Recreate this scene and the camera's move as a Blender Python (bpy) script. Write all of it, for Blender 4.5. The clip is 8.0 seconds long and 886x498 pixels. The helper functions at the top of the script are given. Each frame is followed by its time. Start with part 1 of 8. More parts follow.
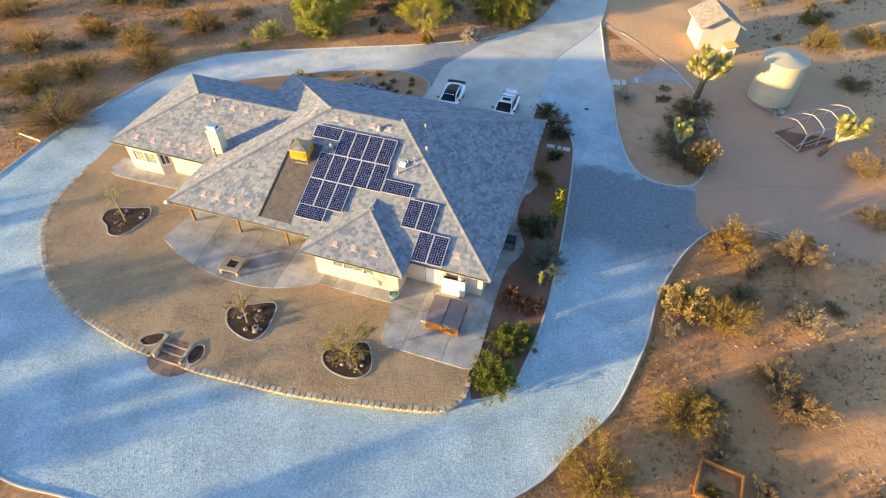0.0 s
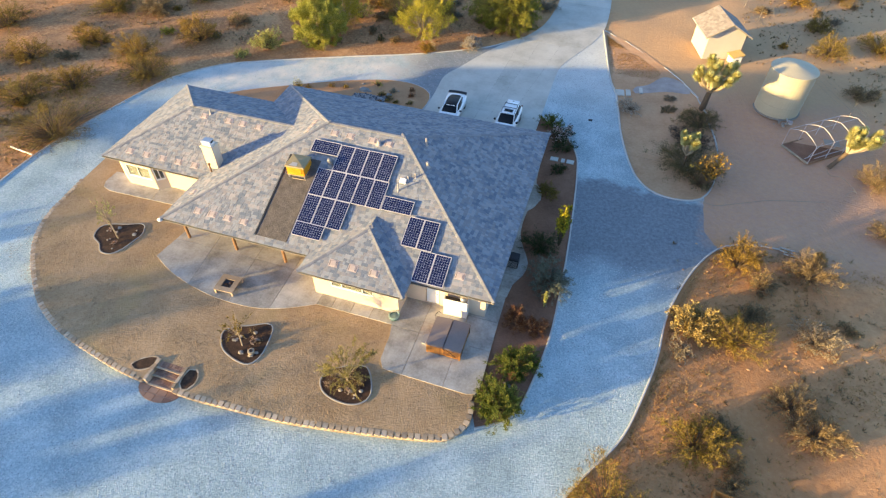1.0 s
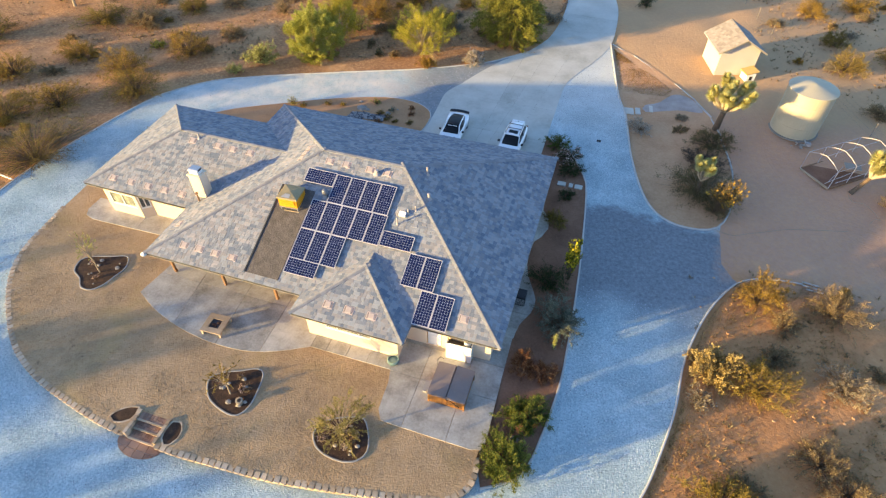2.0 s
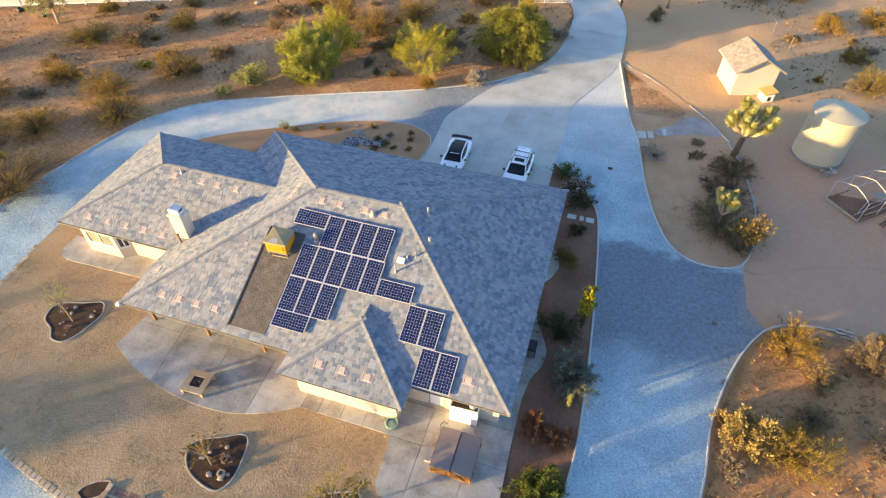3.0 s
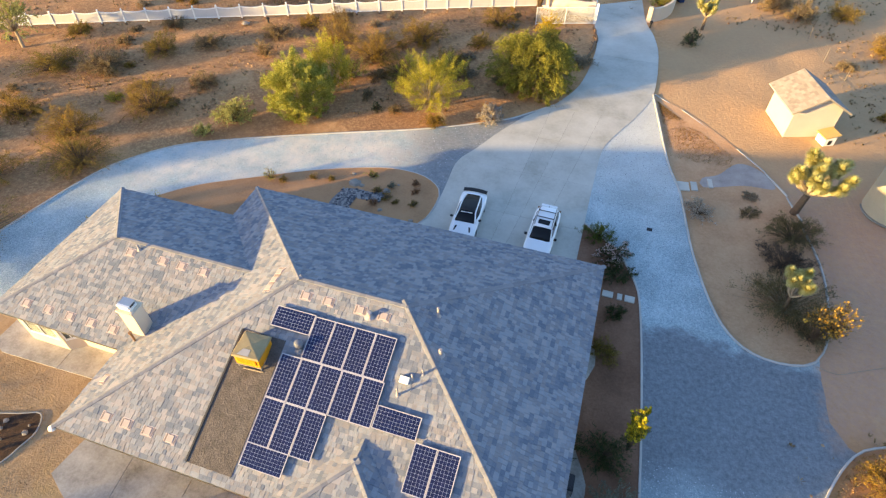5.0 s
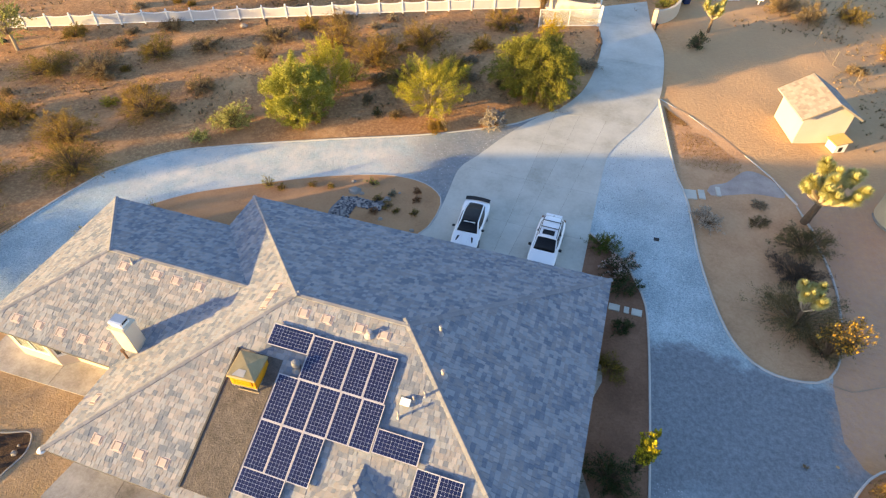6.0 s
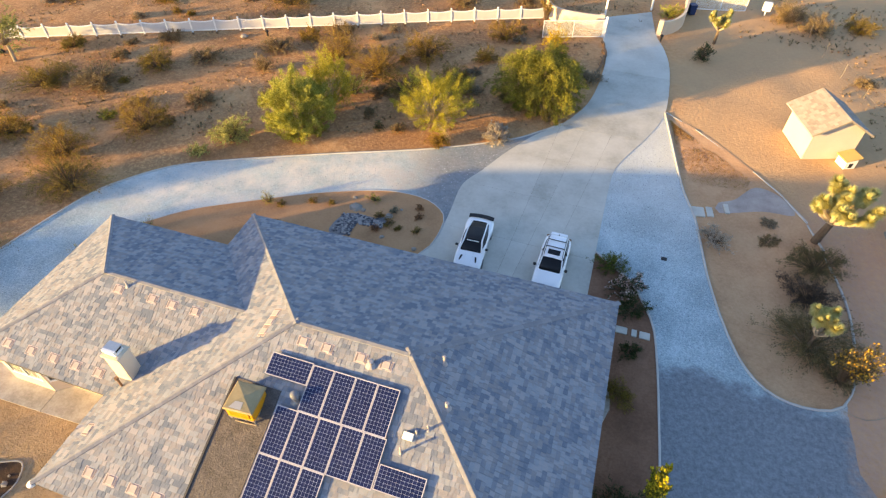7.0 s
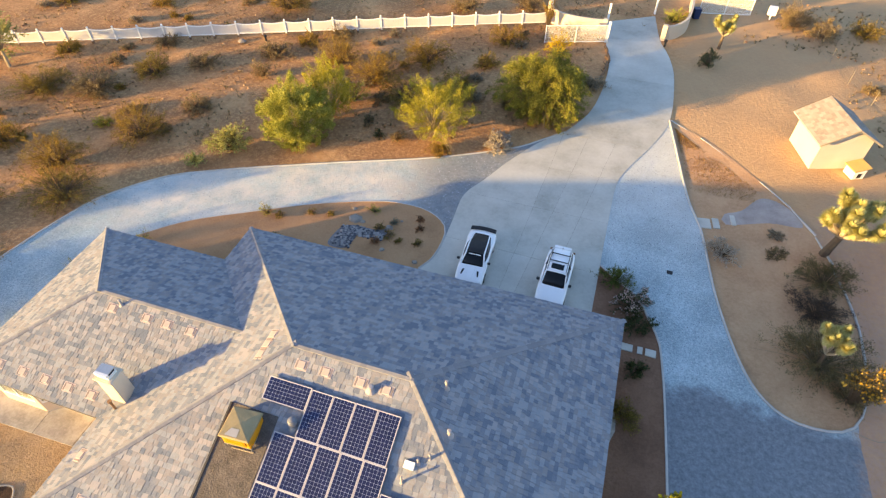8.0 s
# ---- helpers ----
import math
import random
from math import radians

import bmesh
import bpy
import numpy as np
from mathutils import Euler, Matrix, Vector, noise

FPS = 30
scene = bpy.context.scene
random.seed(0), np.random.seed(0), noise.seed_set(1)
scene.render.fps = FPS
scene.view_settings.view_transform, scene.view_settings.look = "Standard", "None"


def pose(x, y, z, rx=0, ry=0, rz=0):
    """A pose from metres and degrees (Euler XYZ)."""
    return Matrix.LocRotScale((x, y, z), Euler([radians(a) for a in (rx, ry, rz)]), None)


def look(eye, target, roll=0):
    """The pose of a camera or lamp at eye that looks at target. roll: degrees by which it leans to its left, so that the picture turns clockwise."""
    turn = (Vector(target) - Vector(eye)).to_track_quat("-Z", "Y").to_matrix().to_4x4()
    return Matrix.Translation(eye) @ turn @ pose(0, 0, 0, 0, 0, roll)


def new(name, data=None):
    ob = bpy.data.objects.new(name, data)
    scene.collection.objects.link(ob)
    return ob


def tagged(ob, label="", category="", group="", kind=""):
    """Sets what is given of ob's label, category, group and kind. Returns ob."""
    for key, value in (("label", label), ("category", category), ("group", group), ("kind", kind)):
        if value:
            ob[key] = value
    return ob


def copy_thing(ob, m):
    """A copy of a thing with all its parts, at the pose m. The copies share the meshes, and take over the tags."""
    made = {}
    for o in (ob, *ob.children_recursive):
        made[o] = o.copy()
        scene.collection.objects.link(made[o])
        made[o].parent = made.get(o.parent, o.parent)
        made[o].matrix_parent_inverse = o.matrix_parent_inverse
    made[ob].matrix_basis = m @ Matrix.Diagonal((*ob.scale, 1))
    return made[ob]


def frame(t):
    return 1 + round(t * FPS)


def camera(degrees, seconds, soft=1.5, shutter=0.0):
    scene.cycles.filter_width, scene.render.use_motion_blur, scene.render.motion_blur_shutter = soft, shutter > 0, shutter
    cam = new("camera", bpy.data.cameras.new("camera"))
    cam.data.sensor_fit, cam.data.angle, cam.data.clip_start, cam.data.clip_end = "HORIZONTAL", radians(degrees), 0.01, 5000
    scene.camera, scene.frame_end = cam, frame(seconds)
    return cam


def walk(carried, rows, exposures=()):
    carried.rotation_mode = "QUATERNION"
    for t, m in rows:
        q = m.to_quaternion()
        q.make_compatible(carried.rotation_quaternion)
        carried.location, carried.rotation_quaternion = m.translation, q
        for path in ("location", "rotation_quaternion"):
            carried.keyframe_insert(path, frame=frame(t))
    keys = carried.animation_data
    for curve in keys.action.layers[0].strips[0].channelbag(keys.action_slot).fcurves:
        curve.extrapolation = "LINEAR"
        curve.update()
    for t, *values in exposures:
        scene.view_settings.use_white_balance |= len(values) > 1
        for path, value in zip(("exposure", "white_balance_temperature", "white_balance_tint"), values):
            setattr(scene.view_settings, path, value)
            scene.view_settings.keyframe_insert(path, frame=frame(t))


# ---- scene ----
cam = camera(76.0, 8.0, soft=1.25)
PATH = [
    (0, (1.143, 0.51, 28.652), (0.729, 1.824, 27.203), 0.7),
    (0.5, (0.943, 0.977, 28.651), (0.528, 2.295, 27.205), 0.7),
    (1, (0.574, 1.949, 28.59), (0.158, 3.269, 27.146), 0.6),
    (1.2, (0.342, 2.497, 28.574), (-0.072, 3.817, 27.13), 0.7),
    (2.3, (-0.958, 6.056, 28.453), (-1.372, 7.379, 27.012), 0.6),
    (2.5, (-1.207, 6.786, 28.422), (-1.623, 8.111, 26.983), 0.4),
    (3, (-1.947, 8.733, 28.142), (-2.363, 10.061, 26.706), 0.4),
    (3.5, (-2.713, 10.81, 27.511), (-3.127, 12.133, 26.069), 0.3),
    (4, (-3.519, 12.85, 27.204), (-3.935, 14.175, 25.764), 0.4),
    (4.5, (-4.302, 14.904, 27.071), (-4.721, 16.225, 25.629), 0.3),
    (5, (-4.985, 16.597, 27.017), (-5.41, 17.918, 25.576), 0.2),
    (5.2, (-5.124, 17.031, 27.004), (-5.551, 18.349, 25.561), 0.1),
    (6.3, (-5.586, 17.929, 26.899), (-6.011, 19.245, 25.454), 0.2),
    (6.5, (-5.693, 18.139, 26.908), (-6.12, 19.458, 25.467), 0.2),
    (7, (-6.002, 18.946, 27.079), (-6.432, 20.269, 25.641), 0.2),
    (7.5, (-6.283, 19.75, 27.23), (-6.72, 21.074, 25.797), 0.0),
    (8, (-6.473, 20.089, 27.254), (-6.901, 21.407, 25.811), 0.2),
]
walk(cam, [(t, look(eye, target, roll)) for t, eye, target, roll in PATH], [(0.0, 2.32, 6780, 20.5), (4.0, 2.39, 7060, 23.0), (8.0, 2.45, 7930, 26.0)])


# ---- world, sun, exposure ----
SUN_AZ, SUN_EL = 217.0, 5.7          # towards the sun, degrees from +x; height
world = bpy.data.worlds.new("world")
scene.world = world
world.use_nodes = True
wn = world.node_tree.nodes
sky = wn.new("ShaderNodeTexSky")
sky.sky_type, sky.sun_disc = "NISHITA", False
sky.sun_elevation, sky.sun_rotation = radians(SUN_EL), radians(90 - SUN_AZ)
sky.air_density, sky.dust_density, sky.ozone_density = 1.0, 0.9, 3.0
wn["Background"].inputs["Strength"].default_value = 0.15
world.node_tree.links.new(sky.outputs[0], wn["Background"].inputs[0])
sun_data = bpy.data.lights.new("sun", "SUN")
sun_data.energy, sun_data.angle, sun_data.color = 3.3, radians(0.9), (1.0, 0.765, 0.29)
sun = new("sun", sun_data)
to_sun = Vector((math.cos(radians(SUN_AZ)) * math.cos(radians(SUN_EL)), math.sin(radians(SUN_AZ)) * math.cos(radians(SUN_EL)), math.sin(radians(SUN_EL))))
sun.matrix_world = look(to_sun * 200, (0, 0, 0))

R = random.Random(7)


# ---- materials ----
def material(name, colors, size=1.0, rough=0.85, bump=0.0, bump_size=None, fine=12.0, fine_amount=0.35, metal=0.0, spec=0.3, coords="object", random_by="", random_amount=0.0, coat=0.0):
    """Two scales of noise between the given colours; size is the width of the larger patches in metres."""
    m = bpy.data.materials.new(name)
    m.use_nodes = True
    nt = m.node_tree
    b = nt.nodes["Principled BSDF"]
    b.inputs["Roughness"].default_value, b.inputs["Metallic"].default_value = rough, metal
    b.inputs["Specular IOR Level"].default_value, b.inputs["Coat Weight"].default_value = spec, coat
    if coords == "world":
        at = nt.nodes.new("ShaderNodeNewGeometry").outputs["Position"]
    else:
        at = nt.nodes.new("ShaderNodeTexCoord").outputs["Object"]
    big, small = nt.nodes.new("ShaderNodeTexNoise"), nt.nodes.new("ShaderNodeTexNoise")
    big.inputs["Scale"].default_value, small.inputs["Scale"].default_value = 1.0 / size, fine / size
    big.inputs["Detail"].default_value, small.inputs["Detail"].default_value = 5.0, 6.0
    big.inputs["Roughness"].default_value, small.inputs["Roughness"].default_value = 0.6, 0.75
    nt.links.new(at, big.inputs["Vector"])
    nt.links.new(at, small.inputs["Vector"])
    mix = nt.nodes.new("ShaderNodeMath")
    mix.operation = "MULTIPLY_ADD"
    nt.links.new(small.outputs["Fac"], mix.inputs[0])
    mix.inputs[1].default_value = fine_amount
    sc = nt.nodes.new("ShaderNodeMath")
    sc.operation = "MULTIPLY"
    nt.links.new(big.outputs["Fac"], sc.inputs[0])
    sc.inputs[1].default_value = 1.0 - fine_amount
    nt.links.new(sc.outputs[0], mix.inputs[2])
    value = mix.outputs[0]
    if random_by:
        if random_by == "island":
            src = nt.nodes.new("ShaderNodeNewGeometry").outputs["Random Per Island"]
        else:
            src = nt.nodes.new("ShaderNodeObjectInfo").outputs["Random"]
        off = nt.nodes.new("ShaderNodeMath")
        off.operation = "SUBTRACT"
        nt.links.new(src, off.inputs[0])
        off.inputs[1].default_value = 0.5
        add = nt.nodes.new("ShaderNodeMath")
        add.operation = "MULTIPLY_ADD"
        nt.links.new(off.outputs[0], add.inputs[0])
        add.inputs[1].default_value = random_amount
        nt.links.new(value, add.inputs[2])
        value = add.outputs[0]
    ramp = nt.nodes.new("ShaderNodeValToRGB")
    el = ramp.color_ramp.elements
    n = len(colors)
    for i, c in enumerate(colors):
        pos = 0.28 + 0.44 * i / max(1, n - 1)
        e = el[i] if i < 2 else el.new(pos)
        e.position, e.color = pos, (*c, 1)
    if n == 1:
        el[1].color = (*colors[0], 1)
    nt.links.new(value, ramp.inputs[0])
    nt.links.new(ramp.outputs[0], b.inputs["Base Color"])
    if bump:
        bn = nt.nodes.new("ShaderNodeTexNoise")
        bn.inputs["Scale"].default_value, bn.inputs["Detail"].default_value, bn.inputs["Roughness"].default_value = 1.0 / (bump_size or size / fine), 5.0, 0.65
        nt.links.new(at, bn.inputs["Vector"])
        bp = nt.nodes.new("ShaderNodeBump")
        bp.inputs["Strength"].default_value, bp.inputs["Distance"].default_value = 1.0, bump
        nt.links.new(bn.outputs["Fac"], bp.inputs["Height"])
        nt.links.new(bp.outputs[0], b.inputs["Normal"])
    return m


def leaf_material(name, colors, amount=0.45):
    """Leaves: diffuse with some light coming through, each leaf its own shade."""
    m = material(name, colors, size=0.8, rough=0.7, fine_amount=0.3, random_by="island", random_amount=amount, spec=0.2)
    nt = m.node_tree
    b, out = nt.nodes["Principled BSDF"], nt.nodes["Material Output"]
    tr = nt.nodes.new("ShaderNodeBsdfTranslucent")
    mx = nt.nodes.new("ShaderNodeMixShader")
    mx.inputs[0].default_value = 0.22
    nt.links.new(b.inputs["Base Color"].links[0].from_socket, tr.inputs["Color"])
    nt.links.new(b.outputs[0], mx.inputs[1])
    nt.links.new(tr.outputs[0], mx.inputs[2])
    nt.links.new(mx.outputs[0], out.inputs["Surface"])
    return m


def link_value(nt, op, a, b):
    n = nt.nodes.new("ShaderNodeMath")
    n.operation = op
    for i, v in enumerate((a, b)):
        if isinstance(v, (int, float)):
            n.inputs[i].default_value = v
        else:
            nt.links.new(v, n.inputs[i])
    return n.outputs[0]


def edge(nt, value, lo, hi):
    n = nt.nodes.new("ShaderNodeMapRange")
    n.interpolation_type = "SMOOTHSTEP"
    n.inputs["From Min"].default_value, n.inputs["From Max"].default_value = lo, hi
    nt.links.new(value, n.inputs["Value"])
    return n.outputs["Result"]


def gravel_material():
    """White crushed stone that gives way to dark asphalt millings east of the house and beside the driveway."""
    m = material("gravel", [(0.122, 0.171, 0.188), (0.338, 0.443, 0.47), (0.675, 0.78, 0.788)], size=2.6, rough=0.95, bump=0.05, bump_size=0.08, fine=26, fine_amount=0.68, coords="world", spec=0.15)
    nt = m.node_tree
    b = nt.nodes["Principled BSDF"]
    light = b.inputs["Base Color"].links[0].from_socket
    pos = nt.nodes.new("ShaderNodeNewGeometry").outputs["Position"]
    ns = nt.nodes.new("ShaderNodeTexNoise")
    ns.inputs["Scale"].default_value, ns.inputs["Detail"].default_value, ns.inputs["Roughness"].default_value = 0.45, 8, 0.7
    nt.links.new(pos, ns.inputs["Vector"])
    xyz = nt.nodes.new("ShaderNodeSeparateXYZ")
    nt.links.new(pos, xyz.inputs[0])
    wob = link_value(nt, "MULTIPLY", link_value(nt, "SUBTRACT", ns.outputs["Fac"], 0.5), 5.0)
    y = link_value(nt, "ADD", xyz.outputs["Y"], wob)
    x = link_value(nt, "ADD", xyz.outputs["X"], wob)
    east = link_value(nt, "MULTIPLY", link_value(nt, "MULTIPLY", edge(nt, y, 27.2, 32.0), link_value(nt, "SUBTRACT", 1.0, edge(nt, y, 38.7, 39.9))), edge(nt, x, -3.0, -1.0))
    north = link_value(nt, "MULTIPLY", link_value(nt, "MULTIPLY", edge(nt, x, -21.5, -16.0), edge(nt, xyz.outputs["Y"], 46.0, 47.0)), link_value(nt, "SUBTRACT", 1.0, edge(nt, xyz.outputs["X"], -9.5, -8.5)))
    mask = link_value(nt, "MAXIMUM", link_value(nt, "MULTIPLY", east, 0.88), link_value(nt, "MULTIPLY", north, 0.8))
    dn = nt.nodes.new("ShaderNodeTexNoise")
    dn.inputs["Scale"].default_value, dn.inputs["Detail"].default_value, dn.inputs["Roughness"].default_value = 4.0, 8, 0.8
    nt.links.new(pos, dn.inputs["Vector"])
    dr = nt.nodes.new("ShaderNodeValToRGB")
    dr.color_ramp.elements[0].position, dr.color_ramp.elements[0].color = 0.3, (0.082, 0.094, 0.11, 1)
    dr.color_ramp.elements[1].position, dr.color_ramp.elements[1].color = 0.7, (0.27, 0.29, 0.308, 1)
    nt.links.new(dn.outputs["Fac"], dr.inputs[0])
    mx = nt.nodes.new("ShaderNodeMix")
    mx.data_type = "RGBA"
    nt.links.new(mask, mx.inputs["Factor"])
    dusty = nt.nodes.new("ShaderNodeMix")
    dusty.data_type = "RGBA"
    worn = link_value(nt, "MULTIPLY", link_value(nt, "MULTIPLY", edge(nt, y, 34.0, 46.0), link_value(nt, "SUBTRACT", 1.0, edge(nt, x, -10.0, -6.0))), edge(nt, ns.outputs["Fac"], 0.25, 0.75))
    wedge = link_value(nt, "MULTIPLY", link_value(nt, "MULTIPLY", edge(nt, y, 46.0, 58.0), edge(nt, xyz.outputs["X"], -6.0, -4.0)), 0.5)
    worn = link_value(nt, "MAXIMUM", worn, wedge)
    nt.links.new(worn, dusty.inputs["Factor"])
    nt.links.new(light, dusty.inputs["A"])
    dusty.inputs["B"].default_value = (0.68, 0.62, 0.55, 1)
    nt.links.new(dusty.outputs["Result"], mx.inputs["A"])
    nt.links.new(dr.outputs[0], mx.inputs["B"])
    dirt = nt.nodes.new("ShaderNodeMix")
    dirt.data_type = "RGBA"
    nt.links.new(link_value(nt, "MULTIPLY", edge(nt, x, 9.2, 11.2), edge(nt, xyz.outputs["Y"], 33.5, 35.5)), dirt.inputs["Factor"])
    nt.links.new(mx.outputs["Result"], dirt.inputs["A"])
    dirt.inputs["B"].default_value = (0.49, 0.29, 0.195, 1)
    nt.links.new(dirt.outputs["Result"], b.inputs["Base Color"])
    return m


def glass_material():
    m = bpy.data.materials.new("window_glass")
    m.use_nodes = True
    b = m.node_tree.nodes["Principled BSDF"]
    b.inputs["Base Color"].default_value = (0.75, 0.82, 0.85, 1)
    b.inputs["Roughness"].default_value, b.inputs["Transmission Weight"].default_value, b.inputs["IOR"].default_value = 0.03, 1.0, 1.45
    return m


def sand_material():
    """Desert sand; the strip north of the loop lies under dead twigs and leaf litter, in drifts."""
    m = material("desert_sand", [(0.36, 0.17, 0.08), (0.55, 0.29, 0.138), (0.68, 0.41, 0.205)], size=6.0, rough=0.95, bump=0.055, bump_size=0.25, fine=16, fine_amount=0.52, coords="world", spec=0.1)
    nt = m.node_tree
    b = nt.nodes["Principled BSDF"]
    base = b.inputs["Base Color"].links[0].from_socket
    pos = nt.nodes.new("ShaderNodeNewGeometry").outputs["Position"]
    drift, speck = nt.nodes.new("ShaderNodeTexNoise"), nt.nodes.new("ShaderNodeTexNoise")
    for n, s, r in ((drift, 0.22, 0.65), (speck, 3.2, 0.85)):
        n.inputs["Scale"].default_value, n.inputs["Detail"].default_value, n.inputs["Roughness"].default_value = s, 7, r
        nt.links.new(pos, n.inputs["Vector"])
    xyz = nt.nodes.new("ShaderNodeSeparateXYZ")
    nt.links.new(pos, xyz.inputs[0])
    x = link_value(nt, "ADD", xyz.outputs["X"], link_value(nt, "MULTIPLY", drift.outputs["Fac"], 8.0))
    strip = link_value(nt, "ADD", link_value(nt, "MULTIPLY", link_value(nt, "SUBTRACT", 1.0, edge(nt, x, -8.0, -2.0)), 0.14), drift.outputs["Fac"])
    mask = link_value(nt, "MULTIPLY", edge(nt, strip, 0.44, 0.68), edge(nt, speck.outputs["Fac"], 0.38, 0.56))
    mx = nt.nodes.new("ShaderNodeMix")
    mx.data_type = "RGBA"
    bare = edge(nt, x, -1.0, 6.0)
    nt.links.new(link_value(nt, "MULTIPLY", mask, link_value(nt, "SUBTRACT", 0.6, link_value(nt, "MULTIPLY", bare, 0.5))), mx.inputs["Factor"])
    nt.links.new(base, mx.inputs["A"])
    mx.inputs["B"].default_value = (0.185, 0.09, 0.044, 1)
    # brown straw and leaf litter lies thick among the bushes inside the scrub kerb
    side = link_value(nt, "ADD", xyz.outputs["X"], link_value(nt, "MULTIPLY", drift.outputs["Fac"], 6.0))
    scrub = link_value(nt, "MULTIPLY", link_value(nt, "SUBTRACT", 1.0, edge(nt, side, 16.0, 25.0)), link_value(nt, "SUBTRACT", 1.0, edge(nt, xyz.outputs["Y"], 32.5, 37.0)))
    thick = link_value(nt, "MULTIPLY", link_value(nt, "MULTIPLY", scrub, edge(nt, xyz.outputs["X"], 0.0, 3.0)), link_value(nt, "ADD", 0.38, link_value(nt, "MULTIPLY", edge(nt, speck.outputs["Fac"], 0.35, 0.6), 0.45)))
    straw = nt.nodes.new("ShaderNodeMix")
    straw.data_type = "RGBA"
    nt.links.new(thick, straw.inputs["Factor"])
    nt.links.new(mx.outputs["Result"], straw.inputs["A"])
    straw.inputs["B"].default_value = (0.45, 0.205, 0.082, 1)
    # the dirt lot between the island and the tank is worn to a paler, greyer dust
    wob = link_value(nt, "MULTIPLY", link_value(nt, "SUBTRACT", drift.outputs["Fac"], 0.5), 9.0)
    lx, ly = link_value(nt, "ADD", xyz.outputs["X"], wob), link_value(nt, "ADD", xyz.outputs["Y"], wob)
    lot = link_value(nt, "MULTIPLY", link_value(nt, "MULTIPLY", edge(nt, lx, 7.0, 10.0), link_value(nt, "SUBTRACT", 1.0, edge(nt, lx, 21.0, 27.0))), link_value(nt, "MULTIPLY", edge(nt, ly, 33.0, 37.0), link_value(nt, "SUBTRACT", 1.0, edge(nt, ly, 54.0, 60.0))))
    dust = nt.nodes.new("ShaderNodeMix")
    dust.data_type = "RGBA"
    nt.links.new(link_value(nt, "MULTIPLY", lot, link_value(nt, "ADD", 0.35, link_value(nt, "MULTIPLY", edge(nt, speck.outputs["Fac"], 0.35, 0.62), 0.45))), dust.inputs["Factor"])
    nt.links.new(straw.outputs["Result"], dust.inputs["A"])
    dust.inputs["B"].default_value = (0.47, 0.285, 0.205, 1)
    # paler tan sand round the shed
    yard = link_value(nt, "MULTIPLY", edge(nt, ly, 52.0, 58.0), edge(nt, lx, -3.0, 1.0))
    tan = nt.nodes.new("ShaderNodeMix")
    tan.data_type = "RGBA"
    nt.links.new(link_value(nt, "MULTIPLY", yard, link_value(nt, "ADD", 0.45, link_value(nt, "MULTIPLY", speck.outputs["Fac"], 0.4))), tan.inputs["Factor"])
    nt.links.new(dust.outputs["Result"], tan.inputs["A"])
    tan.inputs["B"].default_value = (0.50, 0.322, 0.18, 1)
    nt.links.new(tan.outputs["Result"], b.inputs["Base Color"])
    return m


def lawn_material():
    """Dormant turf: straw with greener drifts, and small worn spots where the dark thatch shows."""
    m = material("dormant_lawn", [(0.265, 0.168, 0.09), (0.385, 0.26, 0.15), (0.475, 0.33, 0.2)], size=2.6, rough=0.95, bump=0.045, bump_size=0.11, fine=9, fine_amount=0.5, coords="world", spec=0.1)
    nt = m.node_tree
    b = nt.nodes["Principled BSDF"]
    base = b.inputs["Base Color"].links[0].from_socket
    pos = nt.nodes.new("ShaderNodeNewGeometry").outputs["Position"]
    drift, spot, tuft = (nt.nodes.new("ShaderNodeTexNoise") for _ in range(3))
    for n, sc, r in ((drift, 0.33, 0.6), (spot, 1.7, 0.75), (tuft, 5.5, 0.6)):
        n.inputs["Scale"].default_value, n.inputs["Detail"].default_value, n.inputs["Roughness"].default_value = sc, 5, r
        nt.links.new(pos, n.inputs["Vector"])
    last = base
    for fac, col in ((link_value(nt, "MULTIPLY", edge(nt, drift.outputs["Fac"], 0.5, 0.72), 0.55), (0.345, 0.245, 0.11, 1)),
                     (link_value(nt, "MULTIPLY", edge(nt, tuft.outputs["Fac"], 0.52, 0.72), 0.45), (0.22, 0.145, 0.07, 1)),
                     (link_value(nt, "MULTIPLY", edge(nt, spot.outputs["Fac"], 0.63, 0.74), 0.75), (0.13, 0.085, 0.05, 1))):
        mx = nt.nodes.new("ShaderNodeMix")
        mx.data_type = "RGBA"
        nt.links.new(fac, mx.inputs["Factor"])
        nt.links.new(last, mx.inputs["A"])
        mx.inputs["B"].default_value = col
        last = mx.outputs["Result"]
    nt.links.new(last, b.inputs["Base Color"])
    return m


SAND = sand_material()
ISLAND = material("island_soil", [(0.35, 0.182, 0.100), (0.51, 0.295, 0.165), (0.61, 0.385, 0.23)], size=2.6, rough=0.95, bump=0.05, bump_size=0.2, fine=12, fine_amount=0.45, coords="world", spec=0.1)
BEDSOIL = material("bed_soil", [(0.30, 0.152, 0.078), (0.45, 0.24, 0.125), (0.52, 0.295, 0.16)], size=2.5, rough=0.95, bump=0.03, bump_size=0.12, fine=18, fine_amount=0.4, coords="world", spec=0.1)
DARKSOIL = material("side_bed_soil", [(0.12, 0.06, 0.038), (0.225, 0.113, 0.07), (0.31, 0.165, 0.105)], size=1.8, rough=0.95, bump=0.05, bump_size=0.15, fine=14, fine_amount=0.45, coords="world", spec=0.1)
LAWN = lawn_material()
GRAVEL = gravel_material()
CONCRETE = material("concrete", [(0.345, 0.33, 0.28), (0.485, 0.468, 0.41), (0.58, 0.562, 0.50)], size=2.4, rough=0.85, bump=0.004, bump_size=0.05, fine=10, fine_amount=0.3, coords="world", random_by="object", random_amount=0.12)
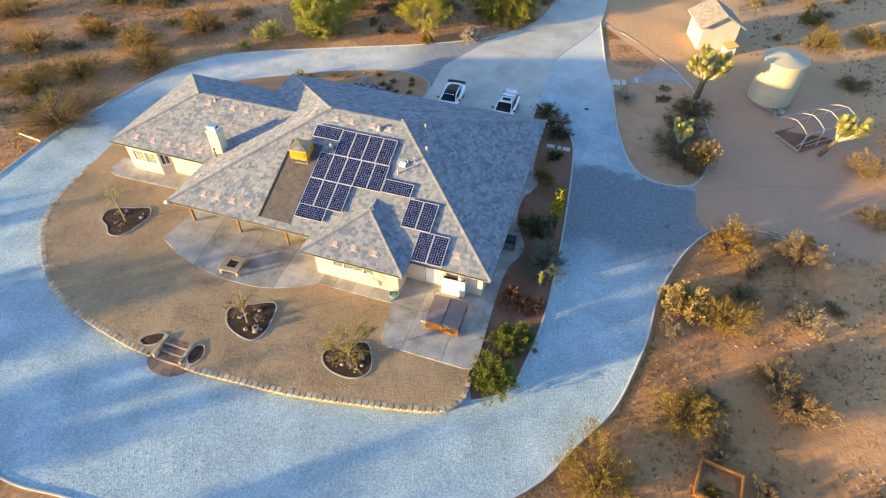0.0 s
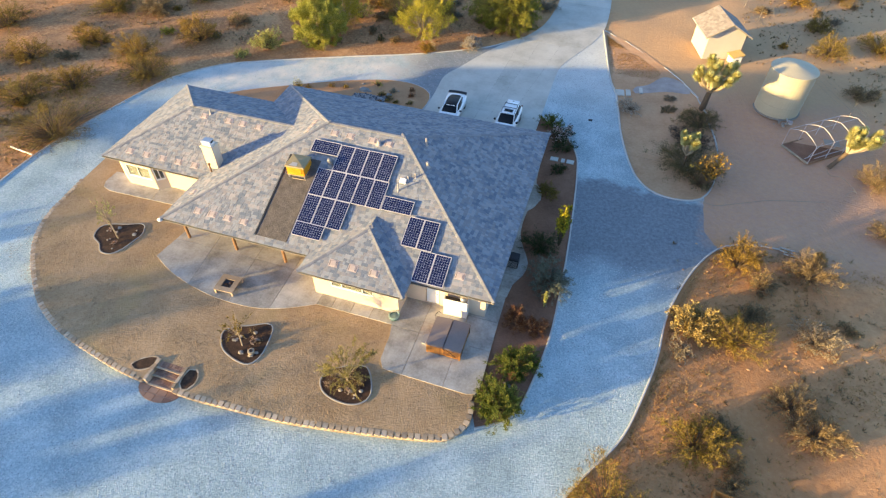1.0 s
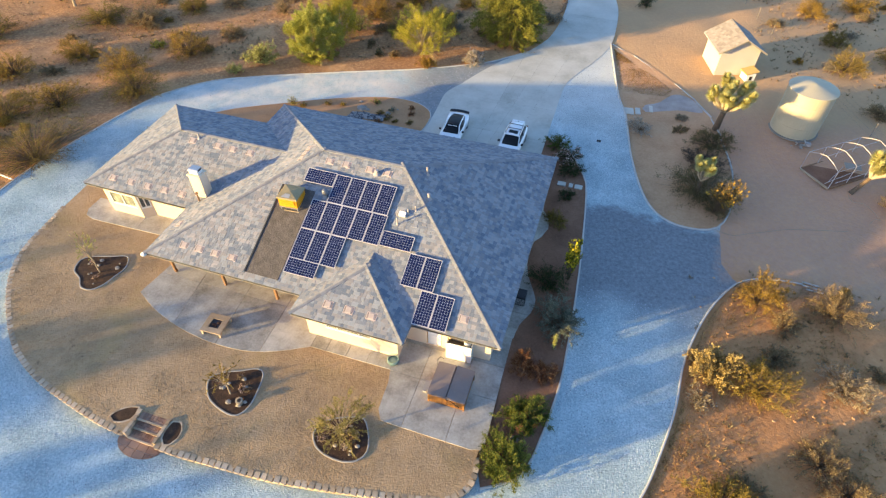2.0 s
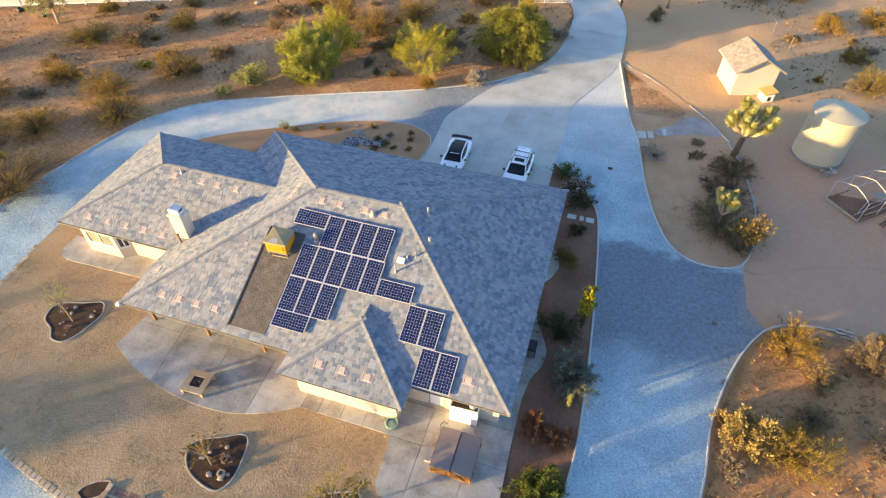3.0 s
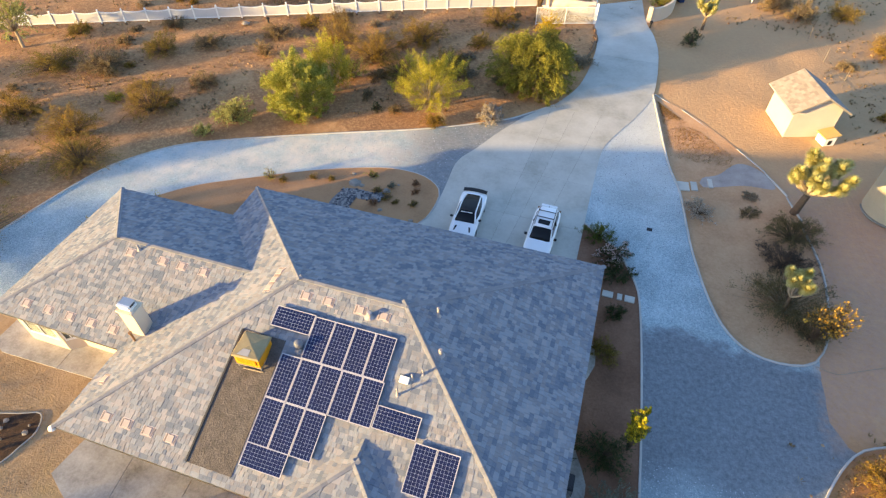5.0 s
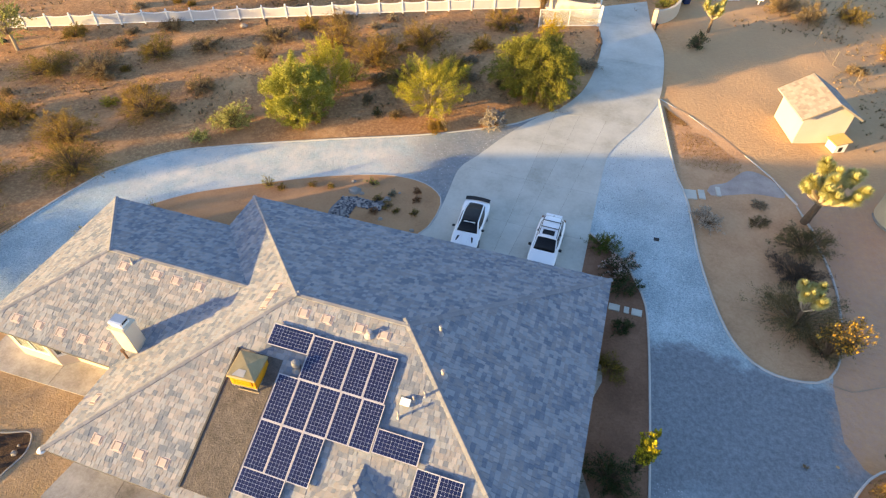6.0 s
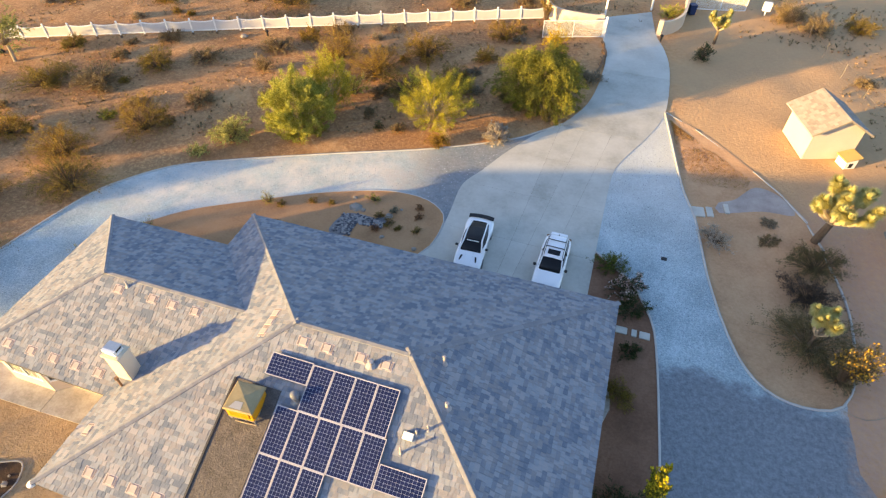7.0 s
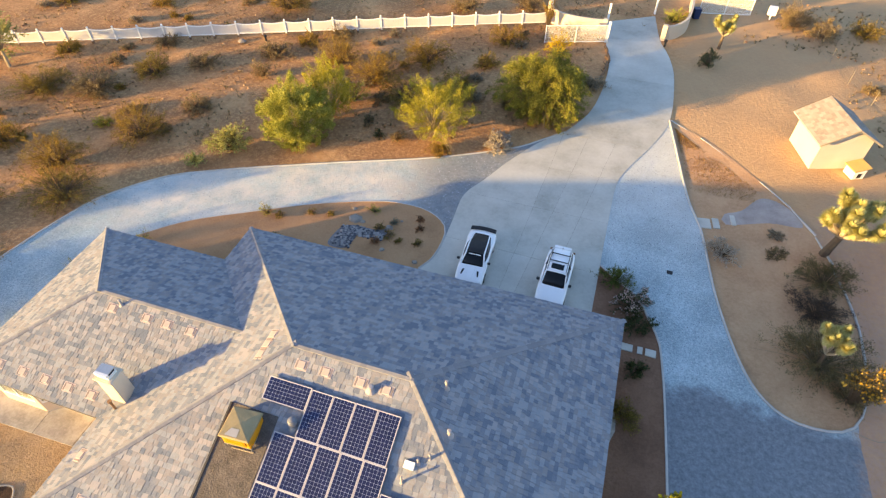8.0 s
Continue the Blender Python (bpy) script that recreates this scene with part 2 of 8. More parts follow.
PATIO = material("patio_concrete", [(0.165, 0.15, 0.125), (0.355, 0.33, 0.29), (0.52, 0.49, 0.44)], size=1.3, rough=0.7, bump=0.004, bump_size=0.05, fine=8, fine_amount=0.25, coords="world", random_by="object", random_amount=0.15)
JOINT = material("joint_dust", [(0.20, 0.18, 0.155), (0.30, 0.27, 0.235)], size=0.6, rough=0.95, coords="world")
EDGING = material("bed_edging", [(0.24, 0.225, 0.205), (0.37, 0.345, 0.315)], size=0.5, rough=0.9, bump=0.006, coords="world")
KERB = material("kerb_concrete", [(0.38, 0.36, 0.33), (0.55, 0.525, 0.485)], size=0.8, rough=0.9, bump=0.006, coords="world")
BLOCK = material("wall_block", [(0.31, 0.22, 0.14), (0.44, 0.33, 0.225), (0.53, 0.41, 0.295)], size=0.5, rough=0.95, bump=0.012, bump_size=0.05, random_by="object", random_amount=0.45)
BRICK = material("brick_paver", [(0.22, 0.12, 0.085), (0.33, 0.2, 0.14)], size=0.4, rough=0.9, bump=0.008, random_by="object", random_amount=0.5)
SHCOL = [(0.143, 0.168, 0.212), (0.195, 0.216, 0.252), (0.25, 0.236, 0.24), (0.25, 0.279, 0.312), (0.318, 0.303, 0.31)]
SHINGLE = material("roof_shingle", SHCOL, size=0.9, rough=0.95, bump=0.006, bump_size=0.02, fine=12, fine_amount=0.3, random_by="island", random_amount=0.43, spec=0.15)
SHINGLE_PIECE = material("roof_shingle_piece", SHCOL, size=0.9, rough=0.95, bump=0.006, bump_size=0.02, fine=12, fine_amount=0.3, random_by="object", random_amount=0.43, spec=0.15)
CAP = material("ridge_cap", [(0.19, 0.195, 0.215), (0.27, 0.272, 0.288)], size=0.8, rough=0.95, bump=0.006, bump_size=0.03, random_by="object", random_amount=0.35, spec=0.15)
FELT = material("bare_roof_felt", [(0.054, 0.048, 0.046), (0.108, 0.096, 0.090), (0.178, 0.158, 0.146)], size=0.5, rough=0.98, bump=0.05, bump_size=0.09, fine=8, fine_amount=0.5, spec=0.1)
STUCCO = material("stucco", [(0.62, 0.50, 0.375), (0.70, 0.575, 0.44)], size=1.5, rough=0.95, bump=0.006, bump_size=0.03, fine=14, spec=0.15)
WHITE = material("white_paint", [(0.74, 0.73, 0.70), (0.82, 0.81, 0.79)], size=0.9, rough=0.55, bump=0.002, bump_size=0.05)
VINYLWHITE = material("white_vinyl", [(0.50, 0.485, 0.48), (0.58, 0.565, 0.56)], size=0.9, rough=0.6)
TRIM = material("fascia_paint", [(0.25, 0.21, 0.17), (0.32, 0.275, 0.225)], size=1.2, rough=0.7, bump=0.002)
WOOD = material("post_wood", [(0.16, 0.085, 0.045), (0.27, 0.155, 0.085)], size=0.5, rough=0.8, bump=0.006, fine=9)
CEDAR = material("cedar", [(0.26, 0.10, 0.024), (0.36, 0.15, 0.036), (0.45, 0.20, 0.055)], size=0.5, rough=0.6, bump=0.004, fine=9, random_by="object", random_amount=0.3)
VINYL = material("tub_cover_vinyl", [(0.175, 0.135, 0.122), (0.245, 0.195, 0.176)], size=0.8, rough=0.6, bump=0.006, bump_size=0.2)
METAL = material("galvanised_metal", [(0.42, 0.43, 0.44), (0.6, 0.6, 0.6)], size=0.5, rough=0.4, metal=0.8)
DARKMETAL = material("dark_metal", [(0.03, 0.03, 0.033), (0.06, 0.06, 0.065)], size=0.4, rough=0.5, metal=0.3)
# also the painted dark of the flue gap, log hollow and kennel doorway
BLACK = material("black_plastic_and_shade", [(0.012, 0.012, 0.013), (0.03, 0.03, 0.032)], size=0.4, rough=0.5)
COOLER = material("yellow_cooler_paint", [(0.58, 0.235, 0.010), (0.68, 0.30, 0.018)], size=0.6, rough=0.55, bump=0.003)
TARP = material("tan_cooler_cover", [(0.25, 0.195, 0.105), (0.35, 0.28, 0.16)], size=0.5, rough=0.8, bump=0.02, bump_size=0.3)
VENT = material("roof_vent_paint", [(0.385, 0.315, 0.30), (0.45, 0.37, 0.35)], size=0.4, rough=0.8)
VENTHOOD = material("vent_hood_paint", [(0.34, 0.285, 0.272), (0.40, 0.335, 0.32)], size=0.3, rough=0.8)
VENTSLOT = material("vent_slot_paint", [(0.20, 0.165, 0.155), (0.25, 0.205, 0.195)], size=0.3, rough=0.9)
PFRAME = material("panel_frame", [(0.47, 0.44, 0.47), (0.56, 0.53, 0.555)], size=0.6, rough=0.45, metal=0.2)
PBACK = material("panel_backsheet", [(0.36, 0.38, 0.44), (0.43, 0.45, 0.51)], size=0.6, rough=0.18, spec=0.5)
CELL = material("solar_cell", [(0.007, 0.011, 0.046), (0.013, 0.019, 0.070)], size=0.9, rough=0.2, spec=0.45, random_by="island", random_amount=0.3)
CARPAINT = material("white_car_paint", [(0.78, 0.79, 0.80), (0.84, 0.85, 0.86)], size=1.5, rough=0.22, coat=0.6, spec=0.5)
CARGLASS = material("tinted_car_glass", [(0.006, 0.007, 0.008), (0.012, 0.013, 0.015)], size=1.0, rough=0.16, spec=0.25)
TYRE = material("tyre_rubber", [(0.012, 0.012, 0.012), (0.025, 0.025, 0.025)], size=0.2, rough=0.9)
RIM = material("dark_rim", [(0.05, 0.05, 0.055), (0.1, 0.1, 0.11)], size=0.2, rough=0.35, metal=0.8)
TANK = material("tank_paint", [(0.37, 0.33, 0.235), (0.45, 0.40, 0.295)], size=1.4, rough=0.55, bump=0.003, fine=9)
ROCK = material("rock", [(0.14, 0.12, 0.11), (0.26, 0.23, 0.2), (0.36, 0.31, 0.26)], size=0.5, rough=0.9, bump=0.02, random_by="island", random_amount=0.5)
CLOD = material("sandy_clod", [(0.22, 0.115, 0.06), (0.36, 0.2, 0.105), (0.5, 0.31, 0.17)], size=0.5, rough=0.95, bump=0.02, random_by="island", random_amount=0.5)
RIVER = material("river_stone", [(0.07, 0.075, 0.09), (0.17, 0.17, 0.18), (0.3, 0.29, 0.28)], size=0.4, rough=0.8, bump=0.01, random_by="island", random_amount=0.9)
MULCH = material("dark_mulch", [(0.022, 0.012, 0.008), (0.055, 0.029, 0.018), (0.13, 0.066, 0.036)], size=0.3, rough=0.95, bump=0.03, bump_size=0.06, coords="world")
TWIG = material("twig_bark", [(0.09, 0.06, 0.04), (0.17, 0.12, 0.08)], size=0.3, rough=0.95)
PALEBARK = material("pale_bark", [(0.26, 0.2, 0.14), (0.42, 0.34, 0.24)], size=0.3, rough=0.95, bump=0.01)
GREEN = leaf_material("green_leaves", [(0.175, 0.178, 0.026), (0.33, 0.325, 0.056), (0.48, 0.45, 0.11)])
DEEPGREEN = leaf_material("deep_green_leaves", [(0.022, 0.034, 0.011), (0.045, 0.06, 0.018), (0.085, 0.098, 0.032)])
PALO = leaf_material("yellow_green_leaves", [(0.185, 0.168, 0.018), (0.35, 0.305, 0.034), (0.49, 0.415, 0.06)])
TREEGREEN = leaf_material("tree_green_leaves", [(0.10, 0.103, 0.016), (0.195, 0.188, 0.028), (0.31, 0.275, 0.045)])
BRUSH = leaf_material("grey_brown_brush", [(0.095, 0.072, 0.035), (0.175, 0.132, 0.065), (0.28, 0.21, 0.11)])
ISLEBRUSH = leaf_material("dusky_olive_brush", [(0.075, 0.058, 0.022), (0.135, 0.105, 0.045), (0.21, 0.165, 0.075)])
CHOLLA = leaf_material("golden_spines", [(0.19, 0.13, 0.045), (0.31, 0.22, 0.08), (0.43, 0.315, 0.125)])
OLIVE = leaf_material("olive_leaves", [(0.105, 0.073, 0.016), (0.195, 0.135, 0.028), (0.30, 0.21, 0.045)])
PALEOLIVE = leaf_material("pale_olive_leaves", [(0.15, 0.12, 0.035), (0.25, 0.205, 0.065), (0.36, 0.30, 0.11)])
OLIVEGOLD = leaf_material("olive_gold_leaves", [(0.10, 0.068, 0.013), (0.20, 0.138, 0.026), (0.31, 0.215, 0.042)])
AMBER = leaf_material("amber_leaves", [(0.125, 0.074, 0.013), (0.255, 0.152, 0.026), (0.38, 0.238, 0.045)])
CITRUS = leaf_material("citrus_leaves", [(0.035, 0.06, 0.01), (0.085, 0.115, 0.018), (0.17, 0.175, 0.03)], 0.6)
STRAW = leaf_material("orange_straw", [(0.22, 0.115, 0.04), (0.37, 0.21, 0.08), (0.5, 0.31, 0.13)])
DARKBRUSH = leaf_material("dark_brown_brush", [(0.05, 0.034, 0.025), (0.09, 0.062, 0.045), (0.15, 0.105, 0.075)])
# sunlight on the island bush's tips, put into the leaf colour
ORANGE = leaf_material("sunlit_orange_tips", [(0.42, 0.20, 0.02), (0.58, 0.31, 0.035), (0.68, 0.42, 0.07)])
SAGE = leaf_material("pale_sage_leaves", [(0.19, 0.19, 0.05), (0.34, 0.325, 0.10), (0.48, 0.45, 0.16)])
GREY = leaf_material("grey_green_leaves", [(0.075, 0.085, 0.06), (0.145, 0.16, 0.115), (0.23, 0.25, 0.185)])
DRY = leaf_material("dry_straw", [(0.13, 0.085, 0.04), (0.24, 0.165, 0.08), (0.34, 0.25, 0.13)])
# direct sun on dark foliage, painted as yellow-green leaves
YELLOWGREEN = leaf_material("sunlit_yellow_green", [(0.26, 0.22, 0.012), (0.42, 0.35, 0.018), (0.55, 0.45, 0.03)])
YELLOW = leaf_material("yellow_flowers", [(0.42, 0.25, 0.01), (0.6, 0.4, 0.015), (0.7, 0.5, 0.03)])
RUST = leaf_material("rust_grass", [(0.13, 0.05, 0.02), (0.25, 0.10, 0.04), (0.32, 0.17, 0.08)])
PALE = leaf_material("pale_twigs", [(0.17, 0.13, 0.085), (0.28, 0.22, 0.15), (0.39, 0.32, 0.225)])
JOSHUA = leaf_material("joshua_spikes", [(0.40, 0.38, 0.13), (0.56, 0.52, 0.21), (0.68, 0.62, 0.30)])
PALECHOLLA = leaf_material("pale_spines", [(0.27, 0.22, 0.17), (0.40, 0.34, 0.27), (0.52, 0.45, 0.37)])
PINK = leaf_material("pale_pink_petals", [(0.35, 0.22, 0.2), (0.5, 0.36, 0.32), (0.6, 0.5, 0.46)])
BLUE = material("blue_bin_plastic", [(0.012, 0.03, 0.09), (0.02, 0.045, 0.13)], size=0.5, rough=0.5)
TEAL = material("coil_bowl_teal", [(0.04, 0.10, 0.09), (0.08, 0.17, 0.15)], size=0.4, rough=0.35)
GREYPLASTIC = material("grey_plastic", [(0.34, 0.32, 0.30), (0.42, 0.40, 0.38)], size=0.5, rough=0.6)
HOSE = material("hose_green", [(0.20, 0.31, 0.28), (0.29, 0.40, 0.37)], size=0.4, rough=0.5)
DULLPIPE = material("dull_galvanised_pipe", [(0.40, 0.36, 0.36), (0.52, 0.47, 0.46)], size=0.4, rough=0.55, metal=0.1)
OLDWIRE = material("weathered_wire", [(0.16, 0.13, 0.10), (0.24, 0.20, 0.16)], size=0.4, rough=0.7)
GLASS = glass_material()
RUSTWOOD = material("orange_timber", [(0.36, 0.13, 0.03), (0.52, 0.22, 0.05)], size=0.4, rough=0.8, bump=0.004)
RIM2 = material("dull_grey_sheet", [(0.16, 0.165, 0.175), (0.25, 0.255, 0.265)], size=0.3, rough=0.5, metal=0.3)
PIPE = material("painted_pipe", [(0.30, 0.27, 0.265), (0.40, 0.36, 0.35)], size=0.4, rough=0.6)
SHEDWALL = material("shed_stucco", [(0.40, 0.367, 0.335), (0.46, 0.425, 0.39)], size=1.2, rough=0.9, bump=0.005, bump_size=0.03)
GRAVELSTONE = material("crushed_stone", [(0.18, 0.205, 0.23), (0.37, 0.405, 0.44), (0.56, 0.59, 0.62)], size=0.5, rough=0.9, random_by="island", random_amount=0.9)
PATCH = material("grey_gravel_patch", [(0.24, 0.20, 0.18), (0.36, 0.31, 0.28), (0.46, 0.41, 0.37)], size=1.2, rough=0.95, bump=0.02, bump_size=0.06, coords="world")
BLIND = material("window_blind", [(0.13, 0.13, 0.122), (0.185, 0.184, 0.172)], size=0.8, rough=0.8)
INTERIOR = material("room_inside", [(0.2, 0.17, 0.14), (0.26, 0.22, 0.18)], size=2.0, rough=0.9)


# ---- building helpers ----
class Geo:
    """Collects corners and faces of one mesh."""

    def __init__(self):
        self.v, self.f = [], []

    def add(self, verts, faces):
        n = len(self.v)
        self.v += [tuple(p) for p in verts]
        self.f += [tuple(i + n for i in q) for q in faces]
        return self

    def box(self, x0, x1, y0, y1, z0, z1, m=None, taper=0.0):
        t = taper
        p = [(x0, y0, z0), (x1, y0, z0), (x1, y1, z0), (x0, y1, z0), (x0 + t, y0 + t, z1), (x1 - t, y0 + t, z1), (x1 - t, y1 - t, z1), (x0 + t, y1 - t, z1)]
        if m is not None:
            p = [m @ Vector(q) for q in p]
        return self.add(p, [(3, 2, 1, 0), (4, 5, 6, 7), (0, 1, 5, 4), (1, 2, 6, 5), (2, 3, 7, 6), (3, 0, 4, 7)])

    def tube(self, pts, radii, n=6, cap=True):
        pts = [Vector(p) for p in pts]
        rings = []
        for i, p in enumerate(pts):
            d = (pts[min(i + 1, len(pts) - 1)] - pts[max(i - 1, 0)]).normalized()
            a = d.cross(Vector((0, 0, 1)) if abs(d.z) < 0.95 else Vector((1, 0, 0))).normalized()
            b = d.cross(a)
            r = radii[i] if isinstance(radii, (list, tuple)) else radii
            rings.append([p + (a * math.cos(2 * math.pi * k / n) + b * math.sin(2 * math.pi * k / n)) * r for k in range(n)])
        verts = [q for ring in rings for q in ring]
        faces = [(i * n + k, i * n + (k + 1) % n, (i + 1) * n + (k + 1) % n, (i + 1) * n + k) for i in range(len(pts) - 1) for k in range(n)]
        if cap:
            faces += [tuple(reversed(range(n))), tuple(range((len(pts) - 1) * n, len(pts) * n))]
        return self.add(verts, faces)

    def lathe(self, x, y, profile, n=24):
        """profile: (radius, height) from the bottom up."""
        verts = [(x + r * math.cos(2 * math.pi * k / n), y + r * math.sin(2 * math.pi * k / n), z) for r, z in profile for k in range(n)]
        faces = [(i * n + k, i * n + (k + 1) % n, (i + 1) * n + (k + 1) % n, (i + 1) * n + k) for i in range(len(profile) - 1) for k in range(n)]
        faces += [tuple(reversed(range(n))), tuple(range((len(profile) - 1) * n, len(profile) * n))]
        return self.add(verts, faces)

    def stone(self, x, y, z, r, rng, flat=0.6):
        ring = [(0.0, -0.3), (0.75, -0.25), (1.0, 0.15), (0.6, 0.8), (0.0, 1.0)]
        verts, n = [], 6
        turn = rng.random() * 6
        for q, h in ring[1:4]:
            for k in range(n):
                a = turn + 2 * math.pi * k / n
                s = r * q * (0.8 + 0.4 * rng.random())
                verts.append((x + s * math.cos(a), y + s * math.sin(a) * 0.85, z + h * r * flat))
        verts.append((x, y, z + r * flat * 0.95))
        faces = [(i * n + k, i * n + (k + 1) % n, (i + 1) * n + (k + 1) % n, (i + 1) * n + k) for i in range(2) for k in range(n)]
        faces += [(2 * n + k, 2 * n + (k + 1) % n, 3 * n) for k in range(n)]
        return self.add(verts, faces)

    def mesh(self, name, bevel=0.0, smooth=False):
        me = bpy.data.meshes.new(name)
        me.from_pydata(self.v, [], self.f)
        if bevel:
            bm = bmesh.new()
            bm.from_mesh(me)
            bmesh.ops.bevel(bm, geom=list(bm.edges), offset=bevel, segments=2, affect="EDGES", clamp_overlap=True)
            bm.to_mesh(me)
            bm.free()
        me.update()
        if smooth:
            me.polygons.foreach_set("use_smooth", [True] * len(me.polygons))
        return me


def part(name, geo, mat, parent=None, label="", bevel=0.0, smooth=False):
    """Links the collected mesh as one object under a thing or a part."""
    me = geo.mesh(name, bevel, smooth) if isinstance(geo, Geo) else geo
    if not me.materials:
        me.materials.append(mat)
    ob = new(name, me)
    if parent is not None:
        ob.parent = parent
    return tagged(ob, label)


def thing(name, label, category, m=None, group="", kind=""):
    """An empty at the base of a thing, which carries its parts."""
    ob = new(name)
    ob.empty_display_size = 0.2
    if m is not None:
        ob.matrix_basis = m
    return tagged(ob, label, category, group, kind)


def smooth_path(pts, closed=False, step=0.6):
    """A rounded line through the given corners."""
    p = [Vector((q[0], q[1])) for q in pts]
    n, out = len(p), []
    for i in range(n if closed else n - 1):
        a, b, c, d = (p[(i + k) % n] if closed else p[min(max(i + k, 0), n - 1)] for k in (-1, 0, 1, 2))
        m = max(1, int((c - b).length / step))
        for j in range(m):
            t = j / m
            out.append(0.5 * ((2 * b) + (c - a) * t + (2 * a - 5 * b + 4 * c - d) * t * t + (3 * b - a - 3 * c + d) * t ** 3))
    if not closed:
        out.append(p[-1])
    return [(q.x, q.y) for q in out]


def ease(a, b, v):
    u = min(1.0, max(0.0, (v - a) / (b - a)))
    return u * u * (3 - 2 * u)


def ground_z(x, y):
    """The lie of the land: level round the house, rising to the north, falling to the south."""
    knoll = 0.35 * ease(13, 5, math.hypot(x - 10.5, y - 62.5))
    return knoll - 0.25 + 0.035 * min(max(0.0, y - 47), 28) + 0.3 * ease(3, 14, x) * ease(44, 54, y) - 0.42 * ease(24, 13, y)


def zone(name, outline, lift, mat, label, category, level=None, kind="structure", cell=1.5, skirt=0.0):
    """A piece of ground with a closed outline, lying on the land or level."""
    bm = bmesh.new()
    vs = [bm.verts.new((x, y, 0)) for x, y in outline]
    es = [bm.edges.new((vs[i], vs[(i + 1) % len(vs)])) for i in range(len(vs))]
    bmesh.ops.triangle_fill(bm, use_beauty=True, use_dissolve=False, edges=es)
    if level is None:
        xs, ys = [p[0] for p in outline], [p[1] for p in outline]
        for axis, lo, hi in ((0, min(xs), max(xs)), (1, min(ys), max(ys))):
            k = math.ceil(lo / cell) * cell
            while k < hi:
                co, no = ((k, 0, 0), (1, 0, 0)) if axis == 0 else ((0, k, 0), (0, 1, 0))
                bmesh.ops.bisect_plane(bm, geom=list(bm.verts) + list(bm.edges) + list(bm.faces), plane_co=co, plane_no=no, dist=1e-4)
                k += cell
    if skirt:
        rim = [e for e in bm.edges if len(e.link_faces) == 1]
        low = bmesh.ops.extrude_edge_only(bm, edges=rim)["geom"]
        low = set(v for v in low if isinstance(v, bmesh.types.BMVert))
    else:
        low = set()
    for v in bm.verts:
        v.co.z = (ground_z(v.co.x, v.co.y) if level is None else level) + lift - (skirt if v in low else 0)
    bmesh.ops.recalc_face_normals(bm, faces=bm.faces)
    me = bpy.data.meshes.new(name)
    bm.to_mesh(me)
    bm.free()
    me.materials.append(mat)
    ob = new(name, me)
    return tagged(ob, label, category, kind=kind)


def ribbon(name, path, width, height, mat, label, category, closed=False, lift=0.0, parent=None, level=None, kind="structure"):
    """A kerb of even section along a path on the ground."""
    n, g = len(path), Geo()
    for i in range(n):
        a = Vector(path[(i - 1) % n] if closed or i else path[0])
        b = Vector(path[(i + 1) % n] if closed or i < n - 1 else path[-1])
        d = (b - a).normalized()
        s = Vector((-d.y, d.x)) * width / 2
        x, y = path[i]
        z = (ground_z(x, y) if level is None else level) + lift
        e = width * 0.18
        k = (width / 2 - e) / (width / 2)
        g.v += [(x + s.x, y + s.y, z - 0.08), (x + s.x, y + s.y, z + height - e), (x + s.x * k, y + s.y * k, z + height), (x - s.x * k, y - s.y * k, z + height), (x - s.x, y - s.y, z + height - e), (x - s.x, y - s.y, z - 0.08)]
    for i in range(n if closed else n - 1):
        j = (i + 1) % n
        for k in range(5):
            g.f.append((i * 6 + k, j * 6 + k, j * 6 + k + 1, i * 6 + k + 1))
    if not closed:
        g.f += [tuple(range(6)), tuple(reversed(range((n - 1) * 6, n * 6)))]
    ob = part(name, g, mat, parent)
    return tagged(ob, label, category if parent is None else "", kind=kind if parent is None else "")


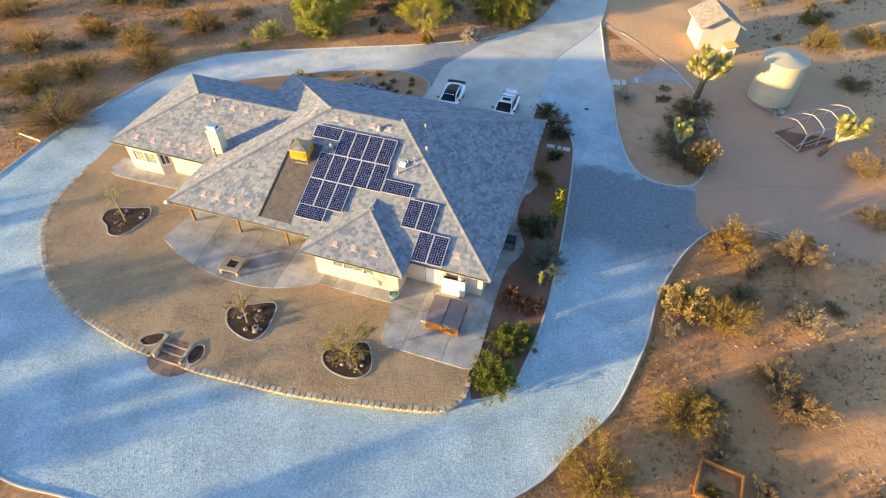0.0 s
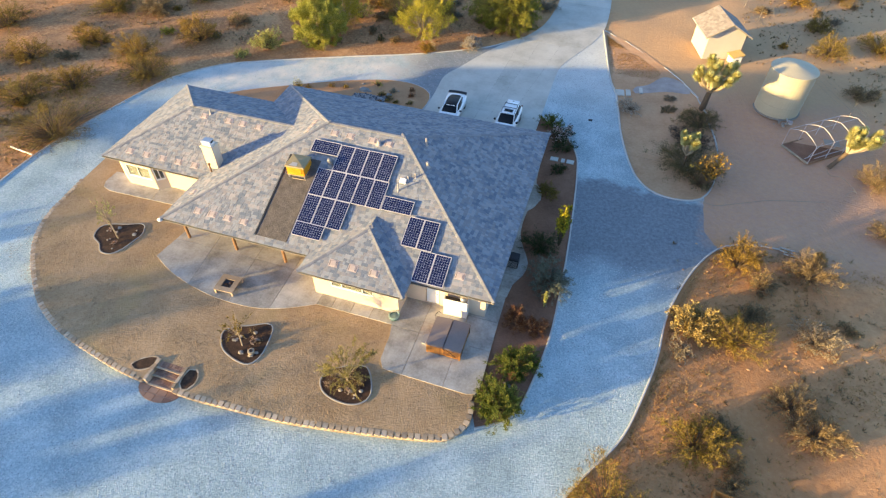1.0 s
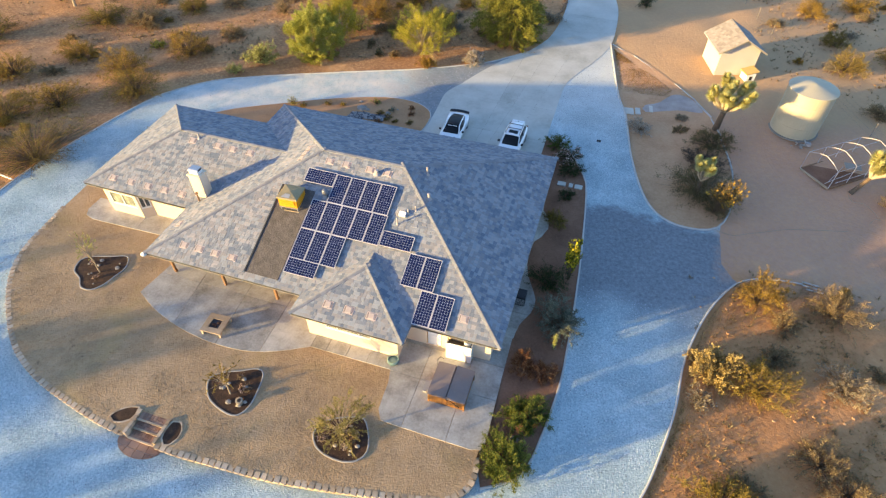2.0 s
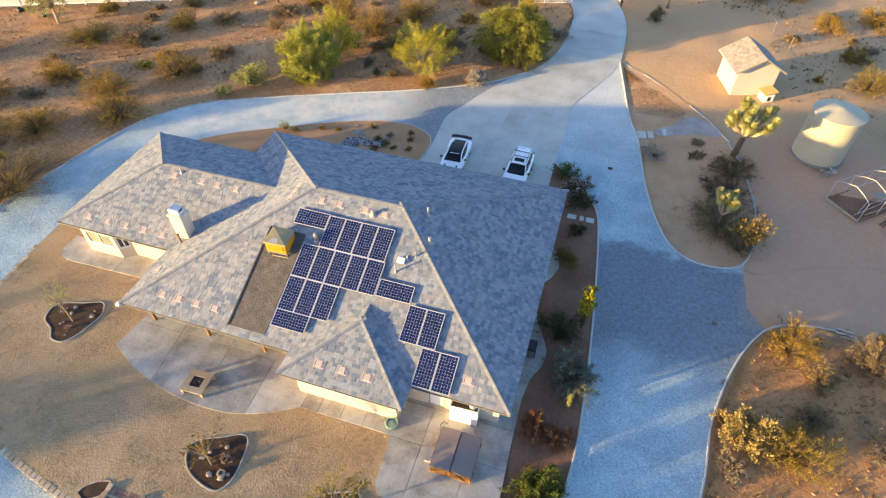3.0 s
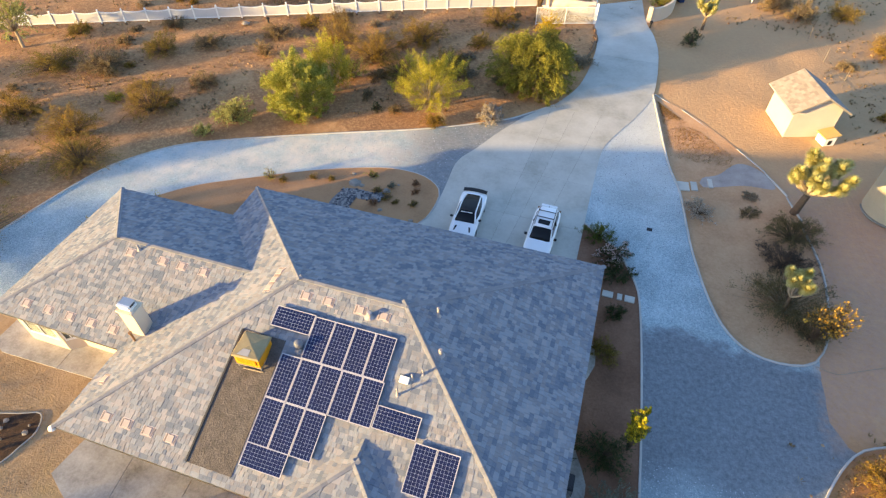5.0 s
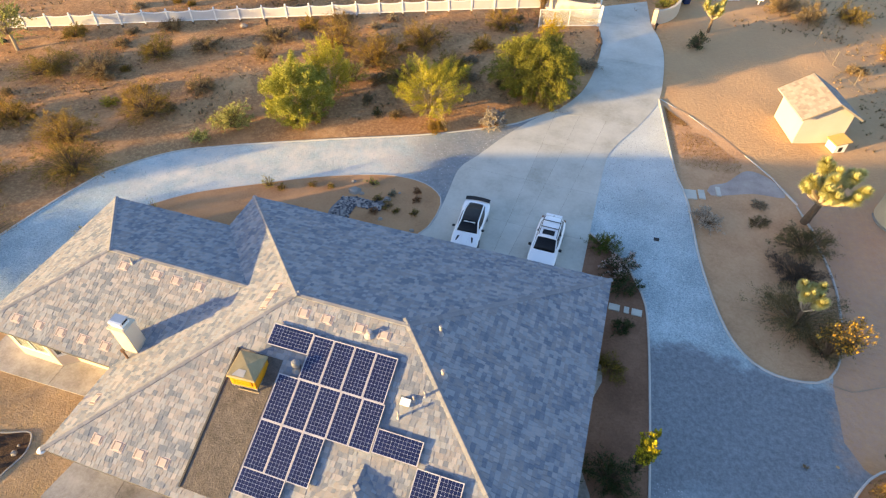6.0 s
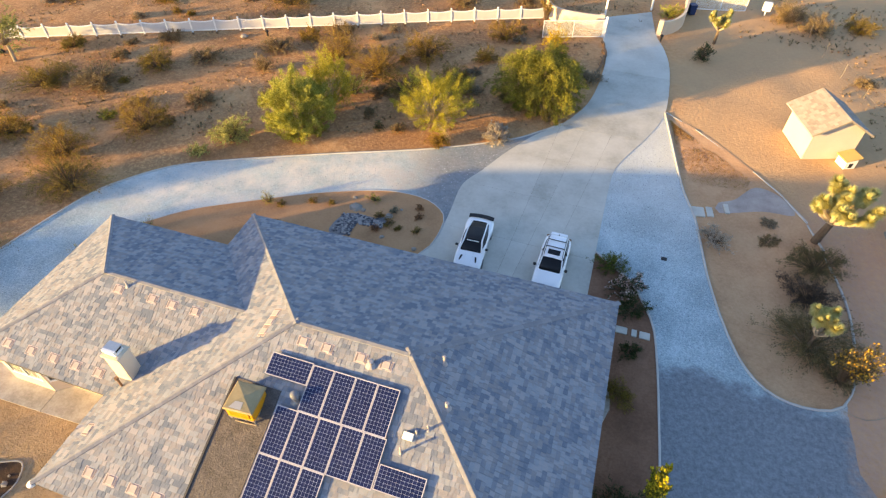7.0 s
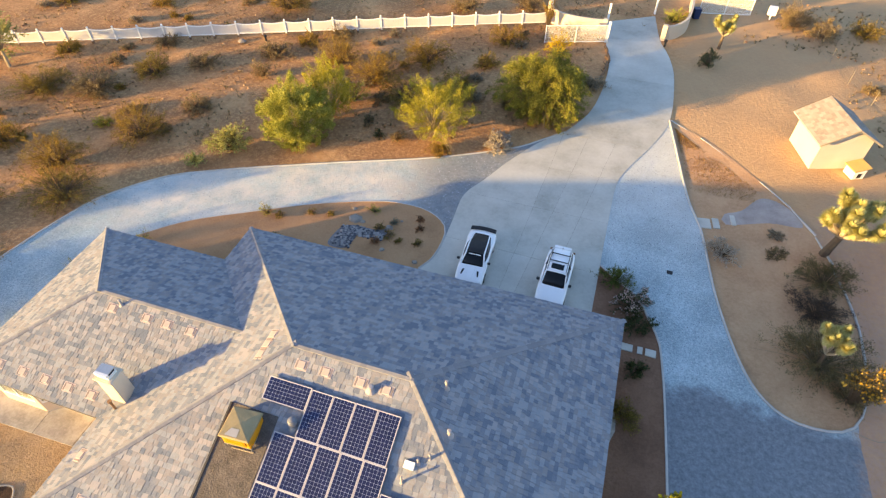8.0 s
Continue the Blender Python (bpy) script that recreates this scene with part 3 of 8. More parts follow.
def slabs(parent, name, outline, cuts, top, thick, mat, gap=0.012, on_land=False, lift=0.0):
    """Pours a slab with the given outline and cuts it by straight joints; each field becomes a part."""
    bm = bmesh.new()
    vs = [bm.verts.new((x, y, 0)) for x, y in outline]
    es = [bm.edges.new((vs[i], vs[(i + 1) % len(vs)])) for i in range(len(vs))]
    bmesh.ops.triangle_fill(bm, use_beauty=True, use_dissolve=False, edges=es)
    planes = []
    for (ax, ay), (bx, by) in cuts:
        no = Vector((-(by - ay), bx - ax, 0)).normalized()
        planes.append((Vector((ax, ay, 0)), no))
        for s in (-gap, gap):
            bmesh.ops.bisect_plane(bm, geom=list(bm.verts) + list(bm.edges) + list(bm.faces), plane_co=Vector((ax, ay, 0)) + no * s, plane_no=no, dist=1e-5)
    if on_land:
        ys = [p[1] for p in outline]
        k = min(ys) + 2
        while k < max(ys):
            bmesh.ops.bisect_plane(bm, geom=list(bm.verts) + list(bm.edges) + list(bm.faces), plane_co=(0, k, 0), plane_no=(0, 1, 0), dist=1e-5)
            k += 2
    fields = {}
    for f in bm.faces:
        c = f.calc_center_median()
        d = [(c - co).dot(no) for co, no in planes]
        if any(abs(q) < gap * 0.99 for q in d):
            continue
        fields.setdefault(tuple(q > 0 for q in d), []).append(f)
    for fs in fields.values():
        part_bm = bmesh.new()
        seen = {}
        for f in fs:
            for v in f.verts:
                if v not in seen:
                    seen[v] = part_bm.verts.new(v.co)
            part_bm.faces.new([seen[v] for v in f.verts])
        rim = [e for e in part_bm.edges if len(e.link_faces) == 1]
        low = bmesh.ops.extrude_edge_only(part_bm, edges=rim)["geom"]
        low = set(v for v in low if isinstance(v, bmesh.types.BMVert))
        for v in part_bm.verts:
            v.co.z = (ground_z(v.co.x, v.co.y) + lift if on_land else top) - (thick if v in low else 0)
        bmesh.ops.recalc_face_normals(part_bm, faces=part_bm.faces)
        me = bpy.data.meshes.new(name)
        part_bm.to_mesh(me)
        part_bm.free()
        me.materials.append(mat)
        part(name, me, mat, parent)
    bm.free()


# ---- the land ----
def axis_steps(lo, hi, step, far):
    inner = list(np.arange(lo, hi + step, step))
    left, right, d = [], [], step
    while (left[-1] if left else lo) > -far:
        d *= 1.5
        left.append((left[-1] if left else lo) - d)
        right.append((right[-1] if right else inner[-1]) + d)
    return left[::-1] + inner + right


def build_ground():
    xs, ys = axis_steps(-75, 45, 1.2, 2500), axis_steps(-15, 110, 1.2, 2500)
    g = Geo()
    for y in ys:
        for x in xs:
            near = 1.0 if (x < -44 or x > 12 or y > 62) and not (-11 < x < 4 and y < 88) and not (8 < x < 26 and 34 < y < 62) and abs(x) < 120 and -60 < y < 160 else 0.0
            hump = near * 0.16 * (noise.noise(Vector((x * 0.23, y * 0.23, 0))) + 0.6 * noise.noise(Vector((x * 0.6, y * 0.6, 4)))) if near else 0.0
            g.v.append((x, y, ground_z(x, y) - 0.03 + min(hump, 0.12)))
    w = len(xs)
    g.f = [(j * w + i, j * w + i + 1, (j + 1) * w + i + 1, (j + 1) * w + i) for j in range(len(ys) - 1) for i in range(w - 1)]
    ob = part("ground", g, SAND, smooth=True)
    tagged(ob, "sandy brown desert ground with faint tyre tracks and dry grass", "ground", kind="structure")


build_ground()

NORTH_EDGE = [(-42.8, 20), (-43.2, 28), (-42.2, 35), (-40.8, 40.8), (-39.6, 43.1), (-36.9, 46), (-33, 48.1), (-26, 51.1), (-18.6, 54.1), (-12.9, 57.1), (-10.7, 59.0), (-9.1, 60.6)]
DRIVE_WEST = [(-7.6, 63.9), (-7.0, 68), (-7.0, 72.8), (-7.8, 76.7), (-8.4, 81.2)]
DRIVE_EAST = [(-3.5, 84.3), (-2.7, 78.8), (-1.7, 75.6), (-1.0, 71.6), (-1.0, 64.7)]
ISLAND_WEST = [(-1.0, 64.7), (0.7, 55.8), (1.8, 52.2), (2.8, 46.5), (4.0, 42.1), (5.2, 39.9), (6.8, 39.0), (8.9, 39.2), (10.0, 40.4), (10.65, 43), (10.8, 46.6), (10.3, 49.4)]
SCRUB_KERB = [(13.4, 35.6), (12.2, 35.3), (10.65, 34.3), (8.95, 31.4), (7.62, 27.3), (7.2, 23.9), (6.63, 21.2), (5.7, 18.1), (4.05, 15.4), (2.7, 13.1), (1.5, 11.8)]
SOUTH_EDGE = [(1.5, 11.8), (-2.2, 8.6), (-8, 6.2), (-14, 5.2), (-19.75, 4.8), (-23.8, 4.55), (-30, 5.8), (-36, 9.2), (-40.3, 14.3), (-42.8, 20)]

loop = smooth_path(NORTH_EDGE)[:-1] + smooth_path([(-9.1, 60.6)] + DRIVE_WEST)[:-1] + [(-8.4, 81.2)] + smooth_path(DRIVE_EAST)[:-1] + smooth_path(ISLAND_WEST[:9])[:-1] + [(10.0, 40.4), (11.4, 39.3), (11.8, 37.4), (12.0, 35.9)] + smooth_path(SCRUB_KERB[1:])[:-1] + smooth_path(SOUTH_EDGE)[:-1]
zone("gravel_drive", loop, 0.02, GRAVEL, "pale crushed stone drive looping round the house, dark millings in part", "gravel drive")
# the gravel thins out into the dirt lot on its east side
for v in bpy.data.objects["gravel_drive"].data.vertices:
    v.co.z -= 0.14 * ease(8.6, 11.6, v.co.x) * ease(33.5, 36.0, v.co.y) * ease(45.0, 40.5, v.co.y)
ribbon("kerb_scrub", smooth_path(SCRUB_KERB), 0.11, 0.1, KERB, "narrow pale concrete kerb along the gravel", "kerb")
ribbon("kerb_north", smooth_path(NORTH_EDGE), 0.12, 0.09, KERB, "narrow pale concrete kerb along the gravel", "kerb")
ribbon("kerb_south", smooth_path(SOUTH_EDGE[:-1]), 0.12, 0.09, KERB, "narrow pale concrete kerb along the gravel", "kerb")
ribbon("kerb_island", smooth_path(ISLAND_WEST), 0.12, 0.11, KERB, "narrow pale concrete kerb round the planted island", "kerb")

island = smooth_path(ISLAND_WEST)[:-1] + smooth_path([(10.3, 49.4), (9.6, 52.3), (7.9, 55.6), (6.0, 58.1), (2.0, 62.6), (-1.0, 64.7)])[:-1]
zone("island_bed", island, -0.005, ISLAND, "reddish bare soil island bed with desert shrubs", "soil bed")

# front bed, side bed and lawn pad
FRONT = [(-37.4, 30.0), (-37.2, 34), (-36.3, 38), (-34.5, 40.3), (-32.3, 42.3), (-28.6, 44.5), (-24.8, 46.6), (-21.3, 48.0), (-18.9, 48.55), (-16.7, 48.35), (-15.2, 47.3), (-14.9, 45.8), (-15.1, 44.0), (-15.6, 43.0)]
front_line = smooth_path(FRONT)
zone("front_bed", front_line + [(-15.6, 38.0), (-33, 34.0), (-33, 30.0)], 0.07, BEDSOIL, "tan bare soil front bed with small plants", "soil bed")
ribbon("kerb_front", front_line, 0.08, 0.085, KERB, "narrow concrete edging of the front bed", "kerb")
SIDE = [(-4.4, 47.0), (-3.1, 45.9), (-1.9, 45.0), (-0.95, 43.2), (-0.35, 41.8), (0.02, 39.2), (0.3, 36), (0.55, 32.5), (0.72, 29), (0.8, 26), (0.8, 23.2), (0.45, 20.1), (0.0, 17.9), (-0.75, 16.95), (-2.0, 16.2)]
side_line = smooth_path(SIDE)
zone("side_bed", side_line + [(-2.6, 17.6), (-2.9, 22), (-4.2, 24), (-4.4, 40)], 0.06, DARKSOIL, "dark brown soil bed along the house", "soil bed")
ribbon("kerb_side", side_line, 0.12, 0.11, KERB, "narrow concrete edging of the side bed", "kerb")

WALL_LINE = [(-37.4, 26.6), (-37.1, 24.4), (-36.9, 22.8), (-36.3, 21.0), (-35.1, 19.2), (-33.0, 17.1), (-30.6, 15.3), (-28.0, 14.15), (-24.7, 13.35), (-21.9, 12.9), (-18.3, 12.75), (-15.8, 12.85), (-12.2, 13.1), (-8.9, 13.6), (-5.8, 14.2), (-3.6, 14.75), (-2.75, 15.35), (-2.25, 16.3), (-2.35, 17.6)]
wall_path = smooth_path(WALL_LINE, step=0.2)
for i, (p, q) in enumerate(zip(wall_path[:], wall_path[1:] + [wall_path[-1]])):
    d = (Vector(q) - Vector(p)).normalized() if i < len(wall_path) - 1 else Vector((0, 1))
    wall_path[i] = (p[0] - d.y * 0.24, p[1] + d.x * 0.24)
LAWN_Z = -0.2
cut = [p for p in wall_path if not (-20.7 < p[0] < -19.0 and p[1] < 14)]
west = [p for p in wall_path if p[0] <= -20.75 and p[1] < 30]
east = [p for p in wall_path if p[0] >= -18.95]
zone("lawn", west + [(-20.7, 14.4), (-19.0, 14.4)] + east + [(-2.4, 22.0), (-12, 28), (-33, 31), (-37.4, 30.0)], 0.0, LAWN, "dormant straw-coloured lawn", "lawn", level=LAWN_Z, skirt=0.55)


# ---- low block wall round the lawn ----
def block_wall():
    t = thing("garden_wall", "low tan split-face block retaining wall round the lawn", "garden wall")
    cap, low = Geo(), Geo()
    for g, z0, z1, out in ((cap, -0.13, 0.0, 0.2), (low, -0.16, 0.0, 0.16)):
        ring = [(-0.165, 0.05 - out), (-0.09, -out), (0.09, -out), (0.165, 0.05 - out), (0.135, 0.14), (-0.135, 0.14)]
        n = len(ring)
        g.add([(x, y, z0) for x, y in ring] + [(x * 0.94, y * 0.94, z1) for x, y in ring], [tuple(reversed(range(n))), tuple(range(n, 2 * n))] + [(i, (i + 1) % n, n + (i + 1) % n, n + i) for i in range(n)])
    cap_me, low_me = cap.mesh("cap_block"), low.mesh("block")
    cap_me.materials.append(BLOCK)
    low_me.materials.append(BLOCK)
    for run in (west, east):
        length = [0.0]
        for a, b in zip(run, run[1:]):
            length.append(length[-1] + math.dist(a, b))
        for course in range(3):
            s = 0.18 + (0.18 if course == 1 else 0)
            while s < length[-1] - 0.1:
                k = next(i for i in range(1, len(length)) if length[i] >= s)
                u = (s - length[k - 1]) / max(1e-6, length[k] - length[k - 1])
                x, y = (run[k - 1][q] * (1 - u) + run[k][q] * u for q in (0, 1))
                yaw = math.degrees(math.atan2(run[k][1] - run[k - 1][1], run[k][0] - run[k - 1][0]))
                top = LAWN_Z + 0.012 - (0.0, 0.132, 0.294)[course]
                if top > ground_z(x, y) + 0.02:
                    me = cap_me if course == 0 else low_me
                    if course < 2:
                        ob = part("cap_block" if course == 0 else "block", me, BLOCK, t)
                        ob.matrix_basis = pose(x, y, top + R.uniform(-0.012, 0.008), R.uniform(-2, 2), R.uniform(-2, 2), yaw + R.uniform(-4, 4))
                    else:
                        rest.box(-0.143, 0.143, -0.11, 0.12, -0.16, 0.0, m=pose(x, y, top, 0, 0, yaw))
                s += 0.36
    return t


rest = Geo()
wall_thing = block_wall()
tagged(part("block_footing", rest, BLOCK, wall_thing), kind="stuff")


# steps through the wall, with two small planters
def garden_steps():
    t = thing("garden_steps", "brick garden steps between two small planters in the lawn wall", "steps")
    for y0, y1, z in ((13.95, 14.4, LAWN_Z + 0.0), (13.5, 13.95, LAWN_Z - 0.16), (13.0, 13.5, LAWN_Z - 0.32)):
        part("step_base", Geo().box(-20.68, -19.02, y0, y1, z - 0.5, z - 0.06), BLOCK, t)
        for i in range(8):
            x = -20.62 + i * 0.2
            for q0, q1 in ((0.01, 0.21), (0.225, y1 - y0 - 0.01)):
                part("brick", Geo().box(x, x + 0.185, y0 + q0, y0 + q1, z - 0.06, z), BRICK, t)
        part("step_nosing", Geo().box(-20.69, -19.01, y0 - 0.05, y0 + 0.05, z - 0.075, z + 0.015), BLOCK, t, bevel=0.01)
    for line in ([(-22.2, 13.6), (-21.9, 14.1), (-21.4, 14.45), (-20.98, 14.55), (-20.9, 14.1), (-21.0, 13.75), (-21.35, 13.5), (-21.8, 13.4)], [(-18.8, 13.9), (-18.72, 14.4), (-18.3, 14.5), (-17.95, 14.1), (-17.9, 13.6), (-18.1, 13.2), (-18.4, 13.1), (-18.72, 13.4)]):
        ring = smooth_path(line, closed=True, step=0.23)
        n = len(ring)
        for i, (x, y) in enumerate(ring):
            x1, y1 = ring[(i + 1) % n]
            ob = part("edging_block", Geo().box(-0.01, math.hypot(x1 - x, y1 - y) - 0.015, -0.045, 0.045, -0.45, 0.0), BLOCK, t, bevel=0.01)
            ob.matrix_basis = pose(x, y, LAWN_Z + 0.03, 0, 0, math.degrees(math.atan2(y1 - y, x1 - x)))
        part("planter_soil", Geo().add([(x, y, LAWN_Z + 0.01) for x, y in ring] + [(x, y, LAWN_Z - 0.5) for x, y in ring], [tuple(range(n))] + [(i, (i + 1) % n, n + (i + 1) % n, n + i) for i in range(n)]), MULCH, t)
    for x in (-20.78, -18.92):
        for k in range(4):
            part("cheek_block", Geo().box(x - 0.1, x + 0.1, 13.0 + 0.37 * k, 13.35 + 0.37 * k, LAWN_Z - 0.5, LAWN_Z + 0.09), BLOCK, t, bevel=0.012)
    landing = [(-19.85 + 1.35 * math.cos(q), 12.98 + 0.85 * math.sin(q)) for q in np.linspace(math.pi, 2 * math.pi, 16)]
    slabs(t, "landing_paver", landing, [((-19.85, 12), (-19.85, 14)), ((-20.5, 12), (-20.3, 14)), ((-19.2, 12), (-19.4, 14)), ((-22, 12.55), (-18, 12.55))], -0.60, 0.1, BRICK)
    return t


garden_steps()

# ---- concrete drive, patio and walks ----
drive = thing("driveway", "pale grey concrete driveway cut by straight joints", "driveway", kind="structure")
near_drive = smooth_path([(-15.6, 43.0), (-14.9, 44.7), (-14.85, 48.0), (-14.85, 50.8), (-13.8, 53.0), (-12.6, 55.6), (-10.9, 58.5), (-9.4, 60.25)]) + smooth_path([(-2.4, 60.25), (-3.7, 57.4), (-4.3, 55.2), (-4.4, 50.8), (-4.4, 47.0), (-4.3, 43.0)]) + [(-4.3, 39.9), (-15.6, 39.9)]
slabs(drive, "slab", near_drive, [((-10.15, 44), (-9.3, 58)), ((-9.1, 44), (-7.4, 58.4)), ((-7.0, 46.5), (-5.0, 60)), ((-16, 46.4), (0, 46.1)), ((-16, 51.2), (0, 50.9)), ((-16, 55.6), (0, 55.9))], 0, 0.18, CONCRETE, gap=0.008, on_land=True, lift=0.04)
far_drive = smooth_path([(-9.39, 60.27), (-9.1, 60.6), (-7.6, 63.9), (-7.0, 68), (-7.0, 72.8), (-7.8, 76.7), (-8.4, 81.2)]) + smooth_path([(-3.5, 84.3), (-2.7, 78.8), (-1.7, 75.6), (-1.0, 71.6), (-1.0, 64.7), (-2.39, 60.27)])
slabs(drive, "slab", far_drive, [((-12, 65.2), (2, 64.6)), ((-12, 70.6), (2, 70.2)), ((-12, 77.0), (2, 78.6))], 0, 0.18, CONCRETE, gap=0.006, on_land=True, lift=0.04)

zone("drive_joint", near_drive, 0.031, JOINT, "dusty grey filling in the driveway joints", "joint")

patio = thing("patio", "grey concrete patio and walks with stained joints behind the house", "patio", kind="structure")
lobe = smooth_path([(-13.9, 21.05), (-15.7, 20.1), (-17.8, 19.5), (-20.9, 19.55), (-24.1, 20.35), (-26.3, 21.4)]) + [(-25.9, 24.0), (-25.9, 27.4), (-13.9, 27.4)]
slabs(patio, "slab", lobe, [((-14, 23.3), (-27, 23.3)), ((-22.6, 19), (-23.6, 28)), ((-19.4, 19), (-20.0, 28)), ((-16.6, 19), (-16.8, 28)), ((-14, 25.4), (-27, 25.4))], -0.16, 0.3, PATIO)
tubpad = smooth_path([(-8.75, 21.05), (-8.55, 20.2), (-8.45, 18.5), (-8.1, 17.95), (-7.4, 17.9)]) + smooth_path([(-3.0, 17.85), (-2.5, 18.0), (-2.35, 18.5), (-2.45, 22.1)]) + [(-2.5, 25.4), (-8.7, 25.4)]
slabs(patio, "slab", tubpad, [((-8.9, 21.0), (-2, 21.0)), ((-6.9, 17), (-6.9, 26)), ((-4.4, 17), (-4.4, 26)), ((-9, 23.2), (-2, 23.2))], -0.155, 0.3, PATIO)
slabs(patio, "slab", [(-13.88, 21.05), (-8.77, 21.05), (-8.77, 22.6), (-13.88, 22.6)], [((x, 20), (x, 23)) for x in (-12.9, -11.6, -10.3)], -0.158, 0.3, PATIO)
slabs(patio, "slab", smooth_path([(-26.6, 26.3), (-34.2, 26.1), (-34.9, 26.35), (-35.2, 26.9)]) + [(-35.2, 28.2), (-26.6, 28.6)], [((-30.4, 25), (-30.6, 29)), ((-28, 25), (-28, 29))], -0.157, 0.3, PATIO)
walk_line = smooth_path([(-2.45, 25.4), (-2.3, 26.6), (-1.85, 27.6), (-1.75, 28.8), (-2.4, 30.2), (-2.9, 31.6), (-2.9, 34.0), (-2.5, 34.6), (-2.2, 35.6), (-2.4, 36.8), (-2.9, 37.4), (-3.1, 40.5)]) + [(-4.0, 40.5), (-4.0, 25.4)]
slabs(patio, "slab", walk_line, [((-5, y), (0, y)) for y in (27.4, 30.6, 34, 37.4)], -0.15, 0.25, PATIO)
for x0, x1 in ((-2.45, -1.8), (-1.55, -1.25), (-1.1, -0.5)):
    g = Geo()
    g.box(x0, x1, 40.75, 41.25, -0.3, -0.13)
    tagged(part("stepping_stone", g, CONCRETE, bevel=0.015), "square pale concrete stepping stone in the side bed", "stepping stone", "stepping stones")


# ---- the house ----
EAVE = 2.3
house = thing("house", "single-storey cream stucco house with grey shingled hip roof", "house")


def wall(x0, y0, x1, y1, openings=(), z0=-0.3, z1=2.35, thick=0.18):
    """A straight wall with openings (start, end, sill, head, pane bars) measured along it; thickness to its left."""
    length = math.hypot(x1 - x0, y1 - y0) - 0.008
    x0, y0 = x0 + (x1 - x0) * 0.004 / length, y0 + (y1 - y0) * 0.004 / length
    m = pose(x0, y0, 0, 0, 0, math.degrees(math.atan2(y1 - y0, x1 - x0)))
    bm = bmesh.new()
    rings = [[(0, z0), (length, z0), (length, z1), (0, z1)]] + [[(a, lo), (b, lo), (b, hi), (a, hi)] for a, b, lo, hi, *_ in openings]
    es = []
    for ring in rings:
        vs = [bm.verts.new((u, 0, v)) for u, v in ring]
        es += [bm.edges.new((vs[i], vs[(i + 1) % 4])) for i in range(4)]
    bmesh.ops.triangle_fill(bm, use_beauty=True, use_dissolve=False, edges=es)
    back = bmesh.ops.extrude_face_region(bm, geom=list(bm.faces))["geom"]
    for q in back:
        if isinstance(q, bmesh.types.BMVert):
            q.co.y = thick
    bmesh.ops.recalc_face_normals(bm, faces=bm.faces)
    bm.transform(m)
    g = bpy.data.meshes.new("wall")
    bm.to_mesh(g)
    bm.free()
    part("wall", g, STUCCO, house)
    for a, b, lo, hi, *bars in openings:
        if lo < 0:
            door = Geo()
            door.box(a + 0.05, b - 0.05, 0.05, 0.1, lo + 0.02, hi - 0.05, m)
            d = part("door", door, WHITE, house, "white panelled door", bevel=0.004)
            for q0, q1 in ((0.12, 0.46), (0.54, 0.92)):
                h = hi - lo
                pn = Geo()
                pn.box(a + 0.18, b - 0.18, 0.035, 0.052, lo + h * q0, lo + h * q1, m)
                part("door_panel", pn, WHITE, d, bevel=0.006)
            kn = Geo()
            kn.tube([m @ Vector((b - 0.13, 0.05, lo + 1.0)), m @ Vector((b - 0.13, -0.02, lo + 1.0))], 0.03, 8)
            part("door_knob", kn, METAL, d)
            continue
        w = part("window", Geo().box(a, b, -0.03, 0.03, lo - 0.07, lo, m), WHITE, house, "white-framed window")
        bars = bars or [(a + b) / 2]
        fr = Geo()
        for q in [(a, a + 0.05, lo, hi), (b - 0.05, b, lo, hi), (a, b, lo, lo + 0.05), (a, b, hi - 0.05, hi)] + [(c - 0.035, c + 0.035, lo, hi) for c in bars]:
            fr.box(q[0], q[1], -0.012, 0.06, q[2], q[3], m)
        part("window_frame", fr, WHITE, w)
        ends = [a + 0.05] + [c + k for c in bars for k in (-0.035, 0.035)] + [b - 0.05]
        for q0, q1 in zip(ends[::2], ends[1::2]):
            pane = part("pane", Geo().box(q0, q1, 0.018, 0.03, lo + 0.05, hi - 0.05, m), GLASS, w)
            pane.visible_shadow = False
            blind = Geo()
            blind.box(q0 - 0.02, q1 + 0.02, 0.045, 0.055, lo + 0.03, hi - 0.03, m)
            part("blind", blind, BLIND, w)


# main body, clockwise from its south-west corner
wall(-25.4, 26.9, -14.4, 26.9, [(1.2, 3.0, 0.7, 1.9), (5.0, 6.8, -0.14, 1.95), (8.2, 9.8, 0.7, 1.9)])
wall(-14.4, 26.9, -14.4, 21.95)
wall(-14.4, 21.95, -8.6, 21.95, [(1.25, 4.15, 0.95, 1.95, 2.0, 3.4)])
wall(-8.6, 21.95, -8.6, 23.4)
wall(-8.6, 23.4, -3.4, 23.4, [(1.3, 2.2, -0.14, 1.9)])
wall(-3.4, 23.4, -3.4, 40.2, [(3.5, 4.7, 0.8, 1.8), (10.2, 11.1, -0.14, 1.9)])
wall(-3.4, 40.2, -25.4, 40.2, [(2.0, 6.9, -0.1, 2.0), (9.0, 10.8, 0.7, 1.9), (14.0, 15.2, -0.1, 2.0), (17.5, 19.3, 0.7, 1.9)])
wall(-25.4, 40.2, -25.4, 37.3)
wall(-25.4, 37.3, -33.95, 37.3, [(1.5, 3.3, 0.7, 1.9), (5.5, 7.2, 0.7, 1.9)])
wall(-33.95, 37.3, -33.95, 27.85, [(3.0, 4.6, 0.7, 1.9)])
wall(-33.95, 27.85, -33.2, 27.4)
wall(-33.2, 27.4, -30.6, 27.4, [(0.3, 2.4, 0.75, 1.8, 1.35)])
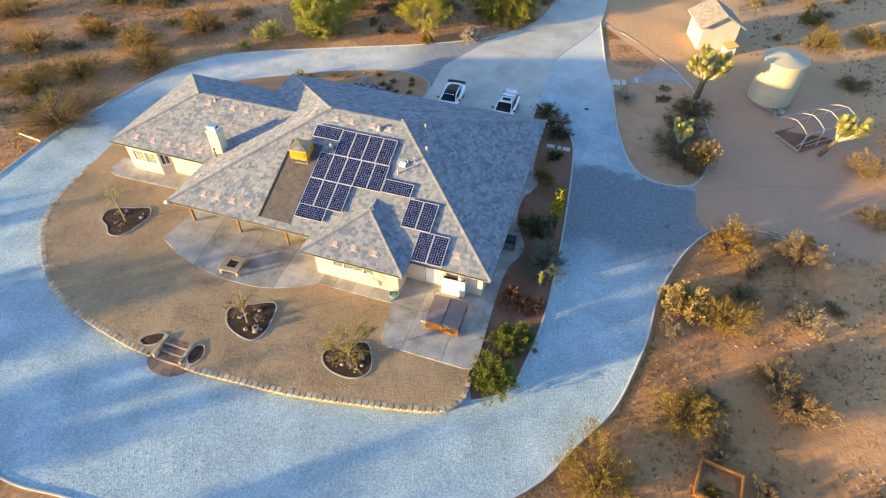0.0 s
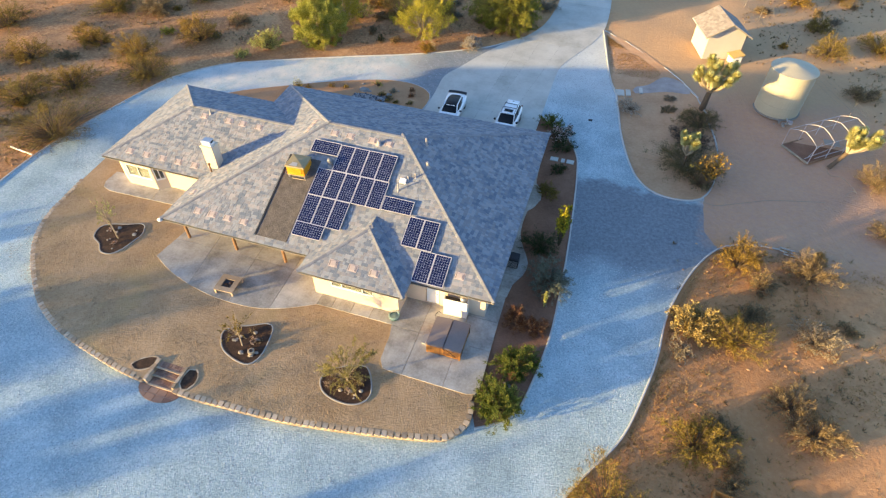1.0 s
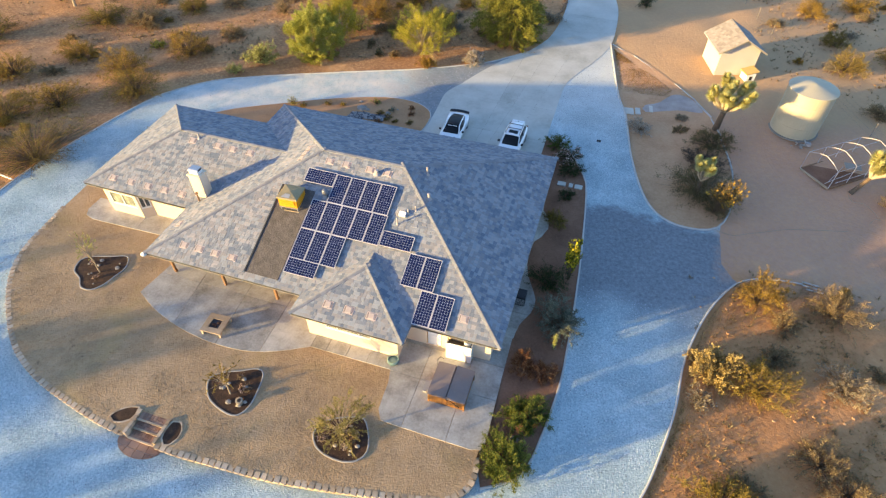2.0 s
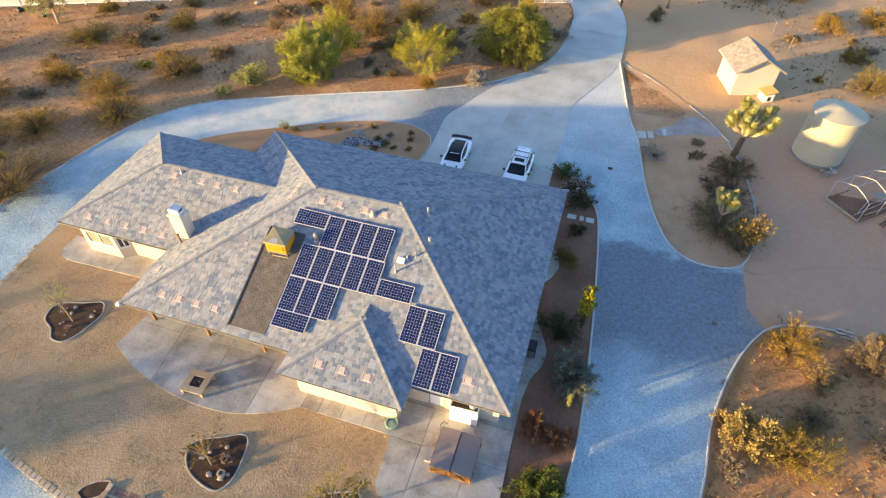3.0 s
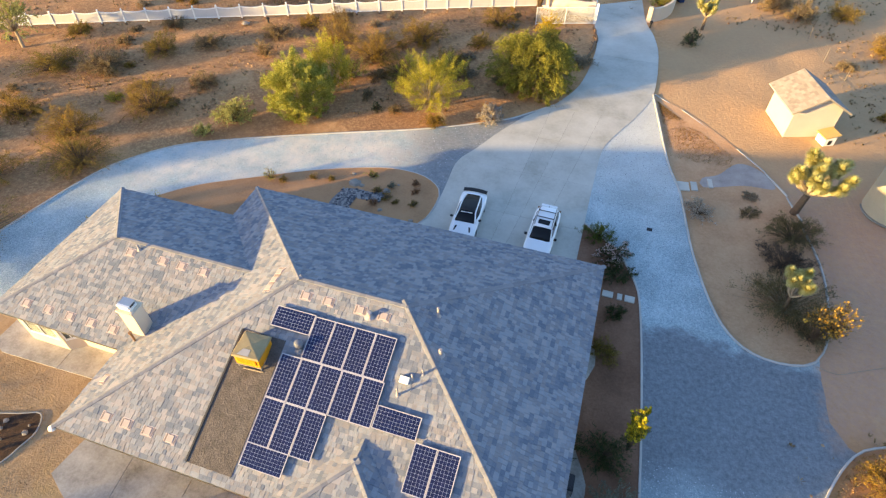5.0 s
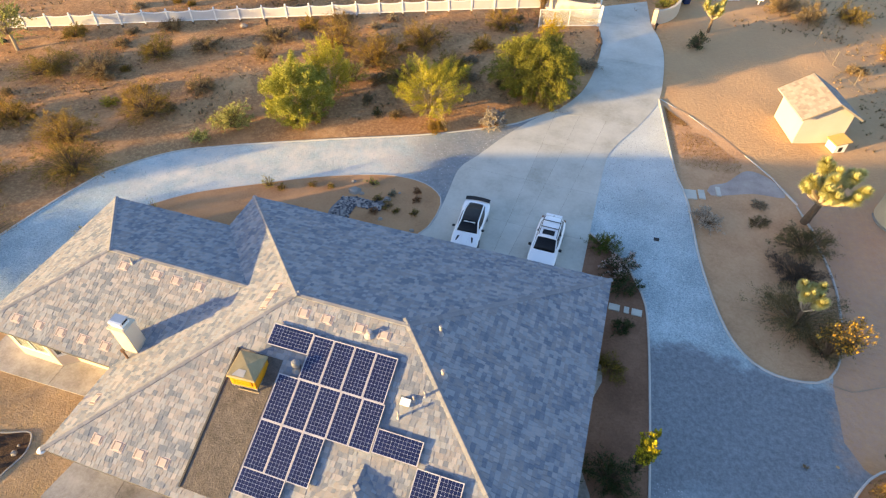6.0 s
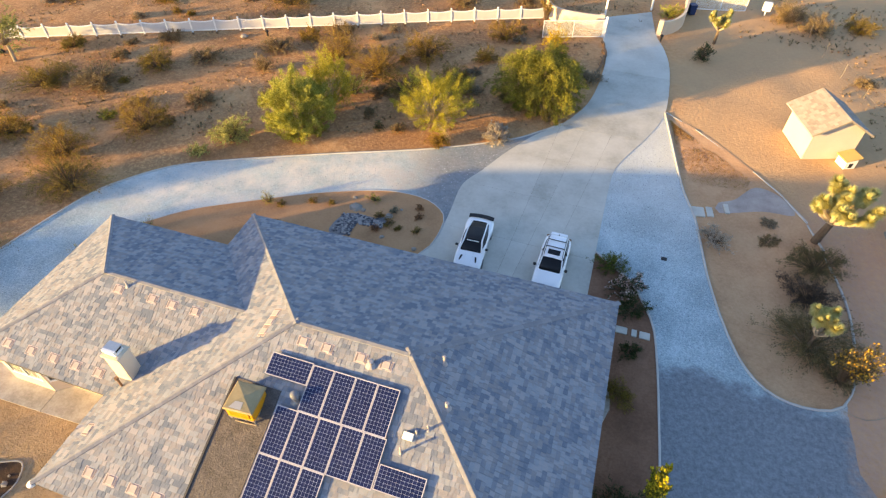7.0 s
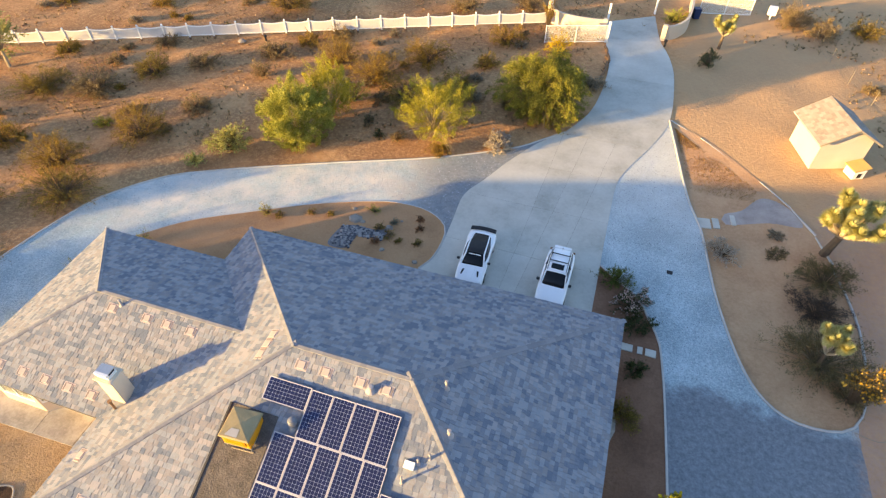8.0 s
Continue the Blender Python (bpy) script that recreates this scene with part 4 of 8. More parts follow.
wall(-30.6, 27.4, -29.9, 27.95, [(0.12, 0.78, 0.75, 1.8, 0.45)])
wall(-29.9, 27.95, -25.4, 27.95)
wall(-25.4, 27.95, -25.4, 26.9)
g = Geo()
g.add([(x, y, -0.12) for x, y in ((-25.3, 27), (-14.3, 27), (-14.3, 22.1), (-8.7, 22.1), (-8.7, 23.5), (-3.5, 23.5), (-3.5, 40.1), (-25.3, 40.1))], [tuple(range(8))])
g.add([(-33.8, 28.0, -0.121), (-25.3, 28.0, -0.121), (-25.3, 37.2, -0.121), (-33.8, 37.2, -0.121)], [(0, 1, 2, 3)])
part("floor", g, INTERIOR, house)

# roof planes: eave corner first, corners in order along the eave and back over the ridge
MX0, MX1, MY0, MY1, RZ = -26.0, -2.78, 22.74, 40.86, 5.99
R0, R1, RY = (-17.32, 31.82, RZ), (-11.65, 31.82, RZ), 31.82
LX, LY0, LY1, LZ = -34.57, 27.2, 37.95, 4.515
LR0, LR1 = (-29.35, 32.5, LZ), (-20.79, 32.5, LZ)
SX0, SX1, SY = -15.01, -8.0, 21.35
SA, SB = (-11.55, 25.0, 3.66), (-11.55, 26.08, 3.66)
PLANES = [
    ("south", [(MX0, MY0, EAVE), (MX1, MY0, EAVE), R1, R0]),
    ("east", [(MX1, MY0, EAVE), (MX1, MY1, EAVE), R1]),
    ("north", [(MX1, MY1, EAVE), (MX0, MY1, EAVE), R0, R1]),
    ("west", [(MX0, MY1, EAVE), (MX0, MY0, EAVE), R0]),
    ("wing_south", [(LX, LY0, EAVE), (MX0, LY0, EAVE), LR1, LR0]),
    ("wing_north", [(MX0, LY1, EAVE), (LX, LY1, EAVE), LR0, LR1]),
    ("wing_west", [(LX, LY1, EAVE), (LX, LY0, EAVE), LR0]),
    ("porch_south", [(SX0, SY, EAVE), (SX1, SY, EAVE), SA]),
    ("porch_west", [(SX0, MY0 + 0.02, EAVE), (SX0, SY, EAVE), SA, SB]),
    ("porch_east", [(SX1, SY, EAVE), (SX1, MY0 + 0.02, EAVE), SB, SA]),
]


def span(poly, v):
    """The stretch of a convex outline at height v."""
    us = []
    for (u0, v0), (u1, v1) in zip(poly, poly[1:] + poly[:1]):
        if abs(v1 - v0) > 1e-9 and min(v0, v1) - 1e-9 <= v <= max(v0, v1) + 1e-9:
            us.append(u0 + (u1 - u0) * (v - v0) / (v1 - v0))
    return (min(us), max(us)) if len(us) > 1 else None


def roof_plane(key, corners, pieces):
    o, a = Vector(corners[0]), Vector(corners[1])
    u = (a - o).normalized()
    n = u.cross(Vector(corners[2]) - o).normalized()
    v = n.cross(u)
    poly = [((Vector(c) - o).dot(u), (Vector(c) - o).dot(v)) for c in corners]
    top = max(q[1] for q in poly)
    g = Geo()
    k = len(corners)
    g.add([Vector(c) for c in corners] + [Vector(c) - Vector((0, 0, 0.14)) for c in corners], [tuple(range(k)), tuple(reversed(range(k, 2 * k)))] + [(i, k + i, k + (i + 1) % k, (i + 1) % k) for i in range(k)])
    deck = part("roof", g, SHINGLE, house)
    rng = random.Random(key)
    verts, faces, course, step = [], [], 0, 0.225
    while course * step < top - 0.02:
        v0, v1 = course * step, min(course * step + step * 1.25, top)
        s0, s1 = span(poly, v0 + 1e-4), span(poly, v1 - 1e-4)
        if not s0 or not s1:
            break
        at = min(s0[0], s1[0]) - rng.random() * 0.3
        while at < max(s0[1], s1[1]):
            w = rng.choice((0.17, 0.22, 0.22, 0.28, 0.42))
            b0, b1 = min(max(at, s0[0]), s0[1]), min(max(at + w - 0.014, s0[0]), s0[1])
            t0, t1 = min(max(at, s1[0]), s1[1]), min(max(at + w - 0.014, s1[0]), s1[1])
            h = 0.02 + rng.choice((0.0, 0.0, 0.010, 0.016))
            drop = rng.choice((0.0, 0.0, 0.012, 0.02)) if course else -0.02
            whole = at > max(s0[0], s1[0]) and at + w < min(s0[1], s1[1])
            if b1 - b0 > 0.02 or t1 - t0 > 0.02:
                if pieces and whole and len(pieces_made) < 300:
                    ob = part("shingle", tab_mesh[w], SHINGLE_PIECE, deck)
                    ob.matrix_basis = Matrix.Translation(o + u * at + v * v0) @ Matrix((u, v, n)).transposed().to_4x4() @ pose(0, -drop, h - 0.02)
                    pieces_made.append(ob)
                else:
                    i = len(verts)
                    for uu, vv, hh in ((b0, v0 - drop, h), (b1, v0 - drop, h), (t1, v1, h * 0.3), (t0, v1, h * 0.3), (b0, v0 - drop, 0.0), (b1, v0 - drop, 0.0)):
                        verts.append(o + u * uu + v * vv + n * (hh + 0.002))
                    faces += [(i, i + 1, i + 2, i + 3), (i + 4, i + 5, i + 1, i), (i + 1, i + 5, i + 2), (i + 4, i, i + 3)]
            at += w
        course += 1
    me = bpy.data.meshes.new("shingles")
    me.from_pydata([tuple(p) for p in verts], [], faces)
    me.materials.append(SHINGLE)
    tagged(part("shingles", me, SHINGLE, deck), "grey asphalt shingles in mixed shades", kind="stuff")
    # fascia board under the eave
    fb = Geo()
    e0, e1 = Vector(corners[0]), Vector(corners[1])
    d = (e1 - e0).normalized()
    inn = Vector((-d.y, d.x, 0)) * 0.03
    if key not in ("porch_west", "porch_east"):
        p = [e0, e1, e1 + inn, e0 + inn]
        fb.add([q + Vector((0, 0, -0.01)) for q in p] + [q + Vector((0, 0, -0.11)) for q in p], [(0, 1, 2, 3), (7, 6, 5, 4), (0, 4, 5, 1), (1, 5, 6, 2), (2, 6, 7, 3), (3, 7, 4, 0)])
        part("fascia", fb, TRIM, house)
    return deck


pieces_made, tab_mesh = [], {}
for w in (0.17, 0.22, 0.28, 0.42):
    tab = Geo()
    tab.add([(0, 0, 0.022), (w - 0.014, 0, 0.022), (w - 0.014, 0.28, 0.006), (0, 0.28, 0.006), (0, 0, 0.002), (w - 0.014, 0, 0.002)], [(0, 1, 2, 3), (4, 5, 1, 0), (1, 5, 2), (4, 0, 3)])
    tab_mesh[w] = tab.mesh("shingle")
    tab_mesh[w].materials.append(SHINGLE_PIECE)
decks = {}
for key, corners in PLANES:
    decks[key] = roof_plane(key, corners, key == "porch_south")


def hip_caps(a, b, deck, width=0.3):
    """Overlapping cap shingles along a ridge or hip, from the lower to the upper end."""
    a, b = Vector(a), Vector(b)
    d = (b - a).normalized()
    side = d.cross(Vector((0, 0, 1))).normalized()
    up = side.cross(d)
    m = Matrix((d, side, up)).transposed().to_4x4()
    s, length = 0.0, (b - a).length
    while s < length:
        ob = part("ridge_cap", cap_mesh, CAP, deck)
        ob.matrix_basis = Matrix.Translation(a + d * s) @ m
        s += 0.3


cap = Geo()
for s in (-1, 1):
    cap.add([(0, 0, 0.075), (0.36, 0, 0.042), (0.36, s * 0.13, -0.006), (0, s * 0.145, 0.018), (0, 0, 0.02), (0, s * 0.145, -0.036)], [(0, 1, 2, 3), (4, 0, 3, 5), (3, 2, 5)])
cap_mesh = cap.mesh("ridge_cap")
cap_mesh.materials.append(CAP)
for a, b, key in (((MX1, MY0, EAVE), R1, "east"), ((MX1, MY1, EAVE), R1, "east"), ((MX0, MY1, EAVE), R0, "west"), ((MX0, MY0, EAVE), R0, "west"), (R0, R1, "north"),
                  ((LX, LY0, EAVE), LR0, "wing_west"), ((LX, LY1, EAVE), LR0, "wing_west"), (LR0, LR1, "wing_north"), ((SX0, SY, EAVE), SA, "porch_west"), ((SX1, SY, EAVE), SA, "porch_east"), (SA, SB, "porch_east")):
    hip_caps(a, b, decks[key])

# soffits close the eaves from below
for x0, x1, y0, y1 in ((MX0 + 0.03, MX1 - 0.03, MY0 + 0.03, 27.2), (MX0 + 0.03, MX1 - 0.03, 39.8, MY1 - 0.03), (-4.0, MX1 - 0.03, 27.2, 39.8), (LX + 0.03, MX0 + 0.03, LY0 + 0.03, 28.3), (LX + 0.03, -33.6, 28.3, LY1 - 0.03), (-33.6, MX0 + 0.03, 36.9, LY1 - 0.03), (SX0 + 0.03, SX1 - 0.03, SY + 0.03, MY0 + 0.03), (MX0 + 0.03, -25.2, 27.2, 39.8)):
    part("soffit", Geo().box(x0, x1, y0, y1, 2.075, 2.1), TRIM, house)

# chimney
ch = Geo().box(-25.72, -24.82, 28.1, 28.85, 2.4, 4.62)
part("chimney", ch, STUCCO, house, "cream stucco chimney", bevel=0.01)
chimney = house.children[-1]
part("chimney_band", Geo().box(-25.78, -24.76, 28.04, 28.91, 4.48, 4.6), STUCCO, chimney, bevel=0.015)
part("chimney_cap", Geo().box(-25.6, -24.95, 28.2, 28.72, 4.62, 4.76).box(-25.62, -24.93, 28.16, 28.3, 4.82, 4.97), WHITE, chimney, "white sheet-metal chimney cap")
part("cap_plate", Geo().box(-25.62, -24.93, 28.303, 28.74, 4.93, 4.965), METAL, chimney, "bare metal top plate")
# solid black block paints the shade in the gap below the plate
part("flue_opening", Geo().box(-25.55, -24.99, 28.31, 28.68, 4.74, 4.928), BLACK, chimney)
part("flue_pipe", Geo().tube([(-25.2, 27.75, 2.5), (-25.2, 27.75, 3.3)], 0.06, 10).tube([(-25.2, 27.75, 3.3), (-25.2, 27.75, 3.4)], 0.1, 10), WOOD, house)


def on_plane(key, x, y):
    """The height of a roof plane over (x, y)."""
    c = dict(PLANES)[key]
    a, b, d = (Vector(q) for q in c[:3])
    n = (b - a).cross(d - a)
    return a.z - (n.x * (x - a.x) + n.y * (y - a.y)) / n.z


def plane_pose(key, x, y, lift=0.0):
    c = dict(PLANES)[key]
    a, b, d = (Vector(q) for q in c[:3])
    u = (b - a).normalized()
    n = u.cross(d - a).normalized()
    v = n.cross(u)
    return Matrix.Translation(Vector((x, y, on_plane(key, x, y))) + n * lift) @ Matrix((u, v, n)).transposed().to_4x4()


# low roof vents
def roof_vent(key, x, y):
    """A low metal roof vent: a flange, a shallow hood with a lip, and louvres at two sides."""
    ob = part("roof_vent", Geo().box(-0.31, 0.31, -0.24, 0.24, 0.02, 0.032, taper=0.004), VENT, house, "flat dull-pink roof vent", bevel=0.004)
    ob.matrix_basis = plane_pose(key, x, y)
    part("vent_hood", Geo().box(-0.17, 0.17, -0.17, 0.19, 0.03, 0.056, taper=0.02), VENTHOOD, ob, "paler vent hood")
    for sx in (-0.235, 0.235):
        part("vent_slot", Geo().box(sx - 0.03, sx + 0.03, -0.18, 0.18, 0.03, 0.042), VENTSLOT, ob)


for x in (-16.56, -15.38, -13.72, -12.53):
    roof_vent("south", x, 31.1)
for x in (-23.57, -22.48, -21.31, -20.12):
    roof_vent("south", x, 23.8)
roof_vent("south", -5.2, 23.75)
for x in (-28.0, -25.9, -24.7, -23.33):
    roof_vent("wing_south", x, 31.85)
for x in (-32.46, -30.99, -29.56, -28.17, -26.8):
    roof_vent("wing_south", x, 28.0)
for x in (-12.92, -11.63, -10.22):
    roof_vent("porch_south", x, 22.35)
for x, y in ((-18.75, 32.3), (-18.75, 31.75), (-18.75, 31.2), (-25.1, 25.4)):
    roof_vent("west", x, y)

# pipes and caps on the roof
for key, x, y, h, r in (("east", -10.2, 32.15, 0.55, 0.07), ("east", -9.48, 30.3, 0.35, 0.09), ("south", -10.77, 28.1, 0.5, 0.045), ("south", -13.2, 30.95, 0.25, 0.12), ("wing_south", -27.6, 32.1, 0.35, 0.06), ("south", -10.35, 28.9, 0.3, 0.05), ("south", -9.95, 29.2, 0.3, 0.05)):
    z = on_plane(key, x, y)
    p = part("vent_pipe", Geo().tube([(x, y, z - 0.05), (x, y, z + h)], r, 12), PIPE, house)
    part("pipe_flashing", Geo().lathe(x, y, [(r * 2.2, z - 0.02), (r * 1.4, z + 0.06), (r * 1.05, z + 0.1)], 12), PIPE, p)
    part("pipe_cap", Geo().lathe(x, y, [(r * 1.15, z + h), (r * 1.2, z + h + 0.04), (r * 0.7, z + h + 0.07)], 12), PIPE, p)
tz = on_plane("south", -15.9, 28.8)
tb = part("roof_turbine", Geo().lathe(-15.9, 28.8, [(0.3, tz - 0.1), (0.2, tz + 0.02), (0.15, tz + 0.08), (0.15, tz + 0.28)], 16), RIM2, house, "grey galvanised roof turbine")
for k in range(3):
    part("turbine_ring", Geo().lathe(-15.9, 28.8, [(0.16, tz + 0.28 + 0.07 * k), (0.2, tz + 0.3 + 0.07 * k), (0.2, tz + 0.33 + 0.07 * k), (0.16, tz + 0.35 + 0.07 * k)], 16), RIM2, tb)
part("turbine_cap", Geo().lathe(-15.9, 28.8, [(0.17, tz + 0.49), (0.15, tz + 0.54), (0.05, tz + 0.57)], 16), RIM2, tb)
jb = part("junction_box", Geo().box(-0.22, 0.22, -0.16, 0.16, 0.03, 0.2), WHITE, house, "white junction box", bevel=0.01)
jb.matrix_basis = plane_pose("south", -10.66, 28.75)

# the bare strip of felt beside the panels
felt = Geo().box(-1.12, 1.12, 0, 6.2, 0.02, 0.05)
fo = part("bare_strip", felt, FELT, house, "bare brown felt strip without shingles")
fo.matrix_basis = plane_pose("south", -17.8, 23.2)
# dark raised border along the left side of the strip
part("strip_flashing", Geo().box(-1.2, -1.11, 0, 6.2, 0.02, 0.095), DARKMETAL, fo)

# patio posts and beam
for x in (-25.2, -21.36, -17.55):
    part("porch_post", Geo().box(x - 0.08, x + 0.08, 23.58, 23.74, -0.17, 2.08), WOOD, house, "stained timber porch post", bevel=0.01)
part("porch_beam", Geo().box(-25.6, -14.6, 23.56, 23.76, 1.86, 2.07), WOOD, house, bevel=0.01)
lampg = Geo().lathe(-26.02, 22.72, [(0.05, 2.06), (0.17, 2.12), (0.2, 2.2), (0.1, 2.27)], 14)
part("flood_lamp", lampg, WHITE, house, "white flood lamp at the roof corner", smooth=True)


# ---- solar panels ----
def solar_panel():
    t = thing("solar_panel", "dark blue solar panel with white grid and silver frame", "solar panel", group="solar panels on the roof")
    w, h = 1.0, 2.03
    fr = Geo()
    for q in ((-w / 2, -w / 2 + 0.028, -h / 2, h / 2), (w / 2 - 0.028, w / 2, -h / 2, h / 2), (-w / 2 + 0.03, w / 2 - 0.03, -h / 2, -h / 2 + 0.03), (-w / 2 + 0.03, w / 2 - 0.03, h / 2 - 0.03, h / 2)):
        fr.box(q[0], q[1], q[2], q[3], 0.13, 0.18)
    part("frame", fr, PFRAME, t)
    part("backsheet", Geo().box(-w / 2 + 0.03, w / 2 - 0.03, -h / 2 + 0.03, h / 2 - 0.03, 0.14, 0.168), PBACK, t)
    cells = Geo()
    for i in range(6):
        for j in range(12):
            cx, cy, s, c = (i - 2.5) * 0.155, (j - 5.5) * 0.1625, 0.0732, 0.013
            p = [(-s + c, -s), (s - c, -s), (s, -s + c), (s, s - c), (s - c, s), (-s + c, s), (-s, s - c), (-s, -s + c)]
            cells.add([(cx + a, cy + b * 1.06, 0.1705) for a, b in p], [tuple(range(8))])
    tagged(part("cell_grid", cells, CELL, t), kind="stuff")
    for y in (-0.55, 0.55):
        part("rail", Geo().box(-w / 2, w / 2, y - 0.02, y + 0.02, 0.03, 0.13), METAL, t)
    return t


first_panel = solar_panel()
spots = [(-16.66, 29.88, 90)] + [(-15.12 + 1.025 * i, 29.36, 0) for i in range(4)] + [(-16.06 + 1.025 * i, 27.47, 0) for i in range(5)] + [(-16.06 + 1.025 * i, 25.58, 0) for i in range(3)] + [(-15.53, 24.2, 90), (-10.4, 27.05, 90), (-8.86, 25.62, 0), (-7.84, 25.62, 0), (-7.5, 23.72, 0), (-6.48, 23.72, 0)]
for i, (x, y, turn) in enumerate(spots):
    m = plane_pose("south", x, y) @ pose(0, 0, 0, 0, 0, turn)
    if i:
        copy_thing(first_panel, m)
    else:
        first_panel.matrix_basis = m


# evaporative cooler on the felt strip
def cooler():
    t = thing("evaporative_cooler", "amber-yellow metal rooftop cooler under a tan cover", "rooftop cooler", pose(-17.85, 28.0, 0, 0, 0, 4))
    base = on_plane("south", -17.85, 27.3) - 0.05
    for sx in (-0.5, 0.5):
        for sy in (-0.5, 0.5):
            part("leg", Geo().box(sx - 0.03, sx + 0.03, sy - 0.03, sy + 0.03, on_plane("south", -17.85, 28.0 + sy) + 0.03, base + 0.42), METAL, t)
    part("stand", Geo().box(-0.56, 0.56, -0.56, 0.56, base + 0.33, base + 0.40), METAL, t)
    part("body", Geo().box(-0.56, 0.56, -0.56, 0.56, base + 0.40, base + 1.15), COOLER, t, bevel=0.03)
    louv = part("louvre", Geo().box(-0.42, 0.42, -0.59, -0.565, base + 0.6, base + 1.05), COOLER, t)
    for k in range(5):
        part("slat", Geo().box(-0.4, 0.4, -0.605, -0.585, base + 0.63 + k * 0.085, base + 0.67 + k * 0.085), COOLER, louv)
    cov = Geo()
    n, heights = 24, (1.05, 1.13, 1.155, 1.19, 1.225)
    for reach, h in zip((0.61, 0.6, 0.57, 0.3, 0.02), heights):
        for k in range(n):
            side, f = divmod(k, n // 4)
            q = reach * (2 * f / (n // 4) - 1)
            x, y = [(q, -reach), (reach, q), (-q, reach), (-reach, -q)][side]
            sag = 0.02 * math.sin(k * 2.1) if h < 1.0 else 0.0
            cov.v.append((x, y, base + h + sag))
    cov.f = [(i * n + k, i * n + (k + 1) % n, (i + 1) * n + (k + 1) % n, (i + 1) * n + k) for i in range(4) for k in range(n)] + [tuple(range(4 * n, 5 * n))]
    part("cover", cov, TARP, t, "tan fabric cover")
    part("cover_patch", Geo().add([(-0.38, -0.52, base + 1.166), (0.12, -0.54, base + 1.164), (0.1, -0.24, base + 1.206), (-0.22, -0.24, base + 1.206)], [(0, 1, 2, 3)]), GREYPLASTIC, t, "pale worn patch on the cover")
    t.scale = (1.12, 1.12, 1.0)
    part("foot_board", Geo().box(-0.3, 0.6, -0.6, -0.56, on_plane("south", -17.85, 27.4) + 0.03, on_plane("south", -17.85, 27.4) + 0.09), PALEBARK, t)
    return t


cooler()


# ---- plants ----
def quads_mesh(name, centres, size, aspect, mat, rng, up=0.0, along=None):
    """Many small leaves as one mesh: a bent pair of triangles at each centre, turned at random."""
    n = len(centres)
    a = rng.normal(size=(n, 3))
    a[:, 2] += up
    if along is not None:
        a = a * 0.55 + along
    a /= np.linalg.norm(a, axis=1)[:, None]
    b = np.cross(a, rng.normal(size=(n, 3)))
    b /= np.linalg.norm(b, axis=1)[:, None]
    s = (size * rng.uniform(0.6, 1.3, n))[:, None]
    p = np.empty((n, 4, 3))
    p[:, 0], p[:, 1] = centres - a * s, centres + b * s * aspect
    p[:, 2], p[:, 3] = centres + a * s, centres - b * s * aspect
    me = bpy.data.meshes.new(name)
    me.vertices.add(n * 4)
    me.vertices.foreach_set("co", p.ravel())
    me.loops.add(n * 4)
    me.loops.foreach_set("vertex_index", np.arange(n * 4, dtype=np.int32))
    me.polygons.add(n)
    me.polygons.foreach_set("loop_start", np.arange(0, n * 4, 4, dtype=np.int32))
    me.update(calc_edges=True)
    me.materials.append(mat)
    return me


def twigs(rng, n, r, h, base, spread, droop, rough=0.25):
    """Stems fanning out from the base to an uneven dome. Returns points along each stem, n x 5 x 3."""
    az = rng.uniform(0, 2 * math.pi, n)
    pol = spread * np.sqrt(rng.uniform(0, 1, n))
    lobes = 1 + 0.22 * np.sin(az * 2 + rng.uniform(0, 6)) + 0.15 * np.sin(az * 5 + rng.uniform(0, 6))
    reach = rng.uniform(1 - rough * 1.6, 1 + rough * 0.4, n) * lobes
    tip = np.stack([np.cos(az) * np.sin(pol) * r * reach, np.sin(az) * np.sin(pol) * r * reach, base + (h - base) * (np.maximum(np.cos(pol), 0.0) ** 0.7) * np.clip(reach, 0.6, 1.1)], 1)
    start = np.stack([np.cos(az) * r * 0.06, np.sin(az) * r * 0.06, np.full(n, base * 0.9)], 1)
    mid = start * 0.5 + tip * 0.5
    mid[:, 2] += droop * h * 0.22
    t = np.linspace(0, 1, 5)[None, :, None]
    return (1 - t) ** 2 * start[:, None] + 2 * t * (1 - t) * mid[:, None] + t ** 2 * tip[:, None]


def sprays(rng, paths, count, length, jitter, droop, start):
    """Leaf places along many short side shoots of the given stems, and the way each leaf points."""
    n, m = len(paths), max(len(paths) * 5, count // 16)
    i = rng.integers(0, n, m)
    u = start + (1 - start) * rng.uniform(0, 1, m) ** 0.6
    k = np.clip((u * 4).astype(int), 0, 3)
    f = (u * 4 - k)[:, None]
    foot = paths[i, k] * (1 - f) + paths[i, k + 1] * f
    way = paths[i, k + 1] - paths[i, k]
    way = way / (np.linalg.norm(way, axis=1)[:, None] + 1e-6) + rng.normal(size=(m, 3)) * 0.6
    way[:, 2] -= droop
    way /= np.linalg.norm(way, axis=1)[:, None]
    reach = length * rng.uniform(0.5, 1.3, m)
    j, s = rng.integers(0, m, count), rng.uniform(0, 1, count)
    c = foot[j] + way[j] * (reach[j] * s)[:, None] + rng.normal(size=(count, 3)) * jitter
    c[:, 2] -= droop * 0.3 * reach[j] * s * s
    return c, way[j]


